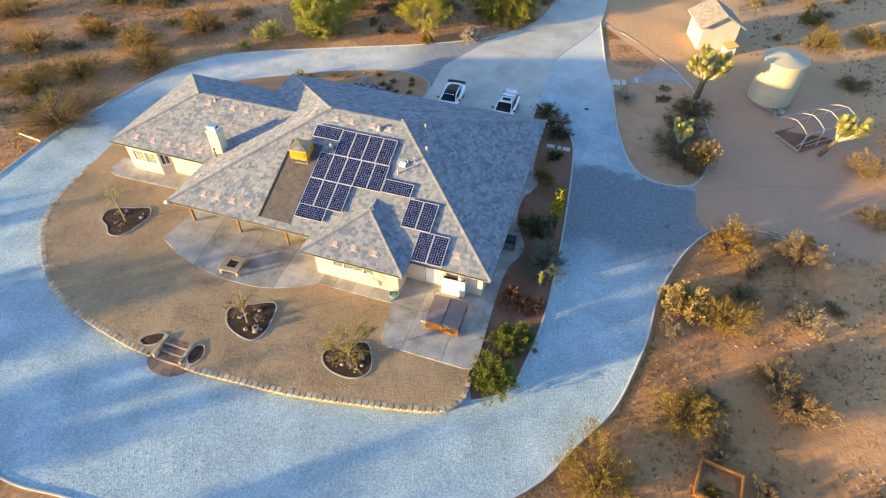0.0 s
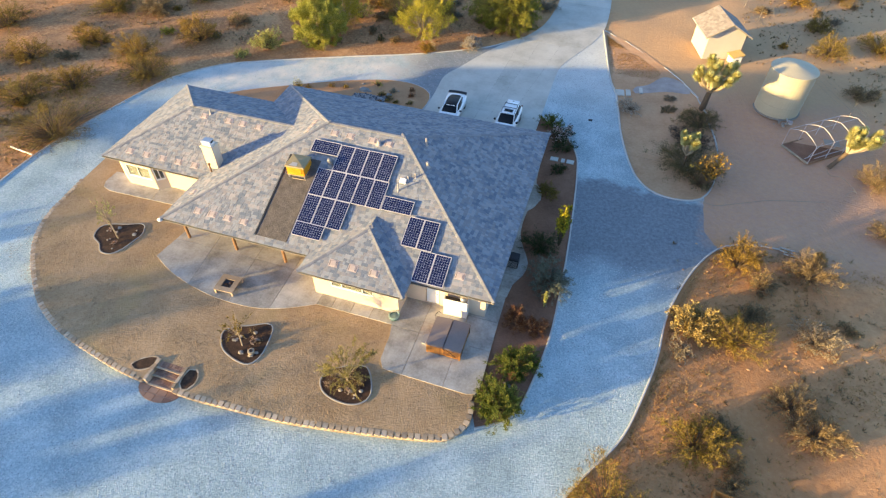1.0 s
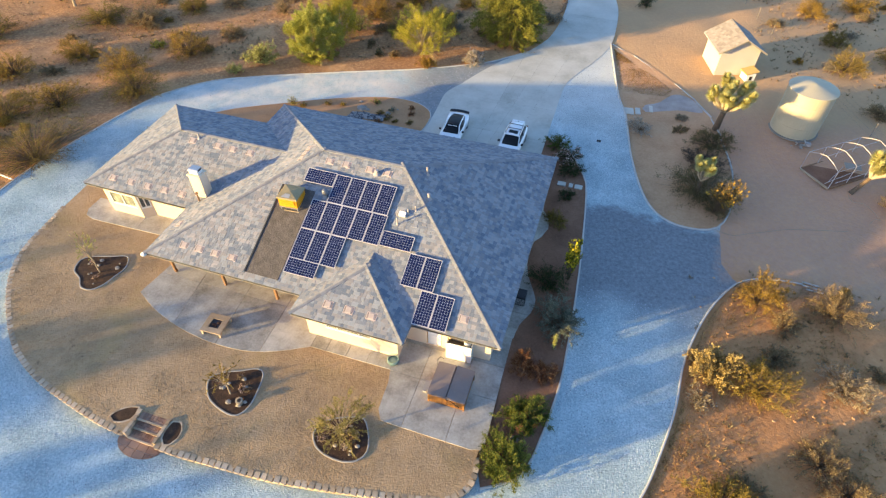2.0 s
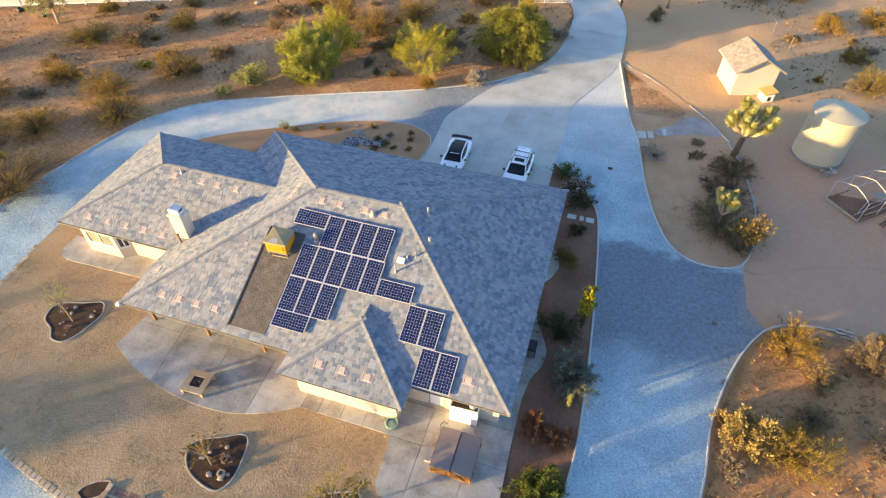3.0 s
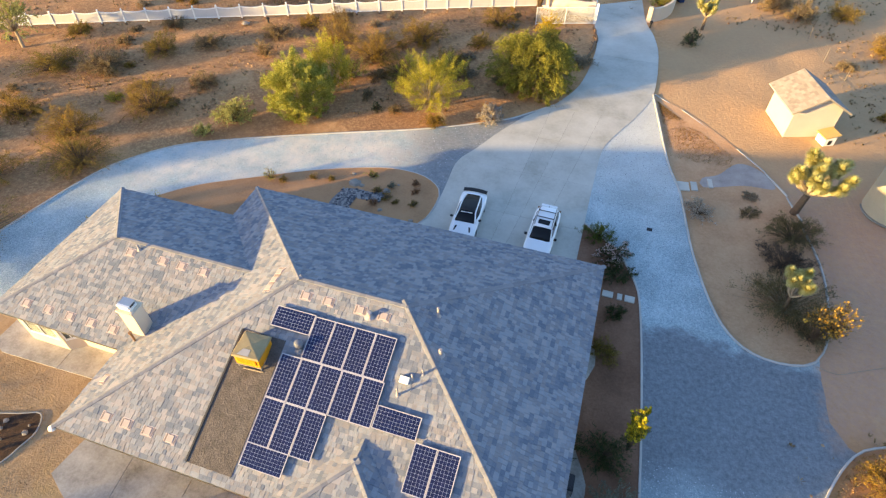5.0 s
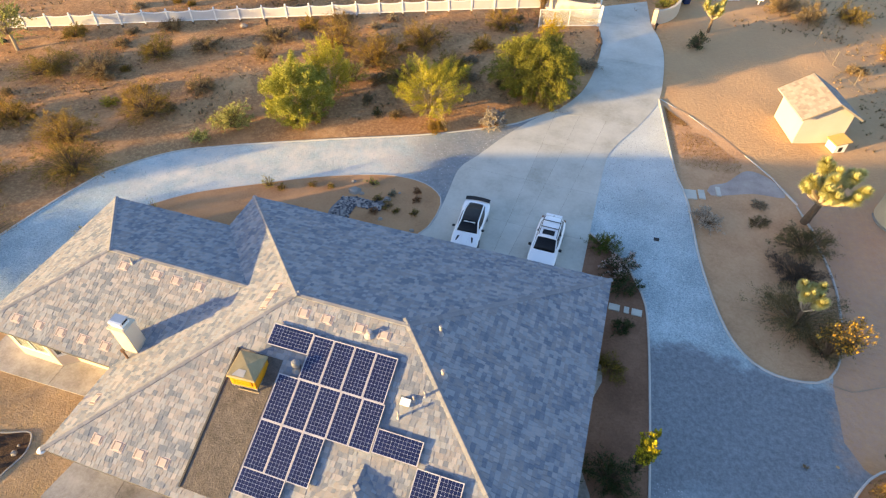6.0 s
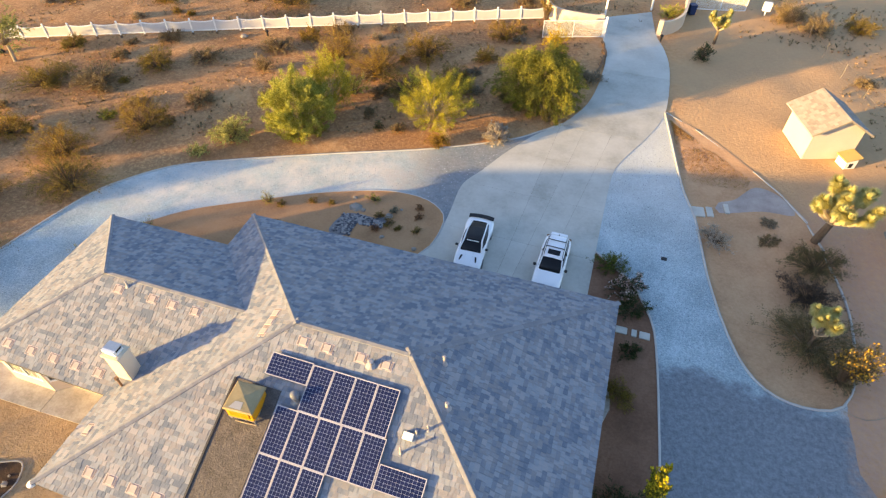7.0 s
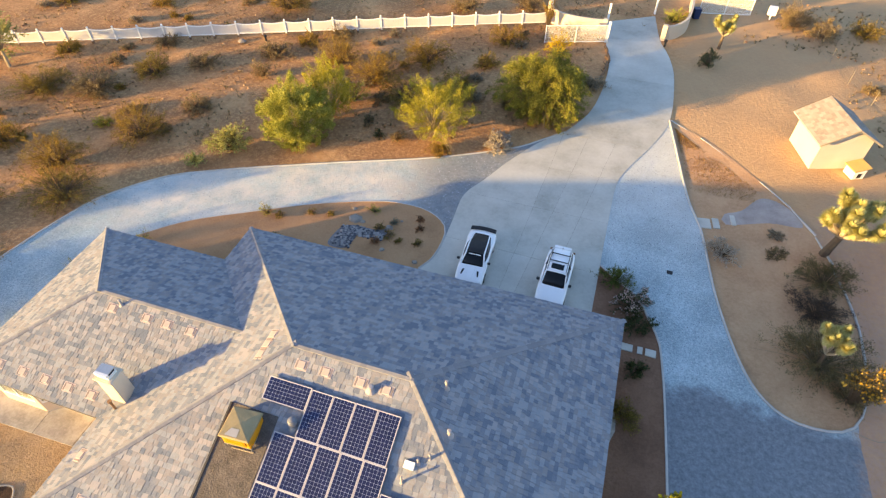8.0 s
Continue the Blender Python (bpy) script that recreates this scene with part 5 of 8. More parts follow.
def plumes(rng, n, r, lo, hi, length, thick, rise, count):
    """Leaf places in many leafy plumes that fill an uneven dome, and the way each leaf points."""
    v = rng.normal(size=(n, 3))
    v[:, 2] += 0.25
    v /= np.linalg.norm(v, axis=1)[:, None]
    az = np.arctan2(v[:, 1], v[:, 0])
    f = rng.uniform(0.25, 1.0, n) ** 0.5 * (1 + 0.10 * np.sin(az * 3 + rng.uniform(0, 6)) + 0.08 * np.sin(az * 7 + 9 * v[:, 2] + rng.uniform(0, 6)))
    c = v * f[:, None] * np.array([r, r, (hi - lo) / 2]) + np.array([0, 0, (hi + lo) / 2])
    way = v * np.array([1.0, 1.0, 0.4]) + rng.normal(size=(n, 3)) * 0.28
    way[:, 2] += rise
    way /= np.linalg.norm(way, axis=1)[:, None]
    size = rng.uniform(0.55, 1.3, n)
    j, s = rng.integers(0, n, count), rng.uniform(-0.5, 0.5, count)
    p = c[j] + way[j] * (length * size[j] * s)[:, None] + rng.normal(size=(count, 3)) * (thick * size[j] * (1.0 - 0.9 * np.clip(s + 0.1, 0, 1)))[:, None]
    p[:, 2] = np.maximum(p[:, 2], 0.05)
    return p, way[j]


def stems_geo(paths, r0, r1):
    g = Geo()
    for p in paths:
        g.tube([tuple(q) for q in p[::2]], [r0, (r0 + r1) / 2, r1], 3, cap=False)
    return g


def shrub(x, y, r0, h0, mat, label, seed, name="shrub", category="shrub", leaves=None, size=0.07, spread=1.5, stem=TWIG, base=0.0, sink=0.0, tip_only=0.3, flower=None, group="desert shrubs", aspect=0.2, flower_share=0.14):
    rng = np.random.default_rng(seed)
    r, h = r0 * 1.15, h0 * 1.08
    t = thing(name, label, category, pose(x, y, ground_z(x, y) - 0.04 + sink), group)
    n = int(30 + 60 * r)
    paths = twigs(rng, n, r, h, base, spread, 1.0, 0.2)
    tagged(part("stem", stems_geo(paths, 0.01 + 0.005 * r, 0.004), stem, t), kind="stuff")
    count = leaves or int(min(10500, 700 + 2150 * r * r))
    c, way = sprays(rng, paths, count, 0.06 + 0.17 * r, 0.02 + r * 0.018, 0.0, tip_only)
    c[:, 2] = np.maximum(c[:, 2], 0.03)
    part("foliage", quads_mesh("foliage", c, size, aspect, mat, rng, along=way), mat, t)
    # real blossoms, and on two bushes leaves coloured as if sunlit
    if flower is not None:
        pick = rng.random(count) < flower_share
        q = c[pick] + np.array([0, 0, 0.05])
        part("blossom", quads_mesh("blossom", q, 0.065, 0.9, flower, rng), flower, t)
    return t


def tree(x, y, r, h, mat, label, seed, trunk=0.4, stem=PALEBARK, leaves=6000, size=0.1, limbs=7, aspect=0.4, droop=0.6, z=None, plume=None):
    rng = np.random.default_rng(seed)
    t = thing("tree", label, "tree", pose(x, y, ground_z(x, y) - 0.04 if z is None else z), "trees")
    base = h * trunk
    tr = Geo()
    k = 1.0 if r > 2 else 0.42
    tr.tube([(0, 0, 0), (0.03 * r, 0.02 * r, base * 0.5), (0.05 * r, 0, base)], [(0.05 + 0.022 * h) * k, (0.04 + 0.018 * h) * k, (0.03 + 0.014 * h) * k], 8)
    part("trunk", tr, stem, t)
    big = twigs(rng, limbs, r * 0.75, h * 0.85, base, 1.25, 0.8, 0.15)
    for p in big:
        part("limb", Geo().tube([tuple(q) for q in p], [(0.03 + 0.008 * h) * k, (0.028 + 0.006 * h) * k, (0.02 + 0.004 * h) * k, 0.02 * k, 0.012 * k], 6), stem, t)
    n = int(14 + 17 * r * r)
    paths = twigs(rng, n, r, h, base * 0.8, 1.62, droop, 0.16)
    tagged(part("twig", stems_geo(paths, 0.006 + 0.004 * r, 0.004), stem, t), kind="stuff")
    if plume:
        c, way = plumes(rng, plume[0], r, plume[1], h, *plume[2:], leaves)
    else:
        c, way = sprays(rng, paths, leaves, 0.21 * r, 0.012 * r, max(0.0, droop - 0.7), 0.35)
    part("crown", quads_mesh("crown", c, size, aspect, mat, rng, along=way), mat, t)
    return t


def rosette(g, centre, r, rng, n=90):
    """A ball of stiff spikes at a branch end."""
    for _ in range(n):
        d = Vector(rng.normal(size=3)).normalized()
        if d.z < -0.55:
            d.z = -d.z
        s = d.cross(Vector((0.3, 0.2, 1))).normalized() * r * 0.09
        c = Vector(centre)
        tip = c + d * r * rng.uniform(0.72, 1.06)
        g.add([c + d * r * 0.22 - s, c + d * r * 0.22 + s, tip], [(0, 1, 2)])


def joshua(x, y, h, r, heads, label, seed, trunk_lean=(0.0, 0.0), ball=0.5, thick=0.2):
    rng = np.random.default_rng(seed)
    t = thing("joshua_tree", label, "joshua tree", pose(x, y, ground_z(x, y) - 0.03), "joshua trees")
    fork = Vector((trunk_lean[0] * 0.5, trunk_lean[1] * 0.5, h * 0.5))
    part("trunk", Geo().tube([(0, 0, 0), tuple(fork * 0.5), tuple(fork)], [thick, thick * 0.85, thick * 0.75], 8), TWIG, t)
    top = Vector((trunk_lean[0], trunk_lean[1], h))
    for k in range(heads):
        a = 2 * math.pi * k / heads + rng.uniform(-0.3, 0.3)
        q = 1.0 if k % 3 else 0.45
        end = top + Vector((math.cos(a) * r * q, math.sin(a) * r * q, rng.uniform(-0.35, 0.3) * r))
        mid = fork * 0.5 + end * 0.5 + Vector((math.cos(a) * 0.15, math.sin(a) * 0.15, -0.1))
        br = part("branch", Geo().tube([tuple(fork), tuple(mid), tuple(end)], [thick * 0.6, thick * 0.5, thick * 0.42], 7), PALEBARK, t)
        g = Geo()
        d = (end - mid).normalized()
        for s in range(3):
            rosette(g, end - d * ball * 0.42 * s, ball * (0.92 - 0.06 * s), rng, 360)
        part("spike_head", g, JOSHUA, br, "stiff yellow-green spikes")
    return t


# trees in the strip north of the drive
tree(-29.3, 53.1, 2.75, 5.1, GREEN, "leafy bright green tree with a dense rounded crown", 1, trunk=0.06, leaves=76000, size=0.064, plume=(300, -0.5, 0.95, 0.17, 0.9))
tree(-28.5, 57.0, 2.2, 4.9, PALO, "upright yellow-green tree behind a denser one", 2, trunk=0.15, leaves=25000, size=0.06, aspect=0.3, plume=(130, 0.3, 1.3, 0.15, 1.6))
tree(-19.2, 57.0, 3.3, 4.3, PALO, "open yellow-green palo verde with airy crown", 3, trunk=0.22, leaves=42000, size=0.054, aspect=0.3, droop=0.5, plume=(210, 0.8, 1.1, 0.16, 0.8))
tree(-11.7, 63.2, 3.95, 4.8, TREEGREEN, "wide drooping green tree beside the driveway", 4, trunk=0.2, stem=TWIG, leaves=90000, size=0.067, aspect=0.35, droop=1.2, plume=(460, -0.9, 1.1, 0.19, -0.55))
tree(-61.6, 55.0, 2.6, 5.6, SAGE, "thin tree with pale trunk and sparse crown", 5, trunk=0.42, leaves=12000, size=0.075, stem=PALEBARK)

creo = "olive-brown creosote bush on bare desert sand"
amb = "amber dry desert bush on bare sand"
grn = "rounded dull green bush beside the drive"
NORTH = [(-34.1, 50.4, 1.5, 1.8, SAGE, grn), (-35.8, 47.9, 0.75, 0.9, SAGE, grn), (-42.2, 49.7, 2.3, 2.5, AMBER, amb), (-46.0, 44.6, 2.2, 2.3, AMBER, amb), (-42.6, 41.5, 2.4, 2.2, OLIVE, creo),
         (-47.3, 58.2, 1.6, 1.7, OLIVE, creo), (-43.7, 60.6, 1.3, 1.2, DRY, amb), (-55.3, 52.6, 2.1, 1.7, OLIVE, creo), (-50.9, 54.0, 2.1, 1.4, DRY, amb), (-31.5, 65.0, 2.0, 2.6, AMBER, amb),
         (-26.9, 63.2, 2.3, 2.4, AMBER, amb), (-23.6, 67.4, 1.9, 2.2, AMBER, amb), (-27.6, 59.6, 1.1, 1.9, GREEN, grn), (-17.1, 73.2, 1.4, 1.9, AMBER, amb), (-23.0, 61.0, 2.0, 1.8, OLIVE, creo), (-19.4, 63.0, 2.0, 1.7, OLIVE, creo),
         (-17.9, 68.6, 1.1, 1.1, OLIVE, creo), (-18.2, 55.0, 0.9, 0.7, AMBER, amb), (-37.4, 60.8, 0.9, 1.5, DRY, amb), (-46.4, 50.0, 0.6, 0.6, PALO, grn), (-12.0, 72.6, 1.1, 2.0, YELLOW, "bright yellow flowering bush near the gate"), (1.8, 75.0, 0.9, 1.4, DEEPGREEN, grn),
         (10.2, 86.0, 1.9, 1.8, DRY, amb), (12.6, 83.8, 1.6, 1.6, DRY, amb), (-41.5, 74.0, 2.7, 2.2, AMBER, amb), (-23.3, 79.4, 1.5, 1.5, DRY, amb), (-16.8, 82.0, 1.5, 1.4, DRY, amb), (16.9, 85.2, 1.4, 1.4, OLIVE, creo),
         (-43.6, 30.6, 3.6, 2.5, OLIVE, creo), (-50.8, 34.4, 2.4, 1.9, OLIVE, creo), (-47.8, 37.6, 2.1, 2.0, AMBER, amb), (-56.3, 40.8, 2.4, 1.8, AMBER, amb), (-64.6, 46.3, 2.5, 1.8, OLIVE, creo), (-60.5, 36.6, 2.0, 1.7, OLIVE, creo), (-52.6, 45.6, 1.7, 1.6, AMBER, amb), (-54, 27.5, 2.0, 1.6, OLIVE, creo),
         (-34.0, 57.4, 1.2, 0.8, DRY, amb), (-40.2, 54.5, 1.3, 0.8, DRY, amb), (-38.0, 64.6, 1.5, 1.0, DRY, amb), (-33.5, 70.0, 1.2, 0.9, DRY, amb), (-49.5, 63.0, 1.2, 0.9, DRY, amb), (-58.0, 59.0, 1.3, 1.0, OLIVE, creo), (-36.0, 67.5, 1.1, 1.0, AMBER, amb), (-7.9, 68.0, 1.1, 0.9, PALE, "pale twiggy bush beside the driveway"), (-55.5, 70.5, 1.0, 0.7, AMBER, amb), (-66, 68, 1.4, 1.1, OLIVE, creo)]
for i, (x, y, r, h, m, lab) in enumerate(NORTH):
    shrub(x, y, r, h, m, lab, 100 + i, **(dict(leaves=int(3200 * r * r), size=0.06, aspect=0.4, spread=1.35) if m is SAGE else {}))

EAST = [(11.5, 26.3, 1.6, 1.8, OLIVEGOLD, creo), (12.0, 33.1, 1.55, 1.8, AMBER, amb), (16.6, 33.4, 1.6, 1.7, DRY, amb), (13.4, 31.5, 1.0, 1.0, DRY, amb), (16.3, 27.8, 1.3, 1.2, PALE, "pale dry twiggy bush on sand"), (9.4, 18.7, 1.7, 1.7, OLIVEGOLD, creo), (5.4, 13.8, 2.1, 1.8, OLIVEGOLD, creo),
        (14.3, 22.7, 1.3, 1.1, DRY, "dry twiggy bush on sand"), (15.5, 21.3, 1.4, 1.1, DRY, amb), (22.8, 45.7, 1.4, 1.5, DRY, amb), (21.5, 65.8, 1.7, 1.8, OLIVE, creo), (21.0, 71.0, 1.4, 1.3, OLIVE, creo), (22.5, 39.5, 1.2, 1.0, DRY, amb), (26.5, 68, 1.8, 1.6, OLIVE, creo), (19.5, 77.5, 1.5, 1.4, AMBER, amb), (23.5, 58.5, 1.3, 1.0, DRY, amb), (12.7, 28.8, 0.9, 0.7, DRY, amb),
        (17.8, 15.0, 1.6, 1.4, DRY, amb), (24.5, 80.5, 1.7, 1.6, AMBER, amb), (7.2, 10.6, 1.3, 1.4, OLIVE, creo)]
for i, (x, y, r, h, m, lab) in enumerate(EAST):
    shrub(x, y, r, h, m, lab, 200 + i)
shrub(8.25, 43.2, 2.3, 1.8, ISLEBRUSH, "sprawling grey-brown bush on the island bed", 240, leaves=13000, stem=PALE)
shrub(9.2, 49.6, 1.6, 1.4, ISLEBRUSH, "low brown bush under a joshua tree", 241)
shrub(8.5, 46.9, 1.5, 1.0, DARKBRUSH, "dark brown low bush on the island bed", 242)
# the orange leaves paint sun on tips above the house shadow
shrub(9.6, 41.1, 1.25, 2.75, ISLEBRUSH, "tall thin bush with sunlit orange-yellow tips at the kerb", 243, flower=ORANGE, flower_share=0.1, spread=0.95, tip_only=0.5)
shrub(9.4, 41.3, 0.9, 0.8, BRUSH, "brown low bush at the kerb", 246)
shrub(3.1, 50.3, 0.95, 0.95, PALECHOLLA, "pale dry rounded bush at the drive edge", 244)
shrub(6.5, 51.4, 0.6, 0.25, DRY, "flattened dry bush on bare soil", 245)
shrub(6.6, 53.1, 0.5, 0.25, PALE, "small pale bush on bare soil", 247)
shrub(8.9, 26.6, 1.3, 1.7, CHOLLA, "clump of stubby cholla cactus with golden spines", 248, name="cholla", category="cactus", size=0.06, aspect=0.6, leaves=6500, stem=CHOLLA)

# house-side bed
shrub(-3.3, 45.9, 0.95, 1.0, CITRUS, "green bush in the side bed by the driveway", 260)
shrub(-2.2, 44.2, 1.0, 1.1, DEEPGREEN, "dark green bush in the side bed", 261, flower=PINK)
shrub(-1.7, 42.7, 0.8, 0.8, DEEPGREEN, "dark green bush in the side bed", 262)
shrub(-1.6, 39.6, 0.6, 0.6, DEEPGREEN, "small dark green bush in the side bed", 263)
shrub(-1.9, 36.6, 0.8, 0.6, OLIVE, "small brown bush in the side bed", 264)
# its yellow-green leaves carry sunlight in their colour
shrub(-0.05, 31.2, 0.66, 3.2, CITRUS, "upright dark bush with sunlit yellow-green leaves by the side kerb", 265, flower=YELLOWGREEN, leaves=7000, spread=0.75, flower_share=0.3)
shrub(-1.3, 30.4, 1.2, 1.3, DEEPGREEN, "dark green bush in the side bed", 266)
shrub(-0.1, 27.2, 1.45, 1.7, GREY, "grey-green feathery bush by the side kerb", 267, leaves=10000)
shrub(0.0, 25.4, 0.22, 1.3, SAGE, "slim yellow-green cactus in the side bed", 268, name="cactus", category="cactus", spread=0.5, stem=SAGE)
shrub(-1.5, 23.7, 0.75, 0.8, RUST, "rust-red ornamental grass clump", 269, name="ornamental_grass", category="grass clump", size=0.12, aspect=0.12)
shrub(-0.25, 23.4, 0.75, 0.8, RUST, "rust-red ornamental grass clump", 270, name="ornamental_grass", category="grass clump", size=0.12, aspect=0.12)
shrub(-0.75, 20.4, 1.15, 1.5, CITRUS, "dense glossy green citrus bush", 271, leaves=15000, size=0.042, aspect=0.5)
shrub(-1.15, 17.7, 1.2, 1.5, CITRUS, "dense glossy green citrus bush", 272, leaves=16000, size=0.042, aspect=0.5)
shrub(-0.6, 18.5, 0.6, 0.9, GREEN, "small bright green bush among citrus", 273)

# front bed
FRONTPLANTS = [(-20.4, 47.1, 0.45, 0.5, GREEN), (-17.0, 47.3, 0.3, 0.25, RUST), (-16.7, 46.4, 0.3, 0.25, RUST), (-16.4, 45.0, 0.3, 0.25, OLIVE), (-19.4, 45.6, 0.4, 0.3, OLIVE), (-18.5, 45.2, 0.45, 0.3, OLIVE), (-19.2, 44.3, 0.35, 0.25, RUST), (-17.7, 44.9, 0.25, 0.2, OLIVE), (-27.6, 44.6, 0.55, 0.8, PALO), (-18.6, 46.4, 0.3, 0.4, GREY), (-34.0, 39.4, 0.6, 0.9, GREEN), (-36.3, 35.8, 0.8, 1.1, GREEN), (-26.6, 44.6, 0.35, 0.3, OLIVE), (-24.6, 45.6, 0.3, 0.3, OLIVE), (-25.6, 42.4, 0.5, 0.6, DEEPGREEN), (-23.3, 45.9, 0.25, 0.2, OLIVE)]
for i, (x, y, r, h, m) in enumerate(FRONTPLANTS):
    shrub(x, y, r, h, m, "small low plant in the bare front bed", 300 + i, sink=0.1, group="front bed plants", leaves=260)
shrub(-23.5, 55.4, 0.45, 0.7, DEEPGREEN, "small spiky green yucca on sand", 330, name="yucca", category="yucca", size=0.2, aspect=0.1, leaves=160)
shrub(-13.9, 57.2, 1.1, 0.8, PALECHOLLA, "pale cholla cactus cluster at the drive edge", 331, name="cholla", category="cactus", size=0.06, aspect=0.7, leaves=6000)

joshua(9.4, 52.2, 4.25, 1.6, 15, "branched joshua tree with yellow-green spiky heads", 1, trunk_lean=(0.0, -0.9), ball=0.62, thick=0.3)
joshua(8.0, 42.9, 3.1, 0.7, 9, "slim joshua tree among island bushes", 2, trunk_lean=(-0.15, -0.1), ball=0.42, thick=0.14)
joshua(19.5, 47.0, 2.7, 1.0, 9, "leaning joshua tree beside the pipe frame", 3, trunk_lean=(1.7, 1.0), ball=0.6, thick=0.2)
joshua(2.9, 78.8, 2.7, 1.0, 10, "small joshua tree on bare sand", 4, ball=0.5, thick=0.16)


# ---- round beds in the lawn ----
def lawn_bed(outline, label, seed, flowers):
    t = thing("lawn_bed", label, "planting bed", group="lawn beds")
    line = smooth_path(outline, closed=True, step=0.25)
    bm = Geo()
    n = len(line)
    bm.add([(x, y, LAWN_Z + 0.03) for x, y in line], [tuple(range(n))])
    part("mulch", bm, MULCH, t)
    ribbon("edging", line, 0.09, 0.05, EDGING, "", "", closed=True, parent=t, level=LAWN_Z)
    rng = random.Random(seed)
    cx, cy = sum(p[0] for p in line) / n, sum(p[1] for p in line) / n
    for k in range(9):
        a, q = rng.uniform(0, 6.28), rng.uniform(0.3, 0.75)
        p = line[int(a / 6.2832 * n) % n]
        x, y = cx + (p[0] - cx) * q, cy + (p[1] - cy) * q
        part("bed_stone", Geo().stone(x, y, LAWN_Z + 0.04, rng.uniform(0.08, 0.2), rng), ROCK, t)
    for k in range(flowers):
        a, q = rng.uniform(0, 6.28), rng.uniform(0.2, 0.8)
        p = line[int(a / 6.2832 * n) % n]
        x, y = cx + (p[0] - cx) * q, cy + (p[1] - cy) * q
        f = shrub(x, y, rng.uniform(0.14, 0.26), 0.25, rng.choice((PINK, RUST, PALE)), "small flowering plant in a mulched lawn bed", seed + k, name="flower_clump", category="flower", leaves=90, size=0.05, group="bed flowers", sink=LAWN_Z + 0.28)
        f.location.z = LAWN_Z + 0.03
    return cx, cy


lawn_bed([(-31.75, 21.6), (-32.0, 22.5), (-31.5, 23.0), (-30.3, 23.4), (-29.2, 23.75), (-28.65, 22.9), (-28.8, 22.0), (-29.0, 21.2), (-29.5, 20.55), (-30.3, 20.55), (-30.9, 21.15)], "lobed dark mulch bed with pale concrete edging", 40, 2)
lawn_bed([(-18.2, 16.8), (-18.35, 17.4), (-17.8, 17.9), (-17.0, 18.25), (-16.1, 18.7), (-15.6, 18.5), (-15.35, 17.5), (-15.3, 16.4), (-15.7, 15.75), (-16.5, 15.75), (-17.6, 16.15)], "lobed dark mulch bed with pale concrete edging", 50, 4)
lawn_bed([(-11.2, 16.1), (-11.1, 16.7), (-10.6, 17.2), (-9.7, 17.6), (-9.0, 17.75), (-8.4, 17.0), (-8.1, 16.1), (-8.4, 15.5), (-9.1, 15.2), (-10.1, 15.25), (-10.8, 15.55)], "lobed dark mulch bed full of small flowers", 60, 9)
tree(-30.0, 22.0, 0.85, 3.6, SAGE, "young staked sapling with sparse leaves", 70, trunk=0.55, leaves=1700, size=0.035, limbs=4, z=LAWN_Z + 0.02)
tree(-16.7, 16.8, 0.9, 3.0, OLIVE, "young sapling with pale trunk and sparse leaves", 71, trunk=0.5, leaves=900, size=0.05, limbs=4, z=LAWN_Z + 0.02)
tree(-9.7, 16.5, 1.6, 2.9, PALEOLIVE, "small bushy tree with thin olive foliage", 72, trunk=0.25, leaves=12000, size=0.037, limbs=6, z=LAWN_Z + 0.02)
stump = thing("tree_ring", "cut log ring standing on dark mulch", "log", pose(-15.9, 16.5, LAWN_Z + 0.03))
part("log", Geo().lathe(0, 0, [(0.2, 0), (0.21, 0.22), (0.12, 0.23)], 14), PALEBARK, stump)
# black disc on the closed log top paints the dark of a hole
part("hollow", Geo().lathe(0, 0, [(0.115, 0.225), (0.11, 0.235)], 12), BLACK, stump)


# ---- patio things ----
def fire_pit():
    t = thing("fire_table", "square pale stone fire table with a dark burner on the patio", "fire table", pose(-19.95, 20.5, -0.16, 0, 0, 3))
    t.scale = (1.18, 1.18, 0.85)
    for x0, x1, y0, y1 in ((-0.58, 0.58, -0.58, -0.27), (-0.58, 0.58, 0.27, 0.58), (-0.58, -0.27, -0.27, 0.27), (0.27, 0.58, -0.27, 0.27)):
        part("top_slab", Geo().box(x0, x1, y0, y1, 0.42, 0.5), BLOCK, t, bevel=0.008)
    for sx in (-0.5, 0.5):
        for sy in (-0.5, 0.5):
            part("leg", Geo().box(sx - 0.06, sx + 0.06, sy - 0.06, sy + 0.06, 0.0, 0.42), BLOCK, t, bevel=0.008)
    part("burner_box", Geo().box(-0.3, 0.3, -0.3, 0.3, 0.12, 0.4), DARKMETAL, t)
    part("lava_rock", Geo().stone(-0.1, -0.05, 0.41, 0.13, random.Random(1)).stone(0.12, 0.08, 0.41, 0.12, random.Random(2)).stone(0.05, -0.14, 0.41, 0.1, random.Random(3)), MULCH, t)


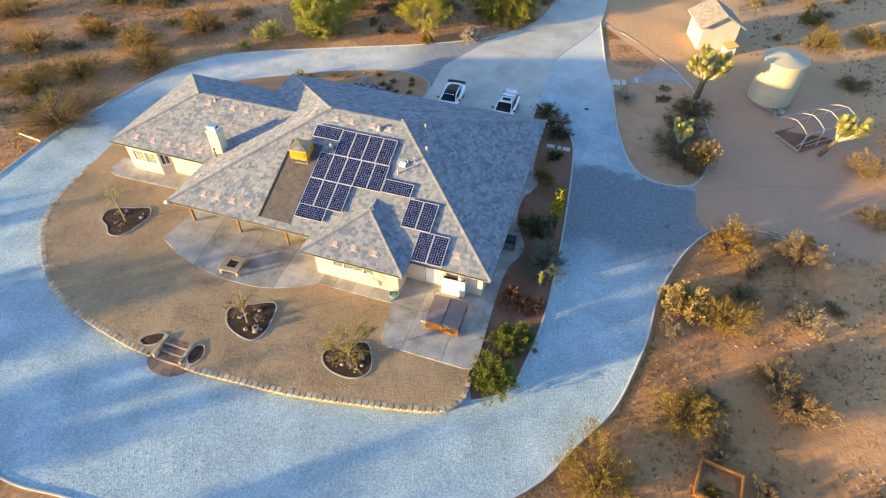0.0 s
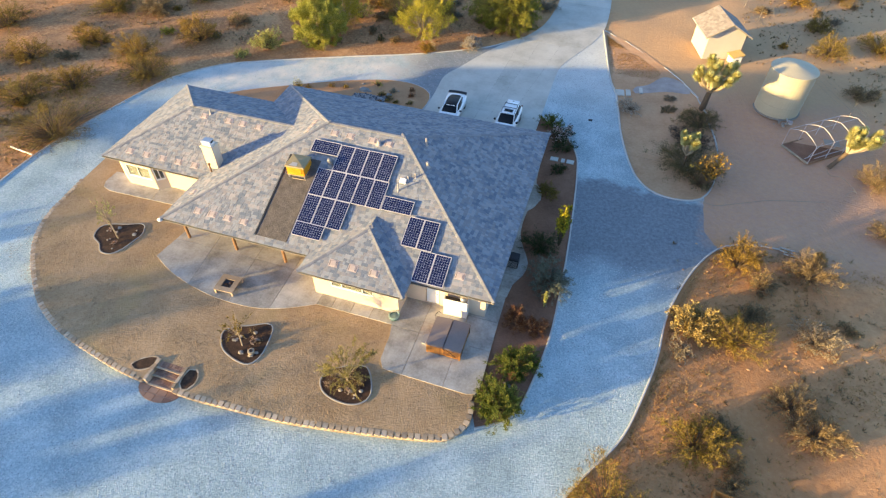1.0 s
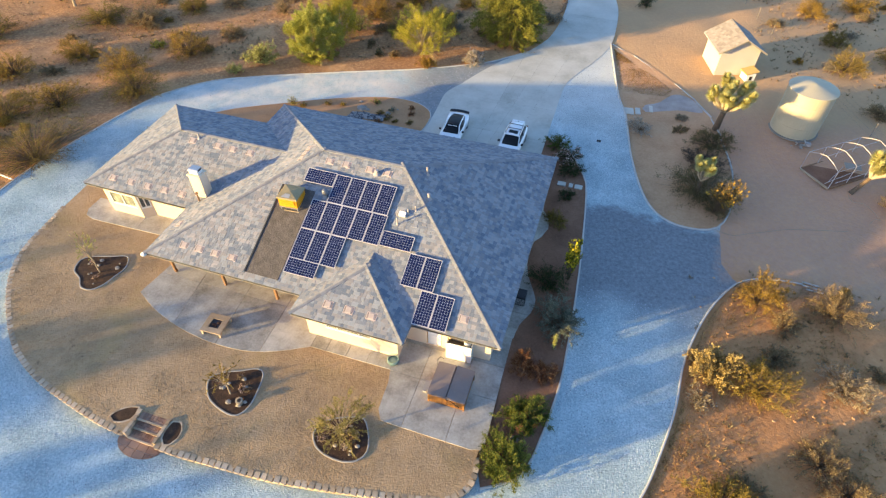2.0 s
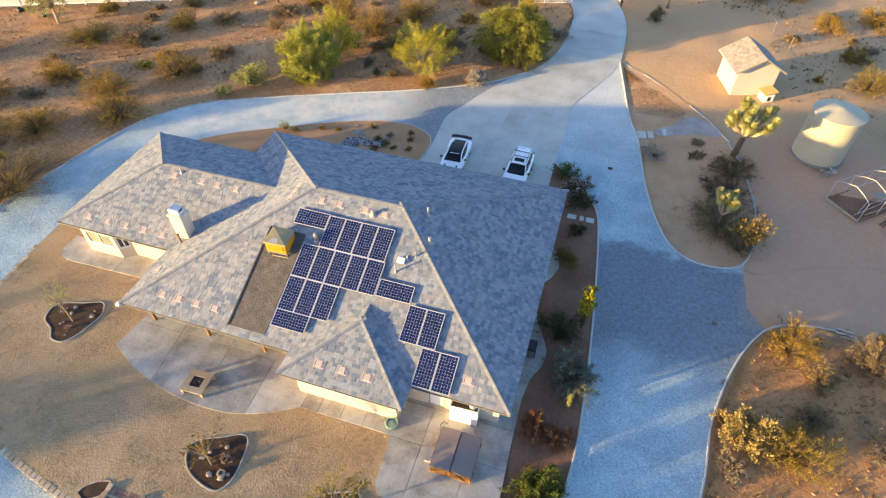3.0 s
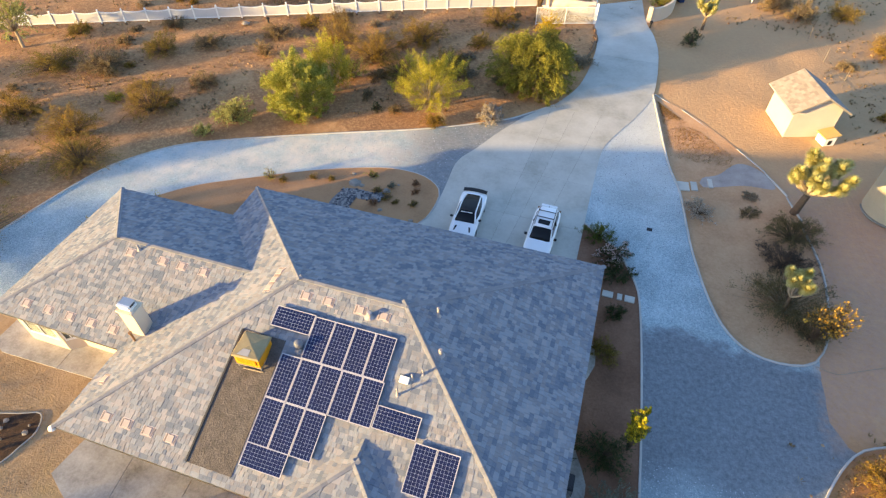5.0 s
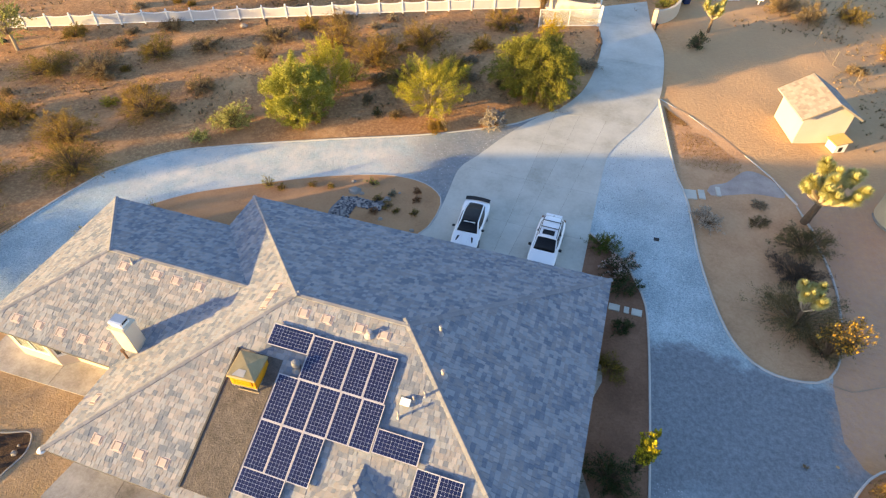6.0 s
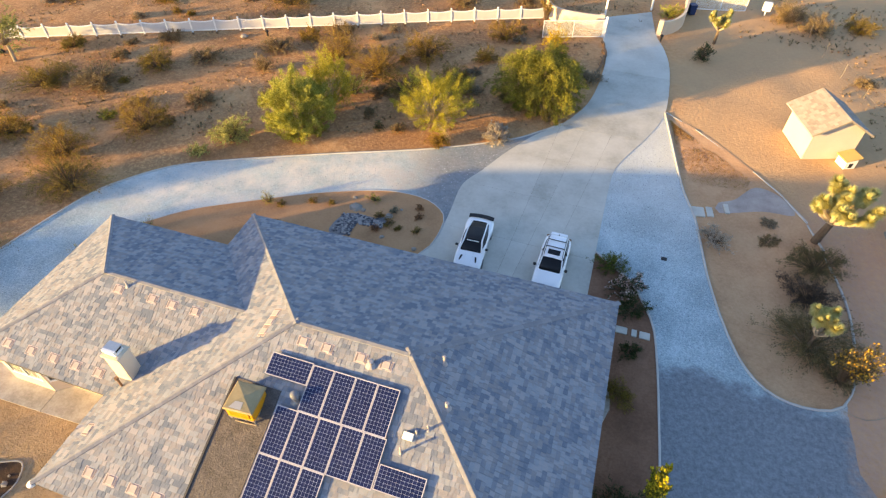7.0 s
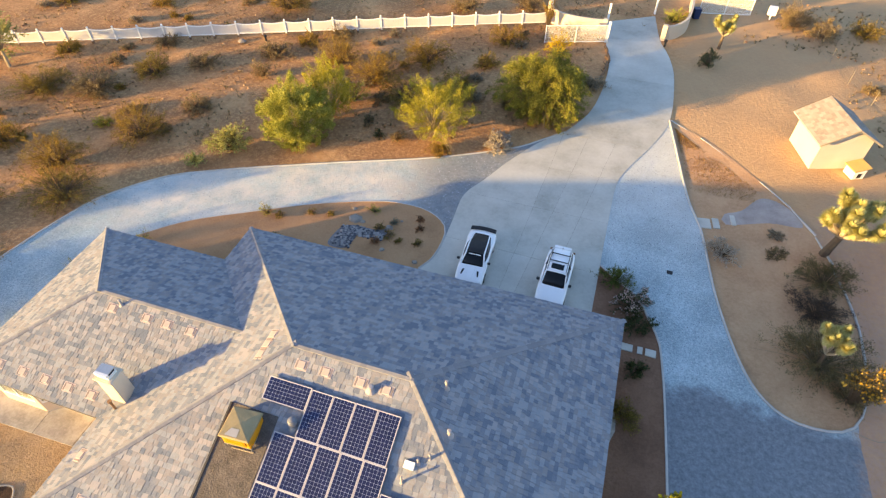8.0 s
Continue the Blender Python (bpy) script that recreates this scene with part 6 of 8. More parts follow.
def hot_tub():
    t = thing("hot_tub", "square cedar-sided hot tub with brown folding cover", "hot tub", pose(-4.98, 20.85, -0.155))
    part("shell", Geo().box(-0.98, 0.98, -0.98, 0.98, 0.03, 0.8), CEDAR, t)
    board = Geo().box(0, 0.135, -0.02, 0.02, 0.06, 0.78).mesh("board")
    board.materials.append(CEDAR)
    for k in range(4):
        for i in range(14):
            ob = part("board", board, CEDAR, t)
            ob.matrix_basis = pose(0, 0, 0, 0, 0, 90 * k) @ pose(-0.98 + 0.14 * i, -1.0, 0)
    for sx in (-1, 1):
        for sy in (-1, 1):
            part("corner_post", Geo().box(sx * 1.0 - 0.05, sx * 1.0 + 0.05, sy * 1.0 - 0.05, sy * 1.0 + 0.05, 0.02, 0.8), CEDAR, t, bevel=0.01)
    for x0, x1, tip in ((-1.08, -0.015, 0), (0.015, 1.08, 0)):
        hi = 1.0
        lo_a, lo_b = (0.9, hi) if x0 < -1 else (hi, 0.9)
        half = Geo().add([(x0, -1.08, 0.8), (x1, -1.08, 0.8), (x1, 1.08, 0.8), (x0, 1.08, 0.8), (x0, -1.08, lo_a), (x1, -1.08, lo_b), (x1, 1.08, lo_b), (x0, 1.08, lo_a)], [(3, 2, 1, 0), (4, 5, 6, 7), (0, 1, 5, 4), (1, 2, 6, 5), (2, 3, 7, 6), (3, 0, 4, 7)])
        part("cover_half", half, VINYL, t, "brown vinyl cover half", bevel=0.03)
    for y in (-0.8, 0.8):
        part("strap", Geo().box(1.08, 1.1, y - 0.03, y + 0.03, 0.45, 0.9), BLACK, t)
    for x0, z0, x1, z1 in ((0.1, 0.8, 0.75, 0.25), (0.7, 0.8, 0.2, 0.3), (-0.1, 0.82, 0.1, 0.62)):
        part("strap", Geo().tube([(x0, -1.035, z0), (x1, -1.035, z1)], 0.016, 5), BLACK, t)
    part("cover_lifter", Geo().tube([(-1.1, 0.9, 0.5), (-1.15, 1.05, 1.05), (-1.0, 1.2, 1.2), (-0.8, 1.15, 1.15)], 0.02, 6), BLACK, t)
    s = thing("tub_steps", "pale plastic steps beside the hot tub", "steps", pose(-6.28, 20.6, -0.155))
    for x0, x1, z in ((-0.22, 0.0, 0.18), (0.02, 0.22, 0.36)):
        part("tread", Geo().box(x0, x1, -0.35, 0.35, z - 0.04, z), GREYPLASTIC, s, bevel=0.012)
        for y in (-0.34, 0.3):
            part("riser", Geo().box(x0 + 0.02, x1, y, y + 0.04, 0.0, z - 0.04), GREYPLASTIC, s)


def white_cabinet():
    t = thing("storage_cabinet", "tall white open-topped outdoor screen against the house", "cabinet", pose(-5.2, 23.25, -0.155, 0, 0, 2))
    part("front_panel", Geo().box(-0.75, 0.75, -0.42, -0.38, 0.05, 1.55), WHITE, t, bevel=0.006)
    for x in (-0.75, 0.71):
        part("side_panel", Geo().box(x, x + 0.04, -0.38, 0.1, 0.05, 1.5), WHITE, t)
    part("shelf", Geo().box(-0.7, 0.7, -0.38, 0.1, 1.2, 1.24), DARKMETAL, t)
    part("barrel", Geo().lathe(0.45, -0.1, [(0.2, 1.24), (0.22, 1.45), (0.22, 1.62), (0.16, 1.7)], 14), METAL, t, smooth=True)


def ac_unit():
    t = thing("condenser_unit", "dark grey air-conditioning condenser on the side walk", "air conditioner", pose(-2.75, 28.4, -0.15))
    part("body", Geo().box(-0.4, 0.4, -0.4, 0.4, 0.0, 0.75), DARKMETAL, t, bevel=0.03)
    part("fan_guard", Geo().lathe(0, 0, [(0.34, 0.75), (0.34, 0.78), (0.08, 0.79)], 16), DARKMETAL, t)
    for k in range(5):
        part("louvre", Geo().box(-0.36, 0.36, -0.415, -0.4, 0.1 + 0.12 * k, 0.15 + 0.12 * k), METAL, t)


fire_pit()
hot_tub()
white_cabinet()
ac_unit()
# a coiled garden hose; the bowl and fill are added below its loops
pot = thing("plant_pot", "round teal coil of garden hose at the patio corner", "plant pot", pose(-8.75, 21.55, -0.155))
part("bowl", Geo().lathe(0, 0, [(0.24, 0), (0.31, 0.1), (0.32, 0.2), (0.3, 0.2), (0.28, 0.16)], 20), TEAL, pot, smooth=True)
part("pot_soil", Geo().lathe(0, 0, [(0.275, 0.17), (0.26, 0.185)], 16), HOSE, pot)
part("hose_coil", Geo().tube([((0.30 + 0.035 * math.sin(q * 0.37)) * math.cos(q), (0.30 + 0.035 * math.sin(q * 0.37)) * math.sin(q), 0.225 + 0.002 * i) for i, q in enumerate(np.linspace(0, 25, 80))], 0.022, 6), HOSE, pot)


# ---- cars ----
def loft(sections, cap=True):
    """Joins outlines of equal length given as lists of (x, y, z)."""
    g, n = Geo(), len(sections[0])
    for s in sections:
        g.v += [tuple(p) for p in s]
    g.f = [(i * n + k, i * n + (k + 1) % n, (i + 1) * n + (k + 1) % n, (i + 1) * n + k) for i in range(len(sections) - 1) for k in range(n)]
    if cap:
        g.f += [tuple(reversed(range(n))), tuple(range((len(sections) - 1) * n, len(sections) * n))]
    return g


def body_ring(y, w, lo, hi, crown=0.03):
    half = [(0.0, hi + crown), (w * 0.55, hi + crown * 0.7), (w * 0.86, hi), (w * 0.97, hi - 0.07), (w, hi - 0.25 if hi - lo > 0.4 else (hi + lo) / 2), (w * 0.985, lo + 0.12), (w * 0.9, lo)]
    return [(x, y, z) for x, z in half] + [(-x, y, z) for x, z in reversed(half[1:])]


def cabin_ring(y, w_top, w_low, z_low, z_top):
    half = [(0.0, z_top + 0.02), (w_top * 0.8, z_top), (w_top, z_top - 0.05), (w_low, z_low)]
    return [(x, y, z) for x, z in half] + [(-x, y, z) for x, z in reversed(half[1:])]


def wheels(t, half, front, rear, r):
    for x in (-half, half):
        for y in (front, rear):
            s = 1 if x > 0 else -1
            ty = part("tyre", Geo().tube([(x - s * 0.2, y, r), (x - s * 0.17, y, r), (x - s * 0.03, y, r), (x, y, r)], [r * 0.93, r, r, r * 0.93], 22), TYRE, part("wheel", Geo().tube([(x - s * 0.1, y, r), (x + s * 0.012, y, r)], [r * 0.3, r * 0.24], 12), RIM, t))
            part("rim", Geo().tube([(x - s * 0.05, y, r), (x + s * 0.006, y, r)], [r * 0.66, r * 0.62], 18), RIM, ty.parent)


def coupe():
    t = thing("car", "white sports coupe with black roof and black rear wing", "car", pose(-12.2, 44.62, ground_z(-12.2, 44.6) + 0.044, 0, 0, 2), "parked cars")
    t.scale = (0.97, 0.99, 0.97)
    rings = [(-2.38, 0.62, 0.36, 0.58), (-2.3, 0.8, 0.25, 0.66), (-2.1, 0.9, 0.2, 0.74), (-1.6, 0.95, 0.18, 0.83), (-0.95, 0.95, 0.18, 0.92), (0.0, 0.92, 0.18, 0.93), (0.8, 0.93, 0.18, 0.96), (1.4, 0.99, 0.2, 1.0), (1.9, 0.96, 0.22, 1.02), (2.24, 0.85, 0.3, 0.97), (2.36, 0.7, 0.38, 0.86)]
    part("body", loft([body_ring(*q) for q in rings]), CARPAINT, t, smooth=True)
    part("glasshouse", loft([cabin_ring(-1.05, 0.70, 0.78, 0.88, 0.945), cabin_ring(-0.3, 0.6, 0.82, 0.9, 1.28), cabin_ring(0.15, 0.6, 0.83, 0.92, 1.34), cabin_ring(0.8, 0.59, 0.81, 0.95, 1.31), cabin_ring(1.75, 0.52, 0.66, 0.98, 1.07)]), CARGLASS, t, "tinted glass and black roof", smooth=True)
    part("roof_panel", loft([cabin_ring(-0.25, 0.54, 0.55, 1.28, 1.31), cabin_ring(0.15, 0.54, 0.55, 1.33, 1.365), cabin_ring(0.8, 0.53, 0.54, 1.31, 1.345), cabin_ring(1.5, 0.48, 0.49, 1.12, 1.17)]), BLACK, t, smooth=True)
    for s in (-1, 1):
        part("pillar", Geo().tube([(s * 0.76, -1.05, 0.93), (s * 0.61, -0.3, 1.265), (s * 0.61, 0.2, 1.315), (s * 0.6, 0.8, 1.29), (s * 0.54, 1.7, 1.08)], 0.05, 6), CARPAINT, t)
        part("hood_vent", Geo().add([(s * 0.50, -1.84, 0.818), (s * 0.60, -1.84, 0.812), (s * 0.54, -1.45, 0.888), (s * 0.40, -1.42, 0.892), (s * 0.50, -1.84, 0.72), (s * 0.60, -1.84, 0.72), (s * 0.54, -1.45, 0.78), (s * 0.40, -1.42, 0.78)], [(0, 1, 2, 3), (0, 4, 5, 1), (1, 5, 6, 2), (2, 6, 7, 3), (3, 7, 4, 0)]), BLACK, t)
        part("hood_crease", Geo().tube([(s * 0.3, -1.05, 0.945), (s * 0.22, -1.6, 0.862), (s * 0.16, -2.1, 0.76)], 0.014, 5), CARPAINT, t)
        part("headlight", Geo().box(s * 0.66 - 0.16, s * 0.66 + 0.16, -2.28, -2.08, 0.6, 0.7), METAL, t, bevel=0.02)
        part("mirror", Geo().box(s * 1.02 - 0.1, s * 1.02 + 0.1, -0.78, -0.62, 0.93, 1.06), BLACK, t, bevel=0.03)
        part("tail_light", Geo().box(s * 0.6 - 0.18, s * 0.6 + 0.18, 2.3, 2.37, 0.78, 0.9), RUST, t)
        part("wing_strut", Geo().box(s * 0.5 - 0.03, s * 0.5 + 0.03, 2.12, 2.3, 0.98, 1.09), BLACK, t)
    wing = loft([[(x, 2.12 - 0.12 * (x / 0.9) ** 2, 1.1), (x, 2.12 - 0.12 * (x / 0.9) ** 2, 1.06), (x, 2.4 - 0.12 * (x / 0.9) ** 2, 1.1), (x, 2.4 - 0.12 * (x / 0.9) ** 2, 1.15)] for x in np.linspace(-0.88, 0.88, 9)])
    part("rear_wing", wing, BLACK, t, "black rear wing")
    for k, (x0, x1) in enumerate(((-0.4, -0.31), (-0.28, -0.12), (-0.08, 0.0), (0.06, 0.16), (0.19, 0.29), (0.31, 0.41))):
        part("banner_bar", Geo().add([(x0, -0.42, 1.262), (x1, -0.42, 1.262), (x1, -0.36, 1.29), (x0, -0.36, 1.29)], [(0, 1, 2, 3)]), WHITE, t)
    part("grille", Geo().box(-0.5, 0.5, -2.4, -2.34, 0.42, 0.56), BLACK, t)
    wheels(t, 0.95, -1.42, 1.38, 0.35)


def suv():
    t = thing("car", "white crossover with roof rails, crossbars and dark sunroof", "car", pose(-6.98, 44.3, ground_z(-7, 44.3) + 0.044, 0, 0, -1.5), "parked cars")
    t.scale = (0.96, 1.0, 0.96)
    rings = [(-2.35, 0.62, 0.42, 0.72), (-2.25, 0.82, 0.3, 0.84), (-1.95, 0.91, 0.24, 0.94), (-1.4, 0.94, 0.22, 1.0), (-0.8, 0.94, 0.22, 1.04), (0.2, 0.94, 0.22, 1.05), (1.2, 0.94, 0.22, 1.07), (1.9, 0.91, 0.26, 1.08), (2.2, 0.86, 0.32, 1.05), (2.32, 0.78, 0.42, 0.98)]
    part("body", loft([body_ring(*q) for q in rings]), CARPAINT, t, smooth=True)
    part("glasshouse", loft([cabin_ring(-0.95, 0.7, 0.8, 1.0, 1.05), cabin_ring(-0.2, 0.64, 0.82, 1.0, 1.56), cabin_ring(0.6, 0.63, 0.82, 1.03, 1.6), cabin_ring(1.6, 0.6, 0.8, 1.05, 1.56), cabin_ring(2.12, 0.6, 0.74, 1.05, 1.18)]), CARGLASS, t, "tinted windows", smooth=True)
    part("roof_panel", loft([cabin_ring(-0.22, 0.6, 0.66, 1.53, 1.575), cabin_ring(0.1, 0.63, 0.68, 1.55, 1.62), cabin_ring(0.8, 0.63, 0.67, 1.56, 1.63), cabin_ring(1.75, 0.6, 0.64, 1.5, 1.58), cabin_ring(2.0, 0.56, 0.6, 1.44, 1.5)]), CARPAINT, t, smooth=True)
    part("sunroof", Geo().box(-0.4, 0.4, 0.0, 0.45, 1.62, 1.652), CARGLASS, t, bevel=0.01)
    for s in (-1, 1):
        part("roof_rail", Geo().tube([(s * 0.6, -0.1, 1.57), (s * 0.6, 0.1, 1.67), (s * 0.58, 1.5, 1.66), (s * 0.56, 1.75, 1.57)], 0.022, 6), BLACK, t)
        part("pillar", Geo().tube([(s * 0.75, -0.92, 1.05), (s * 0.655, -0.22, 1.54)], 0.04, 6), CARPAINT, t)
        part("pillar", Geo().tube([(s * 0.82, 0.75, 1.05), (s * 0.655, 0.7, 1.55)], 0.035, 6), BLACK, t)
        part("mirror", Geo().box(s * 1.02 - 0.1, s * 1.02 + 0.1, -0.75, -0.58, 1.04, 1.2), BLACK, t, bevel=0.03)
        part("headlight", Geo().box(s * 0.68 - 0.15, s * 0.68 + 0.15, -2.25, -2.05, 0.76, 0.88), METAL, t, bevel=0.02)
        part("tail_light", Geo().box(s * 0.76 - 0.08, s * 0.76 + 0.08, 2.16, 2.3, 0.85, 1.05), RUST, t)
    for y in (0.62, 1.25):
        part("crossbar", Geo().box(-0.62, 0.62, y - 0.035, y + 0.035, 1.685, 1.715), BLACK, t, bevel=0.008)
    part("rear_spoiler", Geo().box(-0.56, 0.56, 1.95, 2.18, 1.46, 1.52), CARPAINT, t, bevel=0.02)
    part("antenna", Geo().box(-0.02, 0.02, 1.82, 1.95, 1.56, 1.62), BLACK, t)
    part("grille", Geo().box(-0.5, 0.5, -2.37, -2.31, 0.5, 0.7), BLACK, t)
    wheels(t, 0.94, -1.38, 1.36, 0.36)


coupe()
suv()
part_drain = thing("drain_cover", "small black drain cover set in the gravel", "drain cover", pose(-0.05, 47.75, ground_z(0, 47.75) + 0.03))
part("grate", Geo().box(-0.18, 0.18, -0.14, 0.14, -0.02, 0.03), BLACK, part_drain, bevel=0.008)


# ---- front fence and gates ----
def fence_panel(length):
    t = thing("fence_panel", "white vinyl fence panel with dipped top edge", "fence", group="white boundary fence")
    n = 10
    top = [1.38 + 0.14 * (2 * i / n - 1) ** 2 for i in range(n + 1)]
    for i in range(n):
        x0, x1 = length * i / n + 0.06, length * (i + 1) / n + 0.068
        g = Geo()
        g.add([(x0, -0.02, 0.5), (x1 - 0.011, -0.02, 0.5), (x1 - 0.011, -0.02, top[i + 1]), (x0, -0.02, top[i]), (x0, 0.02, 0.5), (x1 - 0.012, 0.02, 0.5), (x1 - 0.012, 0.02, top[i + 1]), (x0, 0.02, top[i])], [(0, 1, 2, 3), (7, 6, 5, 4), (0, 4, 5, 1), (3, 2, 6, 7), (0, 3, 7, 4), (1, 5, 6, 2)])
        part("slat", g, VINYLWHITE, t)
    part("rail", Geo().box(0.05, length - 0.02, -0.045, 0.045, 0.42, 0.53), WHITE, t)
    part("rail", loft([[(length * i / n + 0.03, y, top[i] - (0.1 if k in (0, 1) else 0)) for k, y in enumerate((-0.04, 0.04, 0.04, -0.04))] for i in range(n + 1)]), WHITE, t)
    part("post", Geo().box(-0.07, 0.07, -0.07, 0.07, 0.28, 1.66), WHITE, t)
    part("post_cap", Geo().box(-0.085, 0.085, -0.085, 0.085, 1.66, 1.74, taper=0.05), WHITE, t)
    part("post_footing", Geo().box(-0.09, 0.09, -0.09, 0.09, -0.3, 0.28), WOOD, t)
    return t


f0, f1 = Vector((-84.0, 50.3)), Vector((-14.3, 78.3))
fd = (f1 - f0).normalized()
flen = (f1 - f0).length / 31
fyaw = math.degrees(math.atan2(fd.y, fd.x))
first_fence = fence_panel(flen)
for i in range(31):
    p = f0 + fd * flen * i
    m = pose(p.x, p.y, ground_z(p.x, p.y) - 0.05, 0, 0, fyaw) @ Matrix.Diagonal((1.0, 1.0, 1.0, 1.0))
    if i:
        copy_thing(first_fence, m)
    else:
        first_fence.matrix_basis = m


def mesh_gate(x0, y0, x1, y1, h, label):
    d = Vector((x1 - x0, y1 - y0))
    length = d.length
    t = thing("gate", label, "gate", pose(x0, y0, ground_z(x0, y0), 0, 0, math.degrees(math.atan2(d.y, d.x))), "white gates")
    for z in (0.1, h):
        part("gate_rail", Geo().box(0, length, -0.03, 0.03, z - 0.04, z + 0.04), WHITE, t)
    for x in (0, length / 2, length):
        part("gate_stile", Geo().box(x - 0.04, x + 0.04, -0.04, 0.04, 0, h + 0.04), WHITE, t)
    bars = Geo()
    k = 0.12
    while k < length:
        bars.box(k - 0.011, k + 0.011, -0.011, 0.011, 0.1, h)
        k += 0.075
    tagged(part("gate_infill", bars, WHITE, t), kind="stuff")


mesh_gate(-13.6, 74.6, -7.9, 76.6, 1.75, "open white slatted sliding gate beside the driveway")
mesh_gate(0.9, 86.5, 6.1, 87.6, 1.7, "closed white slatted double gate")
for i, (x, y, h) in enumerate(((-7.75, 76.7, 2.0), (-8.2, 81.2, 1.9), (-3.6, 84.9, 1.9))):
    t = thing("gate_post", "white square gate post beside the driveway", "post", pose(x, y, ground_z(x, y)), "gate posts")
    part("shaft", Geo().box(-0.1, 0.1, -0.1, 0.1, 0, h), WHITE, t)
    part("cap", Geo().box(-0.13, 0.13, -0.13, 0.13, h, h + 0.1, taper=0.06), WHITE, t)


def curved_wall(points, h, label):
    t = thing("garden_wall", label, "garden wall")
    line = smooth_path(points, step=0.3)
    g = Geo()
    for i, (x, y) in enumerate(line):
        a, b = Vector(line[max(i - 1, 0)]), Vector(line[min(i + 1, len(line) - 1)])
        d = (b - a).normalized()
        s = Vector((-d.y, d.x)) * 0.12
        z = ground_z(x, y)
        g.v += [(x + s.x, y + s.y, z - 0.1), (x + s.x, y + s.y, z + h), (x - s.x, y - s.y, z + h), (x - s.x, y - s.y, z - 0.1)]
    n = len(line)
    g.f = [(i * 4 + k, (i + 1) * 4 + k, (i + 1) * 4 + (k + 1) % 4, i * 4 + (k + 1) % 4) for i in range(n - 1) for k in range(4)] + [(3, 2, 1, 0), tuple(range(n * 4 - 4, n * 4))]
    part("wall_face", g, STUCCO, t)
    for x, y in (line[0], line[-1]):
        part("pier", Geo().box(x - 0.22, x + 0.22, y - 0.22, y + 0.22, ground_z(x, y) - 0.1, ground_z(x, y) + h + 0.12), STUCCO, t, bevel=0.02)


curved_wall([(-2.5, 79.0), (-1.5, 79.6), (-0.5, 81.4), (-0.1, 84), (0.1, 88)], 1.4, "curved cream stucco entrance wall")
curved_wall([(-8.3, 78.4), (-10.0, 78.3), (-12.0, 78.5), (-13.6, 79.3), (-14.3, 81.0)], 1.45, "curved cream stucco entrance wall")
shrub(-1.6, 83.6, 1.1, 1.2, GREEN, "low green hedge behind the entrance wall", 400)
shrub(-13.9, 77.9, 0.8, 2.6, AMBER, "thin golden bush at the fence end", 401, spread=0.8)
bin_t = thing("wheelie_bin", "dark blue wheeled rubbish bin by the gate", "rubbish bin", pose(0.55, 85.2, ground_z(0.5, 85), 0, 0, 20))
part("bin_body", Geo().box(-0.3, 0.3, -0.35, 0.35, 0.05, 1.0, taper=-0.04), BLUE, bin_t, bevel=0.02)
part("bin_lid", Geo().box(-0.36, 0.36, -0.42, 0.4, 1.0, 1.08), BLUE, bin_t, bevel=0.03)
for s in (-1, 1):
    part("bin_wheel", Geo().tube([(s * 0.32, 0.32, 0.12), (s * 0.26, 0.32, 0.12)], 0.12, 12), BLACK, bin_t)
sign = thing("utility_box", "white utility box on a post by the gate", "utility box", pose(8.0, 87.0, ground_z(8, 87)))
part("box_body", Geo().box(-0.4, 0.4, -0.2, 0.2, 0.5, 1.4), WHITE, sign, bevel=0.02)
part("box_post", Geo().box(-0.06, 0.06, -0.06, 0.06, 0, 0.5), WHITE, sign)
for x, y in ((-40.4, 66.6), (-2.2, 77.6)):
    lt = thing("garden_lamp", "short black bollard lamp on bare sand", "lamp", pose(x, y, ground_z(x, y)), "bollard lamps")
    part("lamp_post", Geo().tube([(0, 0, 0), (0, 0, 0.5)], 0.1, 10), BLACK, lt)
    part("lamp_head", Geo().lathe(0, 0, [(0.17, 0.5), (0.17, 0.62), (0.08, 0.7)], 12), BLACK, lt)


# ---- water tank, shed, pipe frame ----
def water_tank():
    x, y = 15.75, 54.1
    z = ground_z(x, y)
    t = thing("water_tank", "large beige cylindrical water tank with shallow cone roof", "water tank", pose(x, y, z))
    h = 3.9
    part("shell", Geo().lathe(0, 0, [(1.87, 0.05), (1.87, h), (1.8, h)], 48), TANK, t, smooth=False)
    part("roof", Geo().lathe(0, 0, [(1.93, h - 0.03), (1.93, h + 0.03), (1.0, h + 0.24), (0.12, h + 0.42)], 48), TANK, t)
    for k in range(1, 4):
        part("seam", Geo().lathe(0, 0, [(1.865, k * h / 4), (1.885, k * h / 4 + 0.02), (1.865, k * h / 4 + 0.04)], 48), TANK, t)
    part("base_ring", Geo().lathe(0, 0, [(2.0, -0.06), (2.0, 0.04), (1.9, 0.05)], 40), JOINT, t)
    part("outlet_box", Geo().box(0.75, 1.15, -2.45, -2.1, -0.05, 0.22), PIPE, t, bevel=0.02)
    rubble = random.Random(12)
    for k in range(14):
        part("rubble", Geo().stone(rubble.uniform(-0.4, 1.6), rubble.uniform(-2.9, -2.1), 0.0, rubble.uniform(0.08, 0.2), rubble), ROCK, t)
    part("outlet_pipe", Geo().tube([(0.7, -1.8, 0.2), (0.7, -2.3, 0.2), (0.7, -2.3, 0.0)], 0.05, 8), METAL, t)


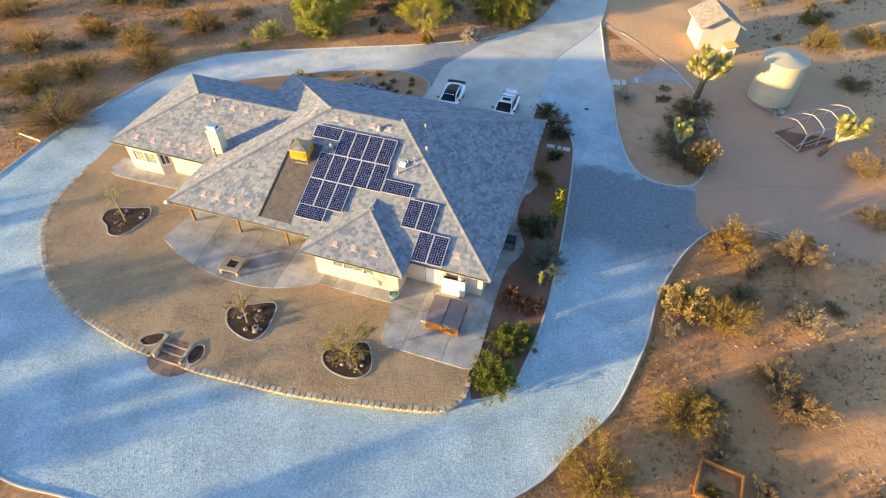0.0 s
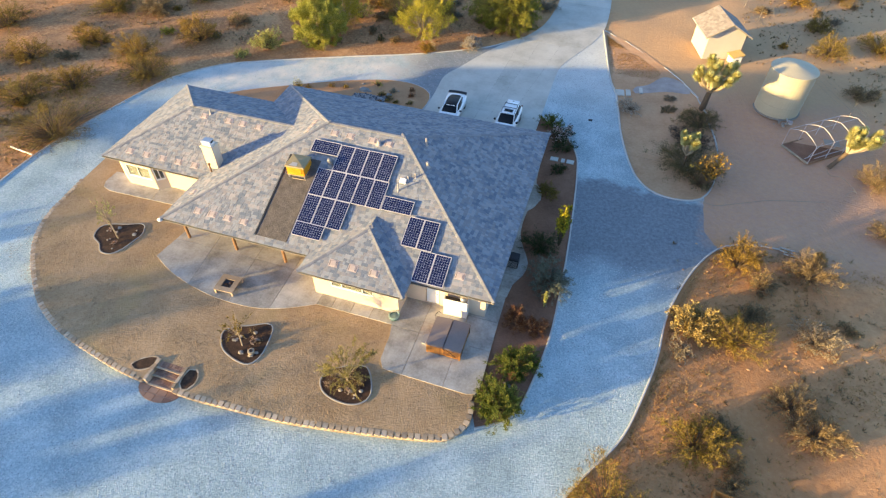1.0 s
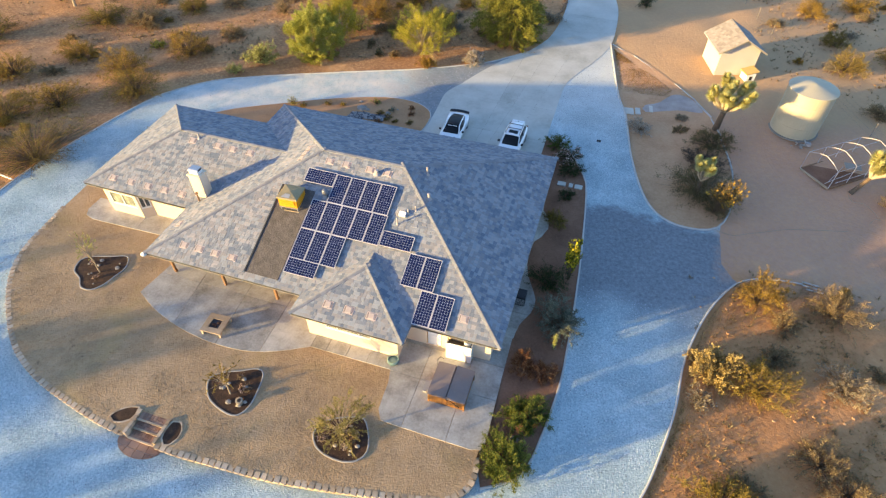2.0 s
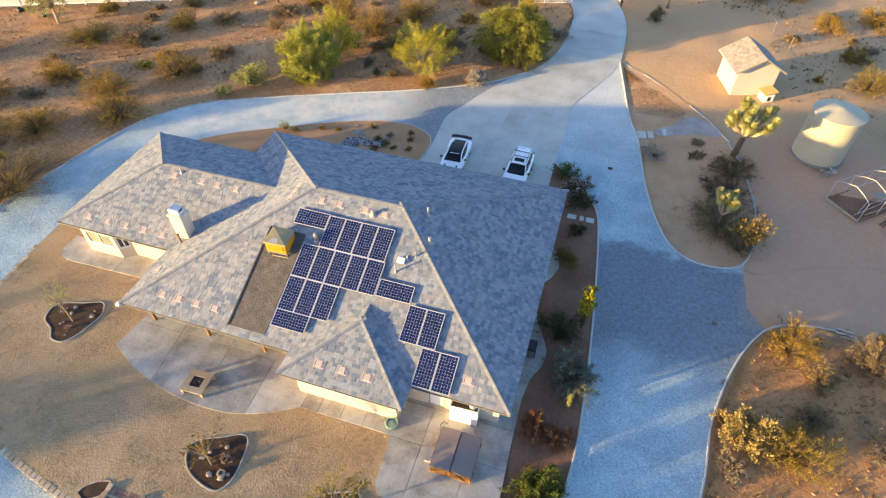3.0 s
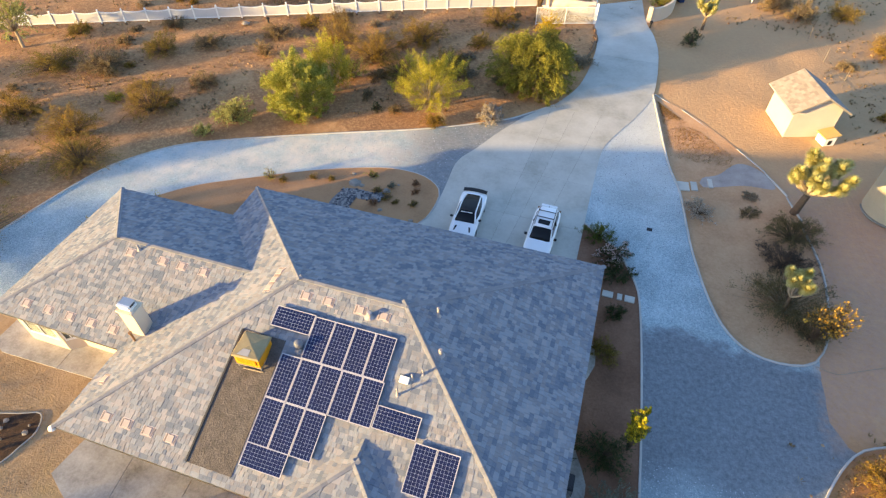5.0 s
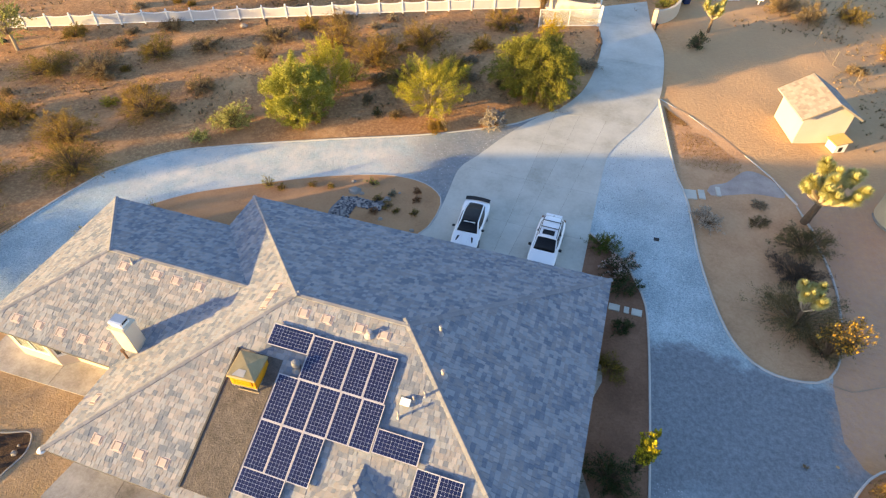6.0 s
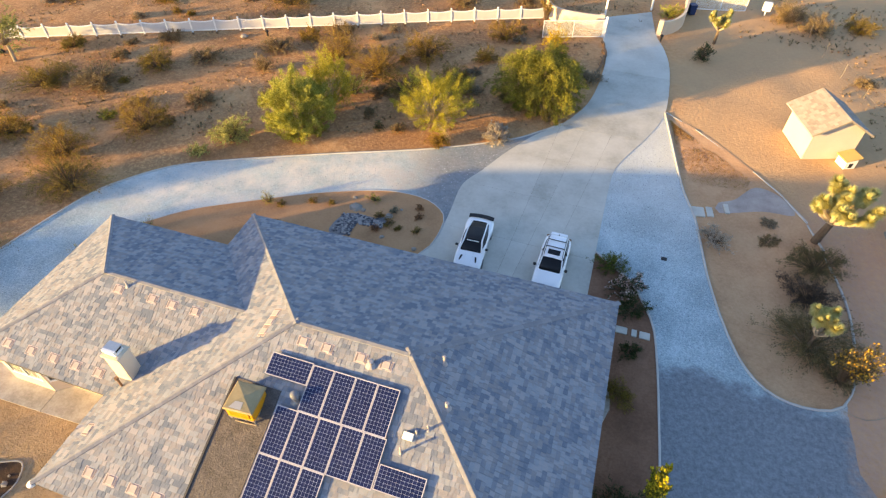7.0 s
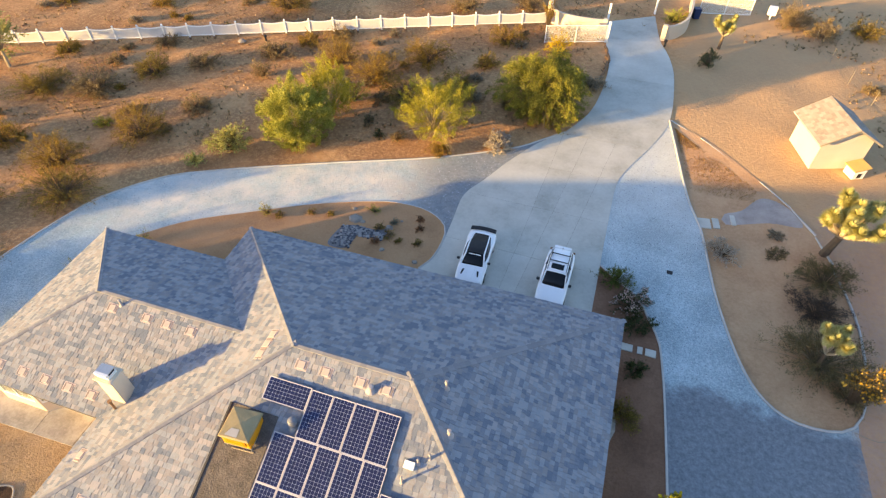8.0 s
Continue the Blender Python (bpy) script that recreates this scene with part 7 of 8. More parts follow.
def shed():
    z = ground_z(10.4, 62.6)
    t = thing("shed", "small cream stucco pump shed with pale shingled roof", "shed", pose(8.82, 60.25, z, 0, 0, 17.4))
    # local: x to the east, y to the north, corner of the roof at the origin
    w, d, e = 4.5, 4.5, 2.32
    ridge = e + 1.32
    part("wall", Geo().add([(0.45, 0.45, -0.1), (w - 0.45, 0.45, -0.1), (w - 0.45, d - 0.45, 0), (0.45, d - 0.45, 0), (0.45, 0.45, e + 0.1), (w - 0.45, 0.45, e + 0.1), (w - 0.45, d - 0.45, e + 0.1), (0.45, d - 0.45, e + 0.1), (w / 2, 0.45, ridge - 0.05), (w / 2, d - 0.45, ridge - 0.05)],
                            [(0, 1, 5, 8, 4), (1, 2, 6, 5), (2, 3, 7, 9, 6), (3, 0, 4, 7)]), SHEDWALL, t)
    for s, x0, x1 in ((0, 0, w / 2), (1, w, w / 2)):
        rf = part("roof", Geo().add([(x0, 0, e), (x1, 0, ridge), (x1, d, ridge), (x0, d, e), (x0, 0, e - 0.1), (x1, 0, ridge - 0.1), (x1, d, ridge - 0.1), (x0, d, e - 0.1)], [(0, 1, 2, 3), (7, 6, 5, 4), (0, 4, 5, 1), (1, 5, 6, 2), (2, 6, 7, 3), (3, 7, 4, 0)]), CAP, t)
        g = Geo()
        rng = random.Random(5 + s)
        k = 0
        while k * 0.22 < 2.5:
            q0, q1 = k * 0.22 / 2.609, min(1.0, (k * 0.22 + 0.27) / 2.609)
            at = -rng.random() * 0.3
            while at < d:
                ln = rng.choice((0.25, 0.33, 0.45))
                y0, y1 = max(at, 0), min(at + ln - 0.01, d)
                if y1 > y0:
                    g.add([(x0 + (x1 - x0) * q0, y0, e + (ridge - e) * q0 + 0.03), (x0 + (x1 - x0) * q0, y1, e + (ridge - e) * q0 + 0.03), (x0 + (x1 - x0) * q1, y1, e + (ridge - e) * q1 + 0.008), (x0 + (x1 - x0) * q1, y0, e + (ridge - e) * q1 + 0.008)], [(0, 1, 2, 3)])
                at += ln
            k += 1
        tagged(part("shingle_layer", g, SHEDSHINGLE, rf), kind="stuff")
    part("barge_board", Geo().add([(0, -0.03, e - 0.13), (w / 2, -0.03, ridge - 0.13), (w / 2, -0.03, ridge + 0.02), (0, -0.03, e + 0.02), (0, 0.0, e - 0.13), (w / 2, 0.0, ridge - 0.13), (w / 2, 0.0, ridge + 0.02), (0, 0.0, e + 0.02)], [(0, 1, 2, 3), (7, 6, 5, 4), (0, 4, 5, 1), (3, 2, 6, 7), (0, 3, 7, 4), (1, 5, 6, 2)]), TRIM, t)
    part("barge_board", Geo().add([(w, -0.03, e - 0.13), (w / 2, -0.03, ridge - 0.13), (w / 2, -0.03, ridge + 0.02), (w, -0.03, e + 0.02), (w, 0.0, e - 0.13), (w / 2, 0.0, ridge - 0.13), (w / 2, 0.0, ridge + 0.02), (w, 0.0, e + 0.02)], [(3, 2, 1, 0), (4, 5, 6, 7), (1, 5, 4, 0), (7, 6, 2, 3), (4, 7, 3, 0), (2, 6, 5, 1)]), TRIM, t)


SHEDSHINGLE = material("shed_shingle", [(0.22, 0.185, 0.165), (0.28, 0.24, 0.215), (0.335, 0.29, 0.26)], size=1.5, rough=0.95, bump=0.004, random_by="island", random_amount=0.4)
HUTROOF = material("kennel_roof", [(0.40, 0.27, 0.10), (0.50, 0.35, 0.14)], size=0.5, rough=0.8, bump=0.004)
water_tank()
shed()
hut = thing("dog_house", "small white kennel with tan roof beside the shed", "kennel", pose(12.1, 60.9, ground_z(12.1, 60.9), 0, 0, 25))
part("hut_wall", Geo().box(-0.45, 0.45, -0.5, 0.5, 0, 0.75), WHITE, hut, bevel=0.01)
# black plate on the closed wall paints the dark inside of a doorway
part("hut_opening", Geo().box(-0.15, 0.15, -0.515, -0.49, 0.1, 0.5), BLACK, hut)
part("hut_roof", Geo().add([(-0.6, -0.6, 0.7), (0.6, -0.6, 0.95), (0.6, 0.6, 0.95), (-0.6, 0.6, 0.7), (-0.6, -0.6, 0.78), (0.6, -0.6, 1.03), (0.6, 0.6, 1.03), (-0.6, 0.6, 0.78)], [(3, 2, 1, 0), (4, 5, 6, 7), (0, 1, 5, 4), (1, 2, 6, 5), (2, 3, 7, 6), (3, 0, 4, 7)]), HUTROOF, hut)


def pipe_frame():
    t = thing("greenhouse_frame", "bare galvanised pipe greenhouse frame on timber sills", "greenhouse frame", pose(0, 0, ground_z(18, 49)))
    a0, a1 = Vector((16.0, 48.9)), Vector((20.3, 52.4))
    b0, b1 = Vector((17.8, 46.8)), Vector((22.2, 50.4))
    for k in range(4):
        q = k / 3
        a, b = a0 + (a1 - a0) * q, b0 + (b1 - b0) * q
        c = (a + b) / 2
        part("hoop", Geo().tube([(a.x, a.y, 0), (a.x, a.y, 1.65), (a.x * 0.75 + b.x * 0.25, a.y * 0.75 + b.y * 0.25, 2.0), (c.x, c.y, 2.2), (a.x * 0.25 + b.x * 0.75, a.y * 0.25 + b.y * 0.75, 2.0), (b.x, b.y, 1.65), (b.x, b.y, 0)], 0.026, 7), DULLPIPE, t)
    c0, c1 = (a0 + b0) / 2, (a1 + b1) / 2
    for p, q, z in ((c0, c1, 2.2), (a0, a1, 1.65), (b0, b1, 1.65)):
        part("purlin", Geo().tube([(p.x, p.y, z), (q.x, q.y, z)], 0.02, 7), DULLPIPE, t)
    for p, q, mat in ((a0, a1, WOOD), (b0, b1, WOOD), (a0, b0, PALEBARK), (a1, b1, WOOD)):
        d = (q - p)
        ob = part("sill", Geo().box(0, d.length, -0.045, 0.045, -0.06, 0.08), mat, t)
        ob.matrix_basis = pose(p.x, p.y, 0, 0, 0, math.degrees(math.atan2(d.y, d.x)))
    for p, q in (((17.6, 47.3), (20.2, 49.6)), ((18.4, 47.6), (21.0, 49.6)), ((17.9, 47.6), (19.2, 49.8))):
        part("loose_pipe", Geo().tube([(*p, 0.1), (*q, 0.3)], 0.025, 6), DULLPIPE, t)
    part("bench_board", Geo().box(19.2, 20.4, 49.3, 50.1, 0.5, 0.55), TRIM, t)
    part("bed_soil", Geo().add([(a0.x, a0.y, 0.02), (b0.x, b0.y, 0.02), (b1.x, b1.y, 0.02), (a1.x, a1.y, 0.02)], [(0, 1, 2, 3)]), DARKSOIL, t)


pipe_frame()


def chain_fence(points):
    t = thing("wire_fence", "thin wire mesh fence on slim metal posts", "wire fence")
    for i, (x, y) in enumerate(points):
        z = ground_z(x, y)
        part("post", Geo().tube([(x, y, z - 0.1), (x, y, z + 1.35)], 0.025, 6), OLDWIRE, t)
    for (x0, y0), (x1, y1) in zip(points, points[1:]):
        for h in (0.05, 0.45, 0.9, 1.3):
            part("wire", Geo().tube([(x0, y0, ground_z(x0, y0) + h), (x1, y1, ground_z(x1, y1) + h)], 0.005, 4), OLDWIRE, t)


chain_fence([(11.8, 82.6), (12.7, 78.6), (13.7, 74.7), (15.0, 71.4), (17.2, 65.6), (19.5, 60.0), (22.0, 55), (24.9, 49.8)])

# low timber edge and steps of the island
edge_t = thing("timber_edging", "weathered timber edging along the island bed", "edging")
for (x0, y0), (x1, y1) in zip([(-0.9, 64.9), (1.5, 62.9), (5.7, 58.4), (7.6, 56.0), (9.0, 53.6), (9.8, 51.2)], [(1.5, 62.9), (5.7, 58.4), (7.6, 56.0), (9.0, 53.6), (9.8, 51.2), (10.2, 49.5)]):
    ln = math.hypot(x1 - x0, y1 - y0)
    ob = part("timber", Geo().box(0.01, ln - 0.02, -0.05, 0.05, -0.1, 0.03), KERB, edge_t, bevel=0.008)
    ob.matrix_basis = pose(x0, y0, ground_z(x0, y0), 0, 0, math.degrees(math.atan2(y1 - y0, x1 - x0)))
for x, y, w in ((2.1, 53.1, 0.5), (2.8, 53.3, 0.28), (3.9, 53.9, 0.2)):
    st = thing("paving_slab", "grey concrete paving slab lying on soil", "paving slab", pose(x, y, ground_z(x, y) - 0.01, 0, 0, 8), "loose slabs")
    part("slab", Geo().box(-w, w * 0.6, -0.5, 0.5, -0.03, 0.07), CONCRETE, st, bevel=0.012)
gp = [(3.4, 53.4), (6.2, 54.2), (8.3, 54.3), (7.4, 56.0), (5.8, 56.6), (4.4, 55.0), (3.3, 54.4)]
zone("gravel_patch", smooth_path(gp, closed=True, step=0.4), 0.004, PATCH, "blue-grey gravel patch on the island bed", "gravel")

# weathered logs along the driveway's west edge
for i, (x0, y0, x1, y1) in enumerate(((-7.75, 75.6, -7.35, 74.2), (-7.3, 74.1, -7.05, 72.6), (-7.2, 72.7, -7.3, 71.3), (-7.15, 71.4, -7.45, 69.9), (-7.5, 73.6, -7.0, 72.9))):
    lg = thing("log", "dark weathered log lying at the driveway edge", "log", group="driveway logs")
    za, zb = ground_z(x0, y0) + 0.08, ground_z(x1, y1) + 0.08
    part("trunk", Geo().tube([(x0, y0, za), ((x0 + x1) / 2 + 0.06, (y0 + y1) / 2, (za + zb) / 2 + 0.04), (x1, y1, zb)], [0.11, 0.13, 0.09], 8), WOOD, lg)
    part("branch_stub", Geo().tube([((x0 + x1) / 2, (y0 + y1) / 2, za), ((x0 + x1) / 2 - 0.3, (y0 + y1) / 2 + 0.15, za + 0.22)], [0.05, 0.03], 6), WOOD, lg)

# front bed dry creek
creek_t = zone("dry_creek", smooth_path([(-22.2, 43.2), (-22.0, 44.9), (-21.2, 45.4), (-19.8, 45.4), (-18.9, 45.7), (-18.7, 45.2), (-19.8, 44.8), (-20.8, 44.4), (-20.9, 43.2)], closed=True, step=0.3), 0.085, RIVER, "dry creek bed of dark river stones", "dry creek")
rng = random.Random(3)
st = Geo()
for _ in range(420):
    u = rng.random()
    x, y = (-22.0 + rng.random() * 1.3, 43.2 + rng.random() * 2.0) if u < 0.55 else (-21.0 + rng.random() * 2.2, 44.5 + rng.random() * 0.9)
    st.stone(x, y, ground_z(x, y) + 0.09, rng.uniform(0.05, 0.13), rng)
tagged(part("creek_stones", st, RIVER), "dark rounded river stones in a dry creek", "stones", kind="stuff")
boulder = [(-21.4, 46.0, 0.55, 0.4), (-18.8, 45.9, 0.3, 0.7), (-18.2, 46.8, 0.14, 0.6), (-18.5, 43.8, 0.2, 0.7), (-16.0, 43.4, 0.22, 0.6), (-42.7, 65.8, 0.45, 0.6), (-21.9, 47.0, 0.2, 0.6), (-20.8, 45.9, 0.25, 0.5), (-0.95, 19.2, 0.28, 0.9)]
for i, (x, y, r, f) in enumerate(boulder):
    tagged(part("boulder", Geo().stone(x, y, ground_z(x, y) + 0.05, r, random.Random(i), f), ROCK), "rounded desert boulder on bare soil", "boulder", "boulders")

# dark rubbish bags near the fence, and a thin hose across the dirt lot
for x, y, r in ((-64.2, 55.8, 0.45), (-68.0, 56.1, 0.5)):
    bag = thing("rubbish_bag", "black plastic rubbish bag lying near the fence", "rubbish bag", pose(x, y, ground_z(x, y)), "rubbish bags")
    part("bag_body", Geo().stone(0, 0, 0.1, r, random.Random(int(-x)), 0.7), BLACK, bag, smooth=True)
    part("bag_knot", Geo().tube([(0, 0, r * 0.6), (0.05, 0.02, r * 0.6 + 0.18)], [0.05, 0.09], 6), BLACK, bag)
line_t = thing("garden_hose", "thin pale hose lying across the dirt lot", "hose")
part("hose_run", Geo().tube([(x, y, ground_z(x, y) - 0.01) for x, y in smooth_path([(9.6, 39.4), (10.6, 39.2), (11.6, 39.7), (12.8, 40.3), (14.4, 41.1), (16.0, 41.6), (18.7, 42.3)], step=0.5)], 0.018, 5), PALEBARK, line_t)

# loose pipes, timber box and hose among the scrub
box_t = thing("planter_box", "open box of orange timber boards on sand", "planter box", pose(11.3, 15.6, ground_z(11, 15.6), 0, 0, -8))
for x0, x1, y0, y1 in ((-1.1, 1.1, 0.85, 0.95), (-1.1, -1.0, -1.0, 0.85), (1.0, 1.1, -1.0, 0.85), (-1.1, 1.1, -1.1, -1.0)):
    part("board", Geo().box(x0, x1, y0, y1, 0, 0.4), RUSTWOOD, box_t, bevel=0.01)
for k, (x0, y0, x1, y1) in enumerate(((13.4, 35.6, 14.9, 35.7), (14.9, 35.9, 15.9, 35.8), (14.9, 35.6, 16.0, 35.5), (15.1, 35.3, 16.1, 35.25))):
    pt = thing("loose_pipe", "grey plastic pipe lying on sand", "pipe", group="loose pipes")
    part("pipe_body", Geo().tube([(x0, y0, ground_z(x0, y0) + 0.06), (x1, y1, ground_z(x1, y1) + 0.06)], 0.06, 8), KERB, pt)
pt = thing("loose_pipe", "white pipe lying at the drive edge", "pipe", group="loose pipes")
part("pipe_body", Geo().tube([(-45.8, 28.1, -0.1), (-43.3, 27.8, -0.12)], 0.07, 8), WHITE, pt)
hose = thing("garden_hose", "grey hose looped on sand", "hose")
part("hose_run", Geo().tube([(20.2 + 0.9 * math.sin(q * 0.8), 43.4 + 0.55 * q + 0.35 * math.sin(q * 2.1), -0.14) for q in np.linspace(0, 6, 30)], 0.018, 5), PALEBARK, hose)


# ---- wheel ruts pressed into the dirt lot ----
def wheel_rut(points, gauge=1.6, width=0.34):
    """Two shallow ruts with low berms, side by side along a line."""
    line = smooth_path(points, step=0.5)
    for side in (-gauge / 2, gauge / 2):
        g, prof = Geo(), [(-0.5, -0.02), (-0.34, 0.016), (-0.2, 0.004), (0.2, 0.004), (0.34, 0.016), (0.5, -0.02)]
        for i, (x, y) in enumerate(line):
            a, b = Vector(line[max(i - 1, 0)]), Vector(line[min(i + 1, len(line) - 1)])
            d = (b - a).normalized()
            n = Vector((-d.y, d.x))
            wob = 1 + 0.25 * noise.noise(Vector((x * 0.9, y * 0.9, side)))
            for u, h in prof:
                q = Vector((x, y)) + n * (side + u * width * 1.5 * wob)
                g.v.append((q.x, q.y, ground_z(q.x, q.y) - 0.03 + h * wob))
        k = len(prof)
        g.f = [(i * k + j, i * k + j + 1, (i + 1) * k + j + 1, (i + 1) * k + j) for i in range(len(line) - 1) for j in range(k - 1)]
        tagged(part("wheel_track", g, SAND, smooth=True), "shallow packed wheel rut in the sandy lot", "wheel track", kind="structure")


wheel_rut([(12.2, 38.6), (14.0, 40.6), (16.4, 41.8), (19.6, 42.0), (24.5, 41.0)])
wheel_rut([(20.0, 36.5), (18.4, 41.0), (15.2, 44.5), (12.9, 49.0), (12.4, 54.0), (11.0, 58.0)])


# ---- dry grass, pebbles and clods over the desert floor ----
def open_desert(x, y):
    if 9 < x < 24 and 36 < y < 61:
        return False
    if -43.5 < x < 11.5 and 4 < y < 40 + (0 if x > 5 else 8):
        return not (x < 7.7 or y > 34.5) or (y < 11 and x > 2.5)
    if x < -7.5 and y < 61 and x > -43.5:
        return y > 47 + (x + 40) * 0.34 + 2.2
    if -8.6 < x < 14 + 3 * noise.noise(Vector((x * 0.4, y * 0.4, 1))) and 39 < y < 80:
        return False
    return True


def scatter(count, seed, low, high):
    r = np.random.default_rng(seed)
    out = []
    while len(out) < count:
        x, y = r.uniform(low[0], high[0]), r.uniform(low[1], high[1])
        if open_desert(x, y) and noise.noise(Vector((x * 0.12, y * 0.12, 9))) > r.uniform(-0.5, 0.3):
            out.append((x, y))
    return out


def blades(name, spots, mat, rng, h, n):
    g = Geo()
    for x, y in spots:
        z, s = ground_z(x, y) - 0.04, rng.uniform(0.5, 1.3)
        for _ in range(n):
            a = rng.uniform(0, 6.28)
            d = Vector((math.cos(a), math.sin(a), 0))
            q = Vector((-d.y, d.x, 0)) * 0.025 * s
            o = Vector((x, y, z)) + d * rng.uniform(0, 0.06)
            g.add([o - q, o + q, o + d * h * s * rng.uniform(0.4, 1.0) + Vector((0, 0, h * s * rng.uniform(0.5, 1.2)))], [(0, 1, 2)])
    return g


rng = random.Random(21)
gr = blades("dry_grass", scatter(5200, 5, (-70, 8), (-3, 92)) + scatter(2600, 6, (5, 8), (34, 92)), DRY, rng, 0.22, 9)
tip_grass, gold = random.Random(8), []
while len(gold) < 4500:
    u, v = tip_grass.random(), tip_grass.random()
    x, y = -0.5 + 6.0 * u * v + 1.3 * v, 63.8 - 7.6 * v - 0.2 * u
    if noise.noise(Vector((x * 0.6, y * 0.6, 3))) > tip_grass.uniform(-0.6, 0.2) and x < 5.4:
        gold.append((x, y))
tagged(part("tip_straw", blades("tip_straw", gold, STRAW, tip_grass, 0.075, 6), STRAW), "golden dry straw on the tip of the island bed", "dry grass", kind="stuff")
tagged(part("dry_grass", gr, DRY), "sparse dry straw tufts over the desert floor", "dry grass", kind="stuff")
kerb_ys = [p[1] for p in reversed(SCRUB_KERB[1:])]
kerb_xs = [p[0] for p in reversed(SCRUB_KERB[1:])]
straw_spots = []
while len(straw_spots) < 13000:
    y = rng.uniform(11.5, 35.2)
    x = float(np.interp(y, kerb_ys, kerb_xs)) + 0.25 + 13.0 * rng.random() ** 1.5
    if noise.noise(Vector((x * 0.35, y * 0.35, 6))) > rng.uniform(-0.7, 0.35):
        straw_spots.append((x, y))
litter = blades("straw_litter", straw_spots + scatter(9000, 17, (-66, 40), (-6, 86)), STRAW, rng, 0.07, 4)
tagged(part("straw_litter", litter, STRAW), "short orange straw litter among the desert bushes", "dry grass", kind="stuff")
lawn_rng, turf = random.Random(41), Geo()
while len(turf.f) < 24000:
    x, y = lawn_rng.uniform(-37, -2.6), lawn_rng.uniform(12.9, 27)
    if -27 < x < -14 and y > 19.3 or x > -14 and y > 17.7 and x > -9 or y > 21 and x > -14 or y > 25.8:
        continue
    if y < 13.2 + 0.0155 * (x + 18) ** 2 or (-22.3 < x < -17.4 and y < 14.8):
        continue
    if noise.noise(Vector((x * 0.7, y * 0.7, 2))) < lawn_rng.uniform(-0.5, 0.4):
        continue
    for _ in range(4):
        a, s = lawn_rng.uniform(0, 6.28), lawn_rng.uniform(0.02, 0.05)
        o = Vector((x + lawn_rng.gauss(0, 0.05), y + lawn_rng.gauss(0, 0.05), LAWN_Z - 0.005))
        d = Vector((math.cos(a), math.sin(a), 0))
        q = Vector((-d.y, d.x, 0)) * 0.014
        turf.add([o - q, o + q, o + d * s + Vector((0, 0, s * 0.8))], [(0, 1, 2)])
tagged(part("lawn_grass", turf, DRY), "short dormant straw grass tufts on the lawn", "grass", kind="stuff")
pg = Geo()
for x, y in scatter(1500, 7, (-70, 8), (-3, 92)) + scatter(600, 8, (5, 8), (34, 92)):
    pg.stone(x, y, ground_z(x, y) - 0.02, rng.uniform(0.04, 0.14), rng, 0.7)
tagged(part("pebbles", pg, CLOD), "scattered desert stones and clods on sand", "stones", kind="stuff")



# low dry bushes that fill the strip between the larger shrubs
LOW = [shrub(0, 0, r, h, m, lab, 700 + k, group="low dry bushes", sink=0.0) for k, (r, h, m, lab) in enumerate(((0.55, 0.5, DRY, "low dry straw-coloured bush on sand"), (0.7, 0.5, PALE, "low grey-brown brush on sand"), (0.45, 0.45, AMBER, "low amber bush on sand"), (0.85, 0.55, DRY, "low spreading dry bush on sand"), (0.6, 0.6, DRY, "low tan bush on sand")))]
for k, (x, y) in enumerate(scatter(75, 31, (-68, 30), (-10, 84)) + scatter(26, 32, (8, 12), (28, 88))):
    m = pose(x, y, ground_z(x, y) - 0.04, 0, 0, (k * 67) % 360)
    if k < 5:
        LOW[k].matrix_basis = m
    else:
        copy_thing(LOW[k % 5], m)

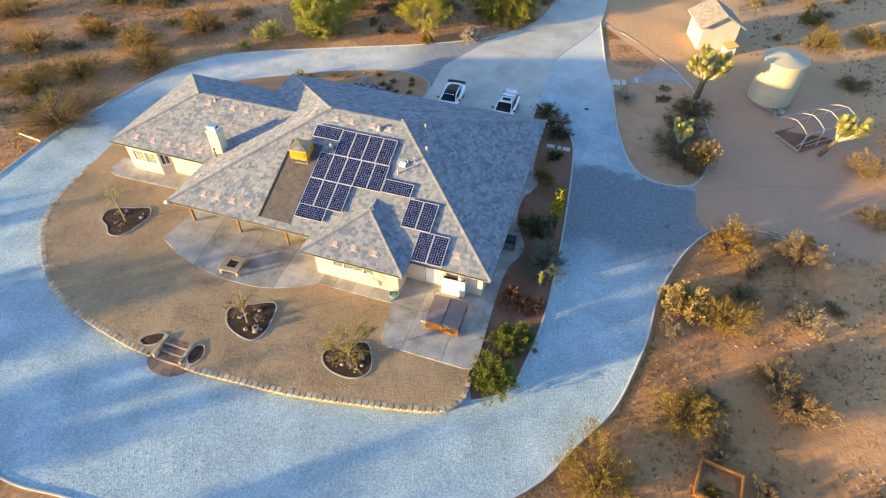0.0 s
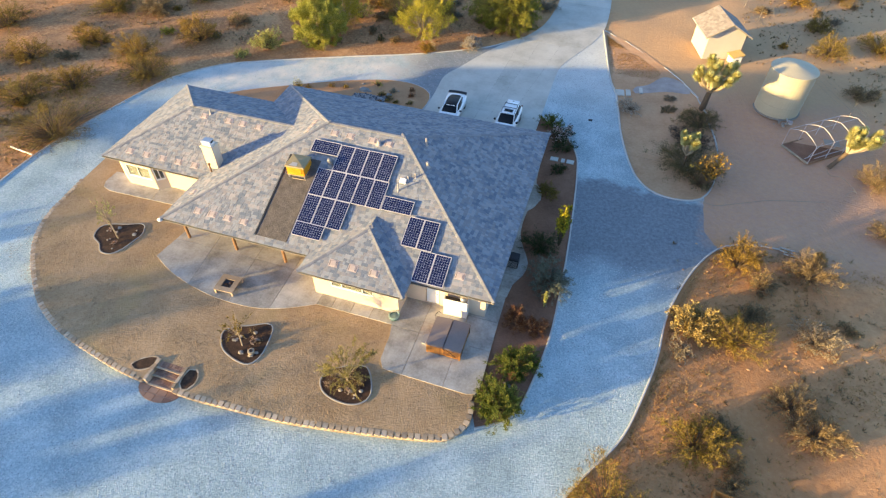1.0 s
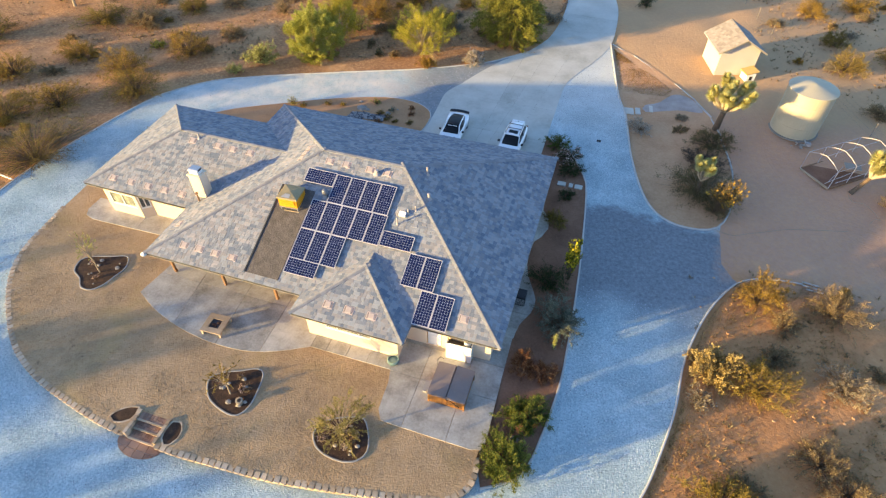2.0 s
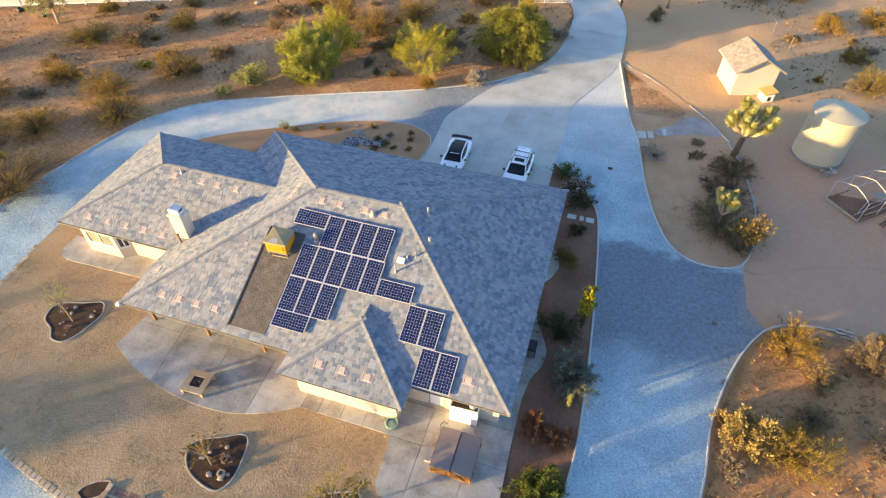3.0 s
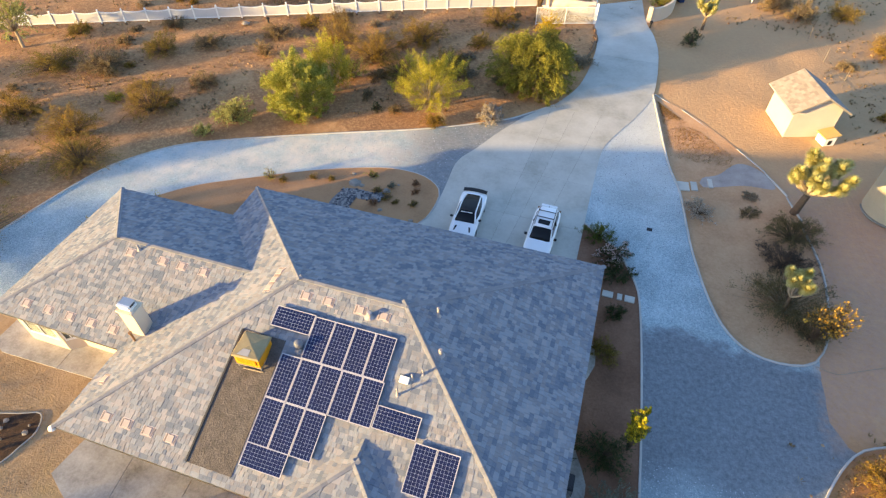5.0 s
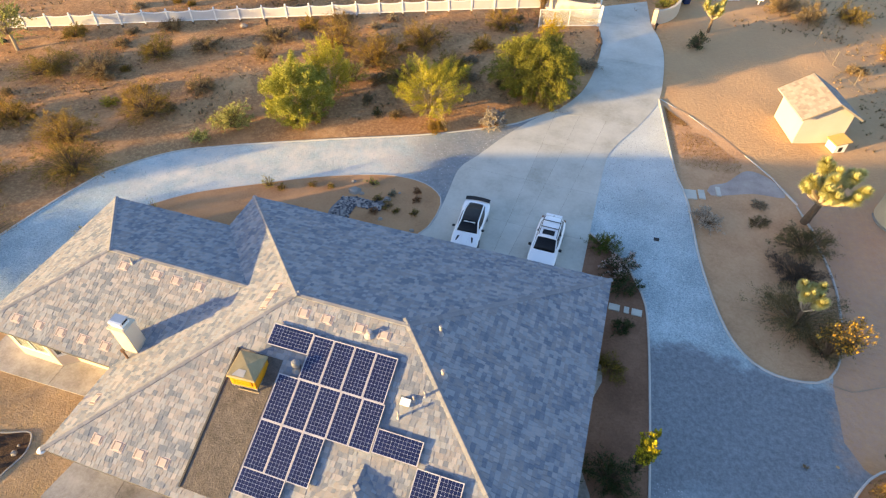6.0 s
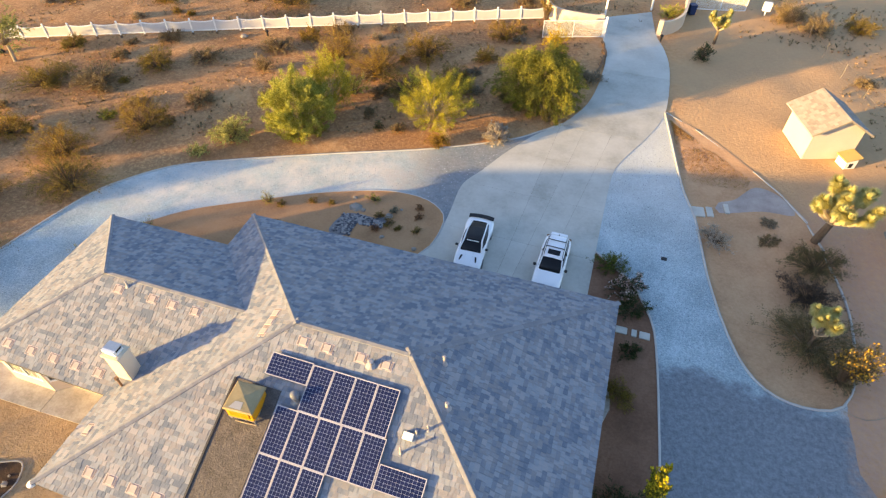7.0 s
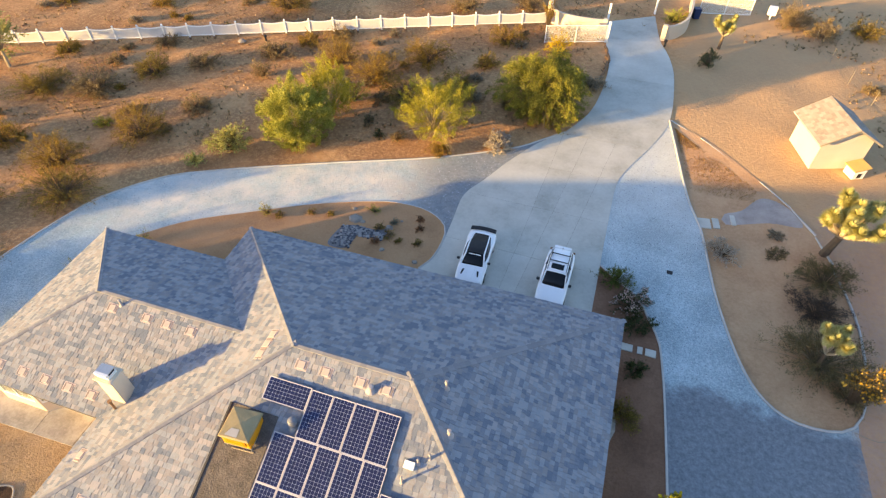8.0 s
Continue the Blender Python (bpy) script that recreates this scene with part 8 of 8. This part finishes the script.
def inside(x, y, poly):
    hit = False
    for (x0, y0), (x1, y1) in zip(poly, poly[1:] + poly[:1]):
        if (y0 > y) != (y1 > y) and x < (x1 - x0) * (y - y0) / (y1 - y0) + x0:
            hit = not hit
    return hit


def loose_gravel(count, box, seed, low, high):
    rng, g, made = random.Random(seed), Geo(), 0
    pad = west + [(-20.7, 12.6), (-19.0, 12.6)] + east + [(0.3, 17.5), (0.9, 22), (0.7, 34), (-30, 34), (-37.5, 30)]
    while made < count:
        x, y = rng.uniform(box[0], box[1]), rng.uniform(box[2], box[3])
        if inside(x, y, loop) and not inside(x, y, pad) and not inside(x, y, near_drive):
            r, a, z = rng.uniform(low, high), rng.uniform(0, 6.28), ground_z(x, y) + 0.015
            c, s = math.cos(a) * r, math.sin(a) * r
            h = r * rng.uniform(0.3, 0.6)
            g.add([(x + c, y + s, z), (x - s * 0.8, y + c * 0.8, z), (x - c, y - s, z), (x + s * 0.8, y - c * 0.8, z), (x + c * 0.3, y + s * 0.3, z + h), (x - c * 0.4, y - s * 0.4, z + h * 0.9)], [(0, 1, 5, 4), (1, 2, 5), (2, 3, 5), (3, 0, 4, 5)])
            made += 1
    tagged(part("gravel_stones", g, GRAVELSTONE), "loose pale crushed stones on the gravel drive", "gravel", kind="stuff")


loose_gravel(22000, (-40, 9, 4.5, 31), 77, 0.02, 0.05)
loose_gravel(5000, (-42, -12, 28, 57), 78, 0.025, 0.055)
loose_gravel(4500, (-4.2, 5.5, 40, 64), 79, 0.025, 0.055)

# trees and tall bushes beyond the loop to the south-west, which throw the long shadows over the gravel
for i, (x, y, r, h) in enumerate(((-58.9, -6.8, 3.7, 4.9), (-50.4, -12.3, 3.4, 4.5), (-66, -15, 3.2, 5.8), (-68, -1, 2.8, 4.6), (-36, -12.5, 2.6, 4.3), (-30, -14.0, 2.4, 4.4), (-73, -8, 3.0, 5.0))):
    tree(x, y, r, h, OLIVE, "desert tree beyond the gravel loop", 500 + i, trunk=0.15, leaves=int(660 * r * r), size=0.2)
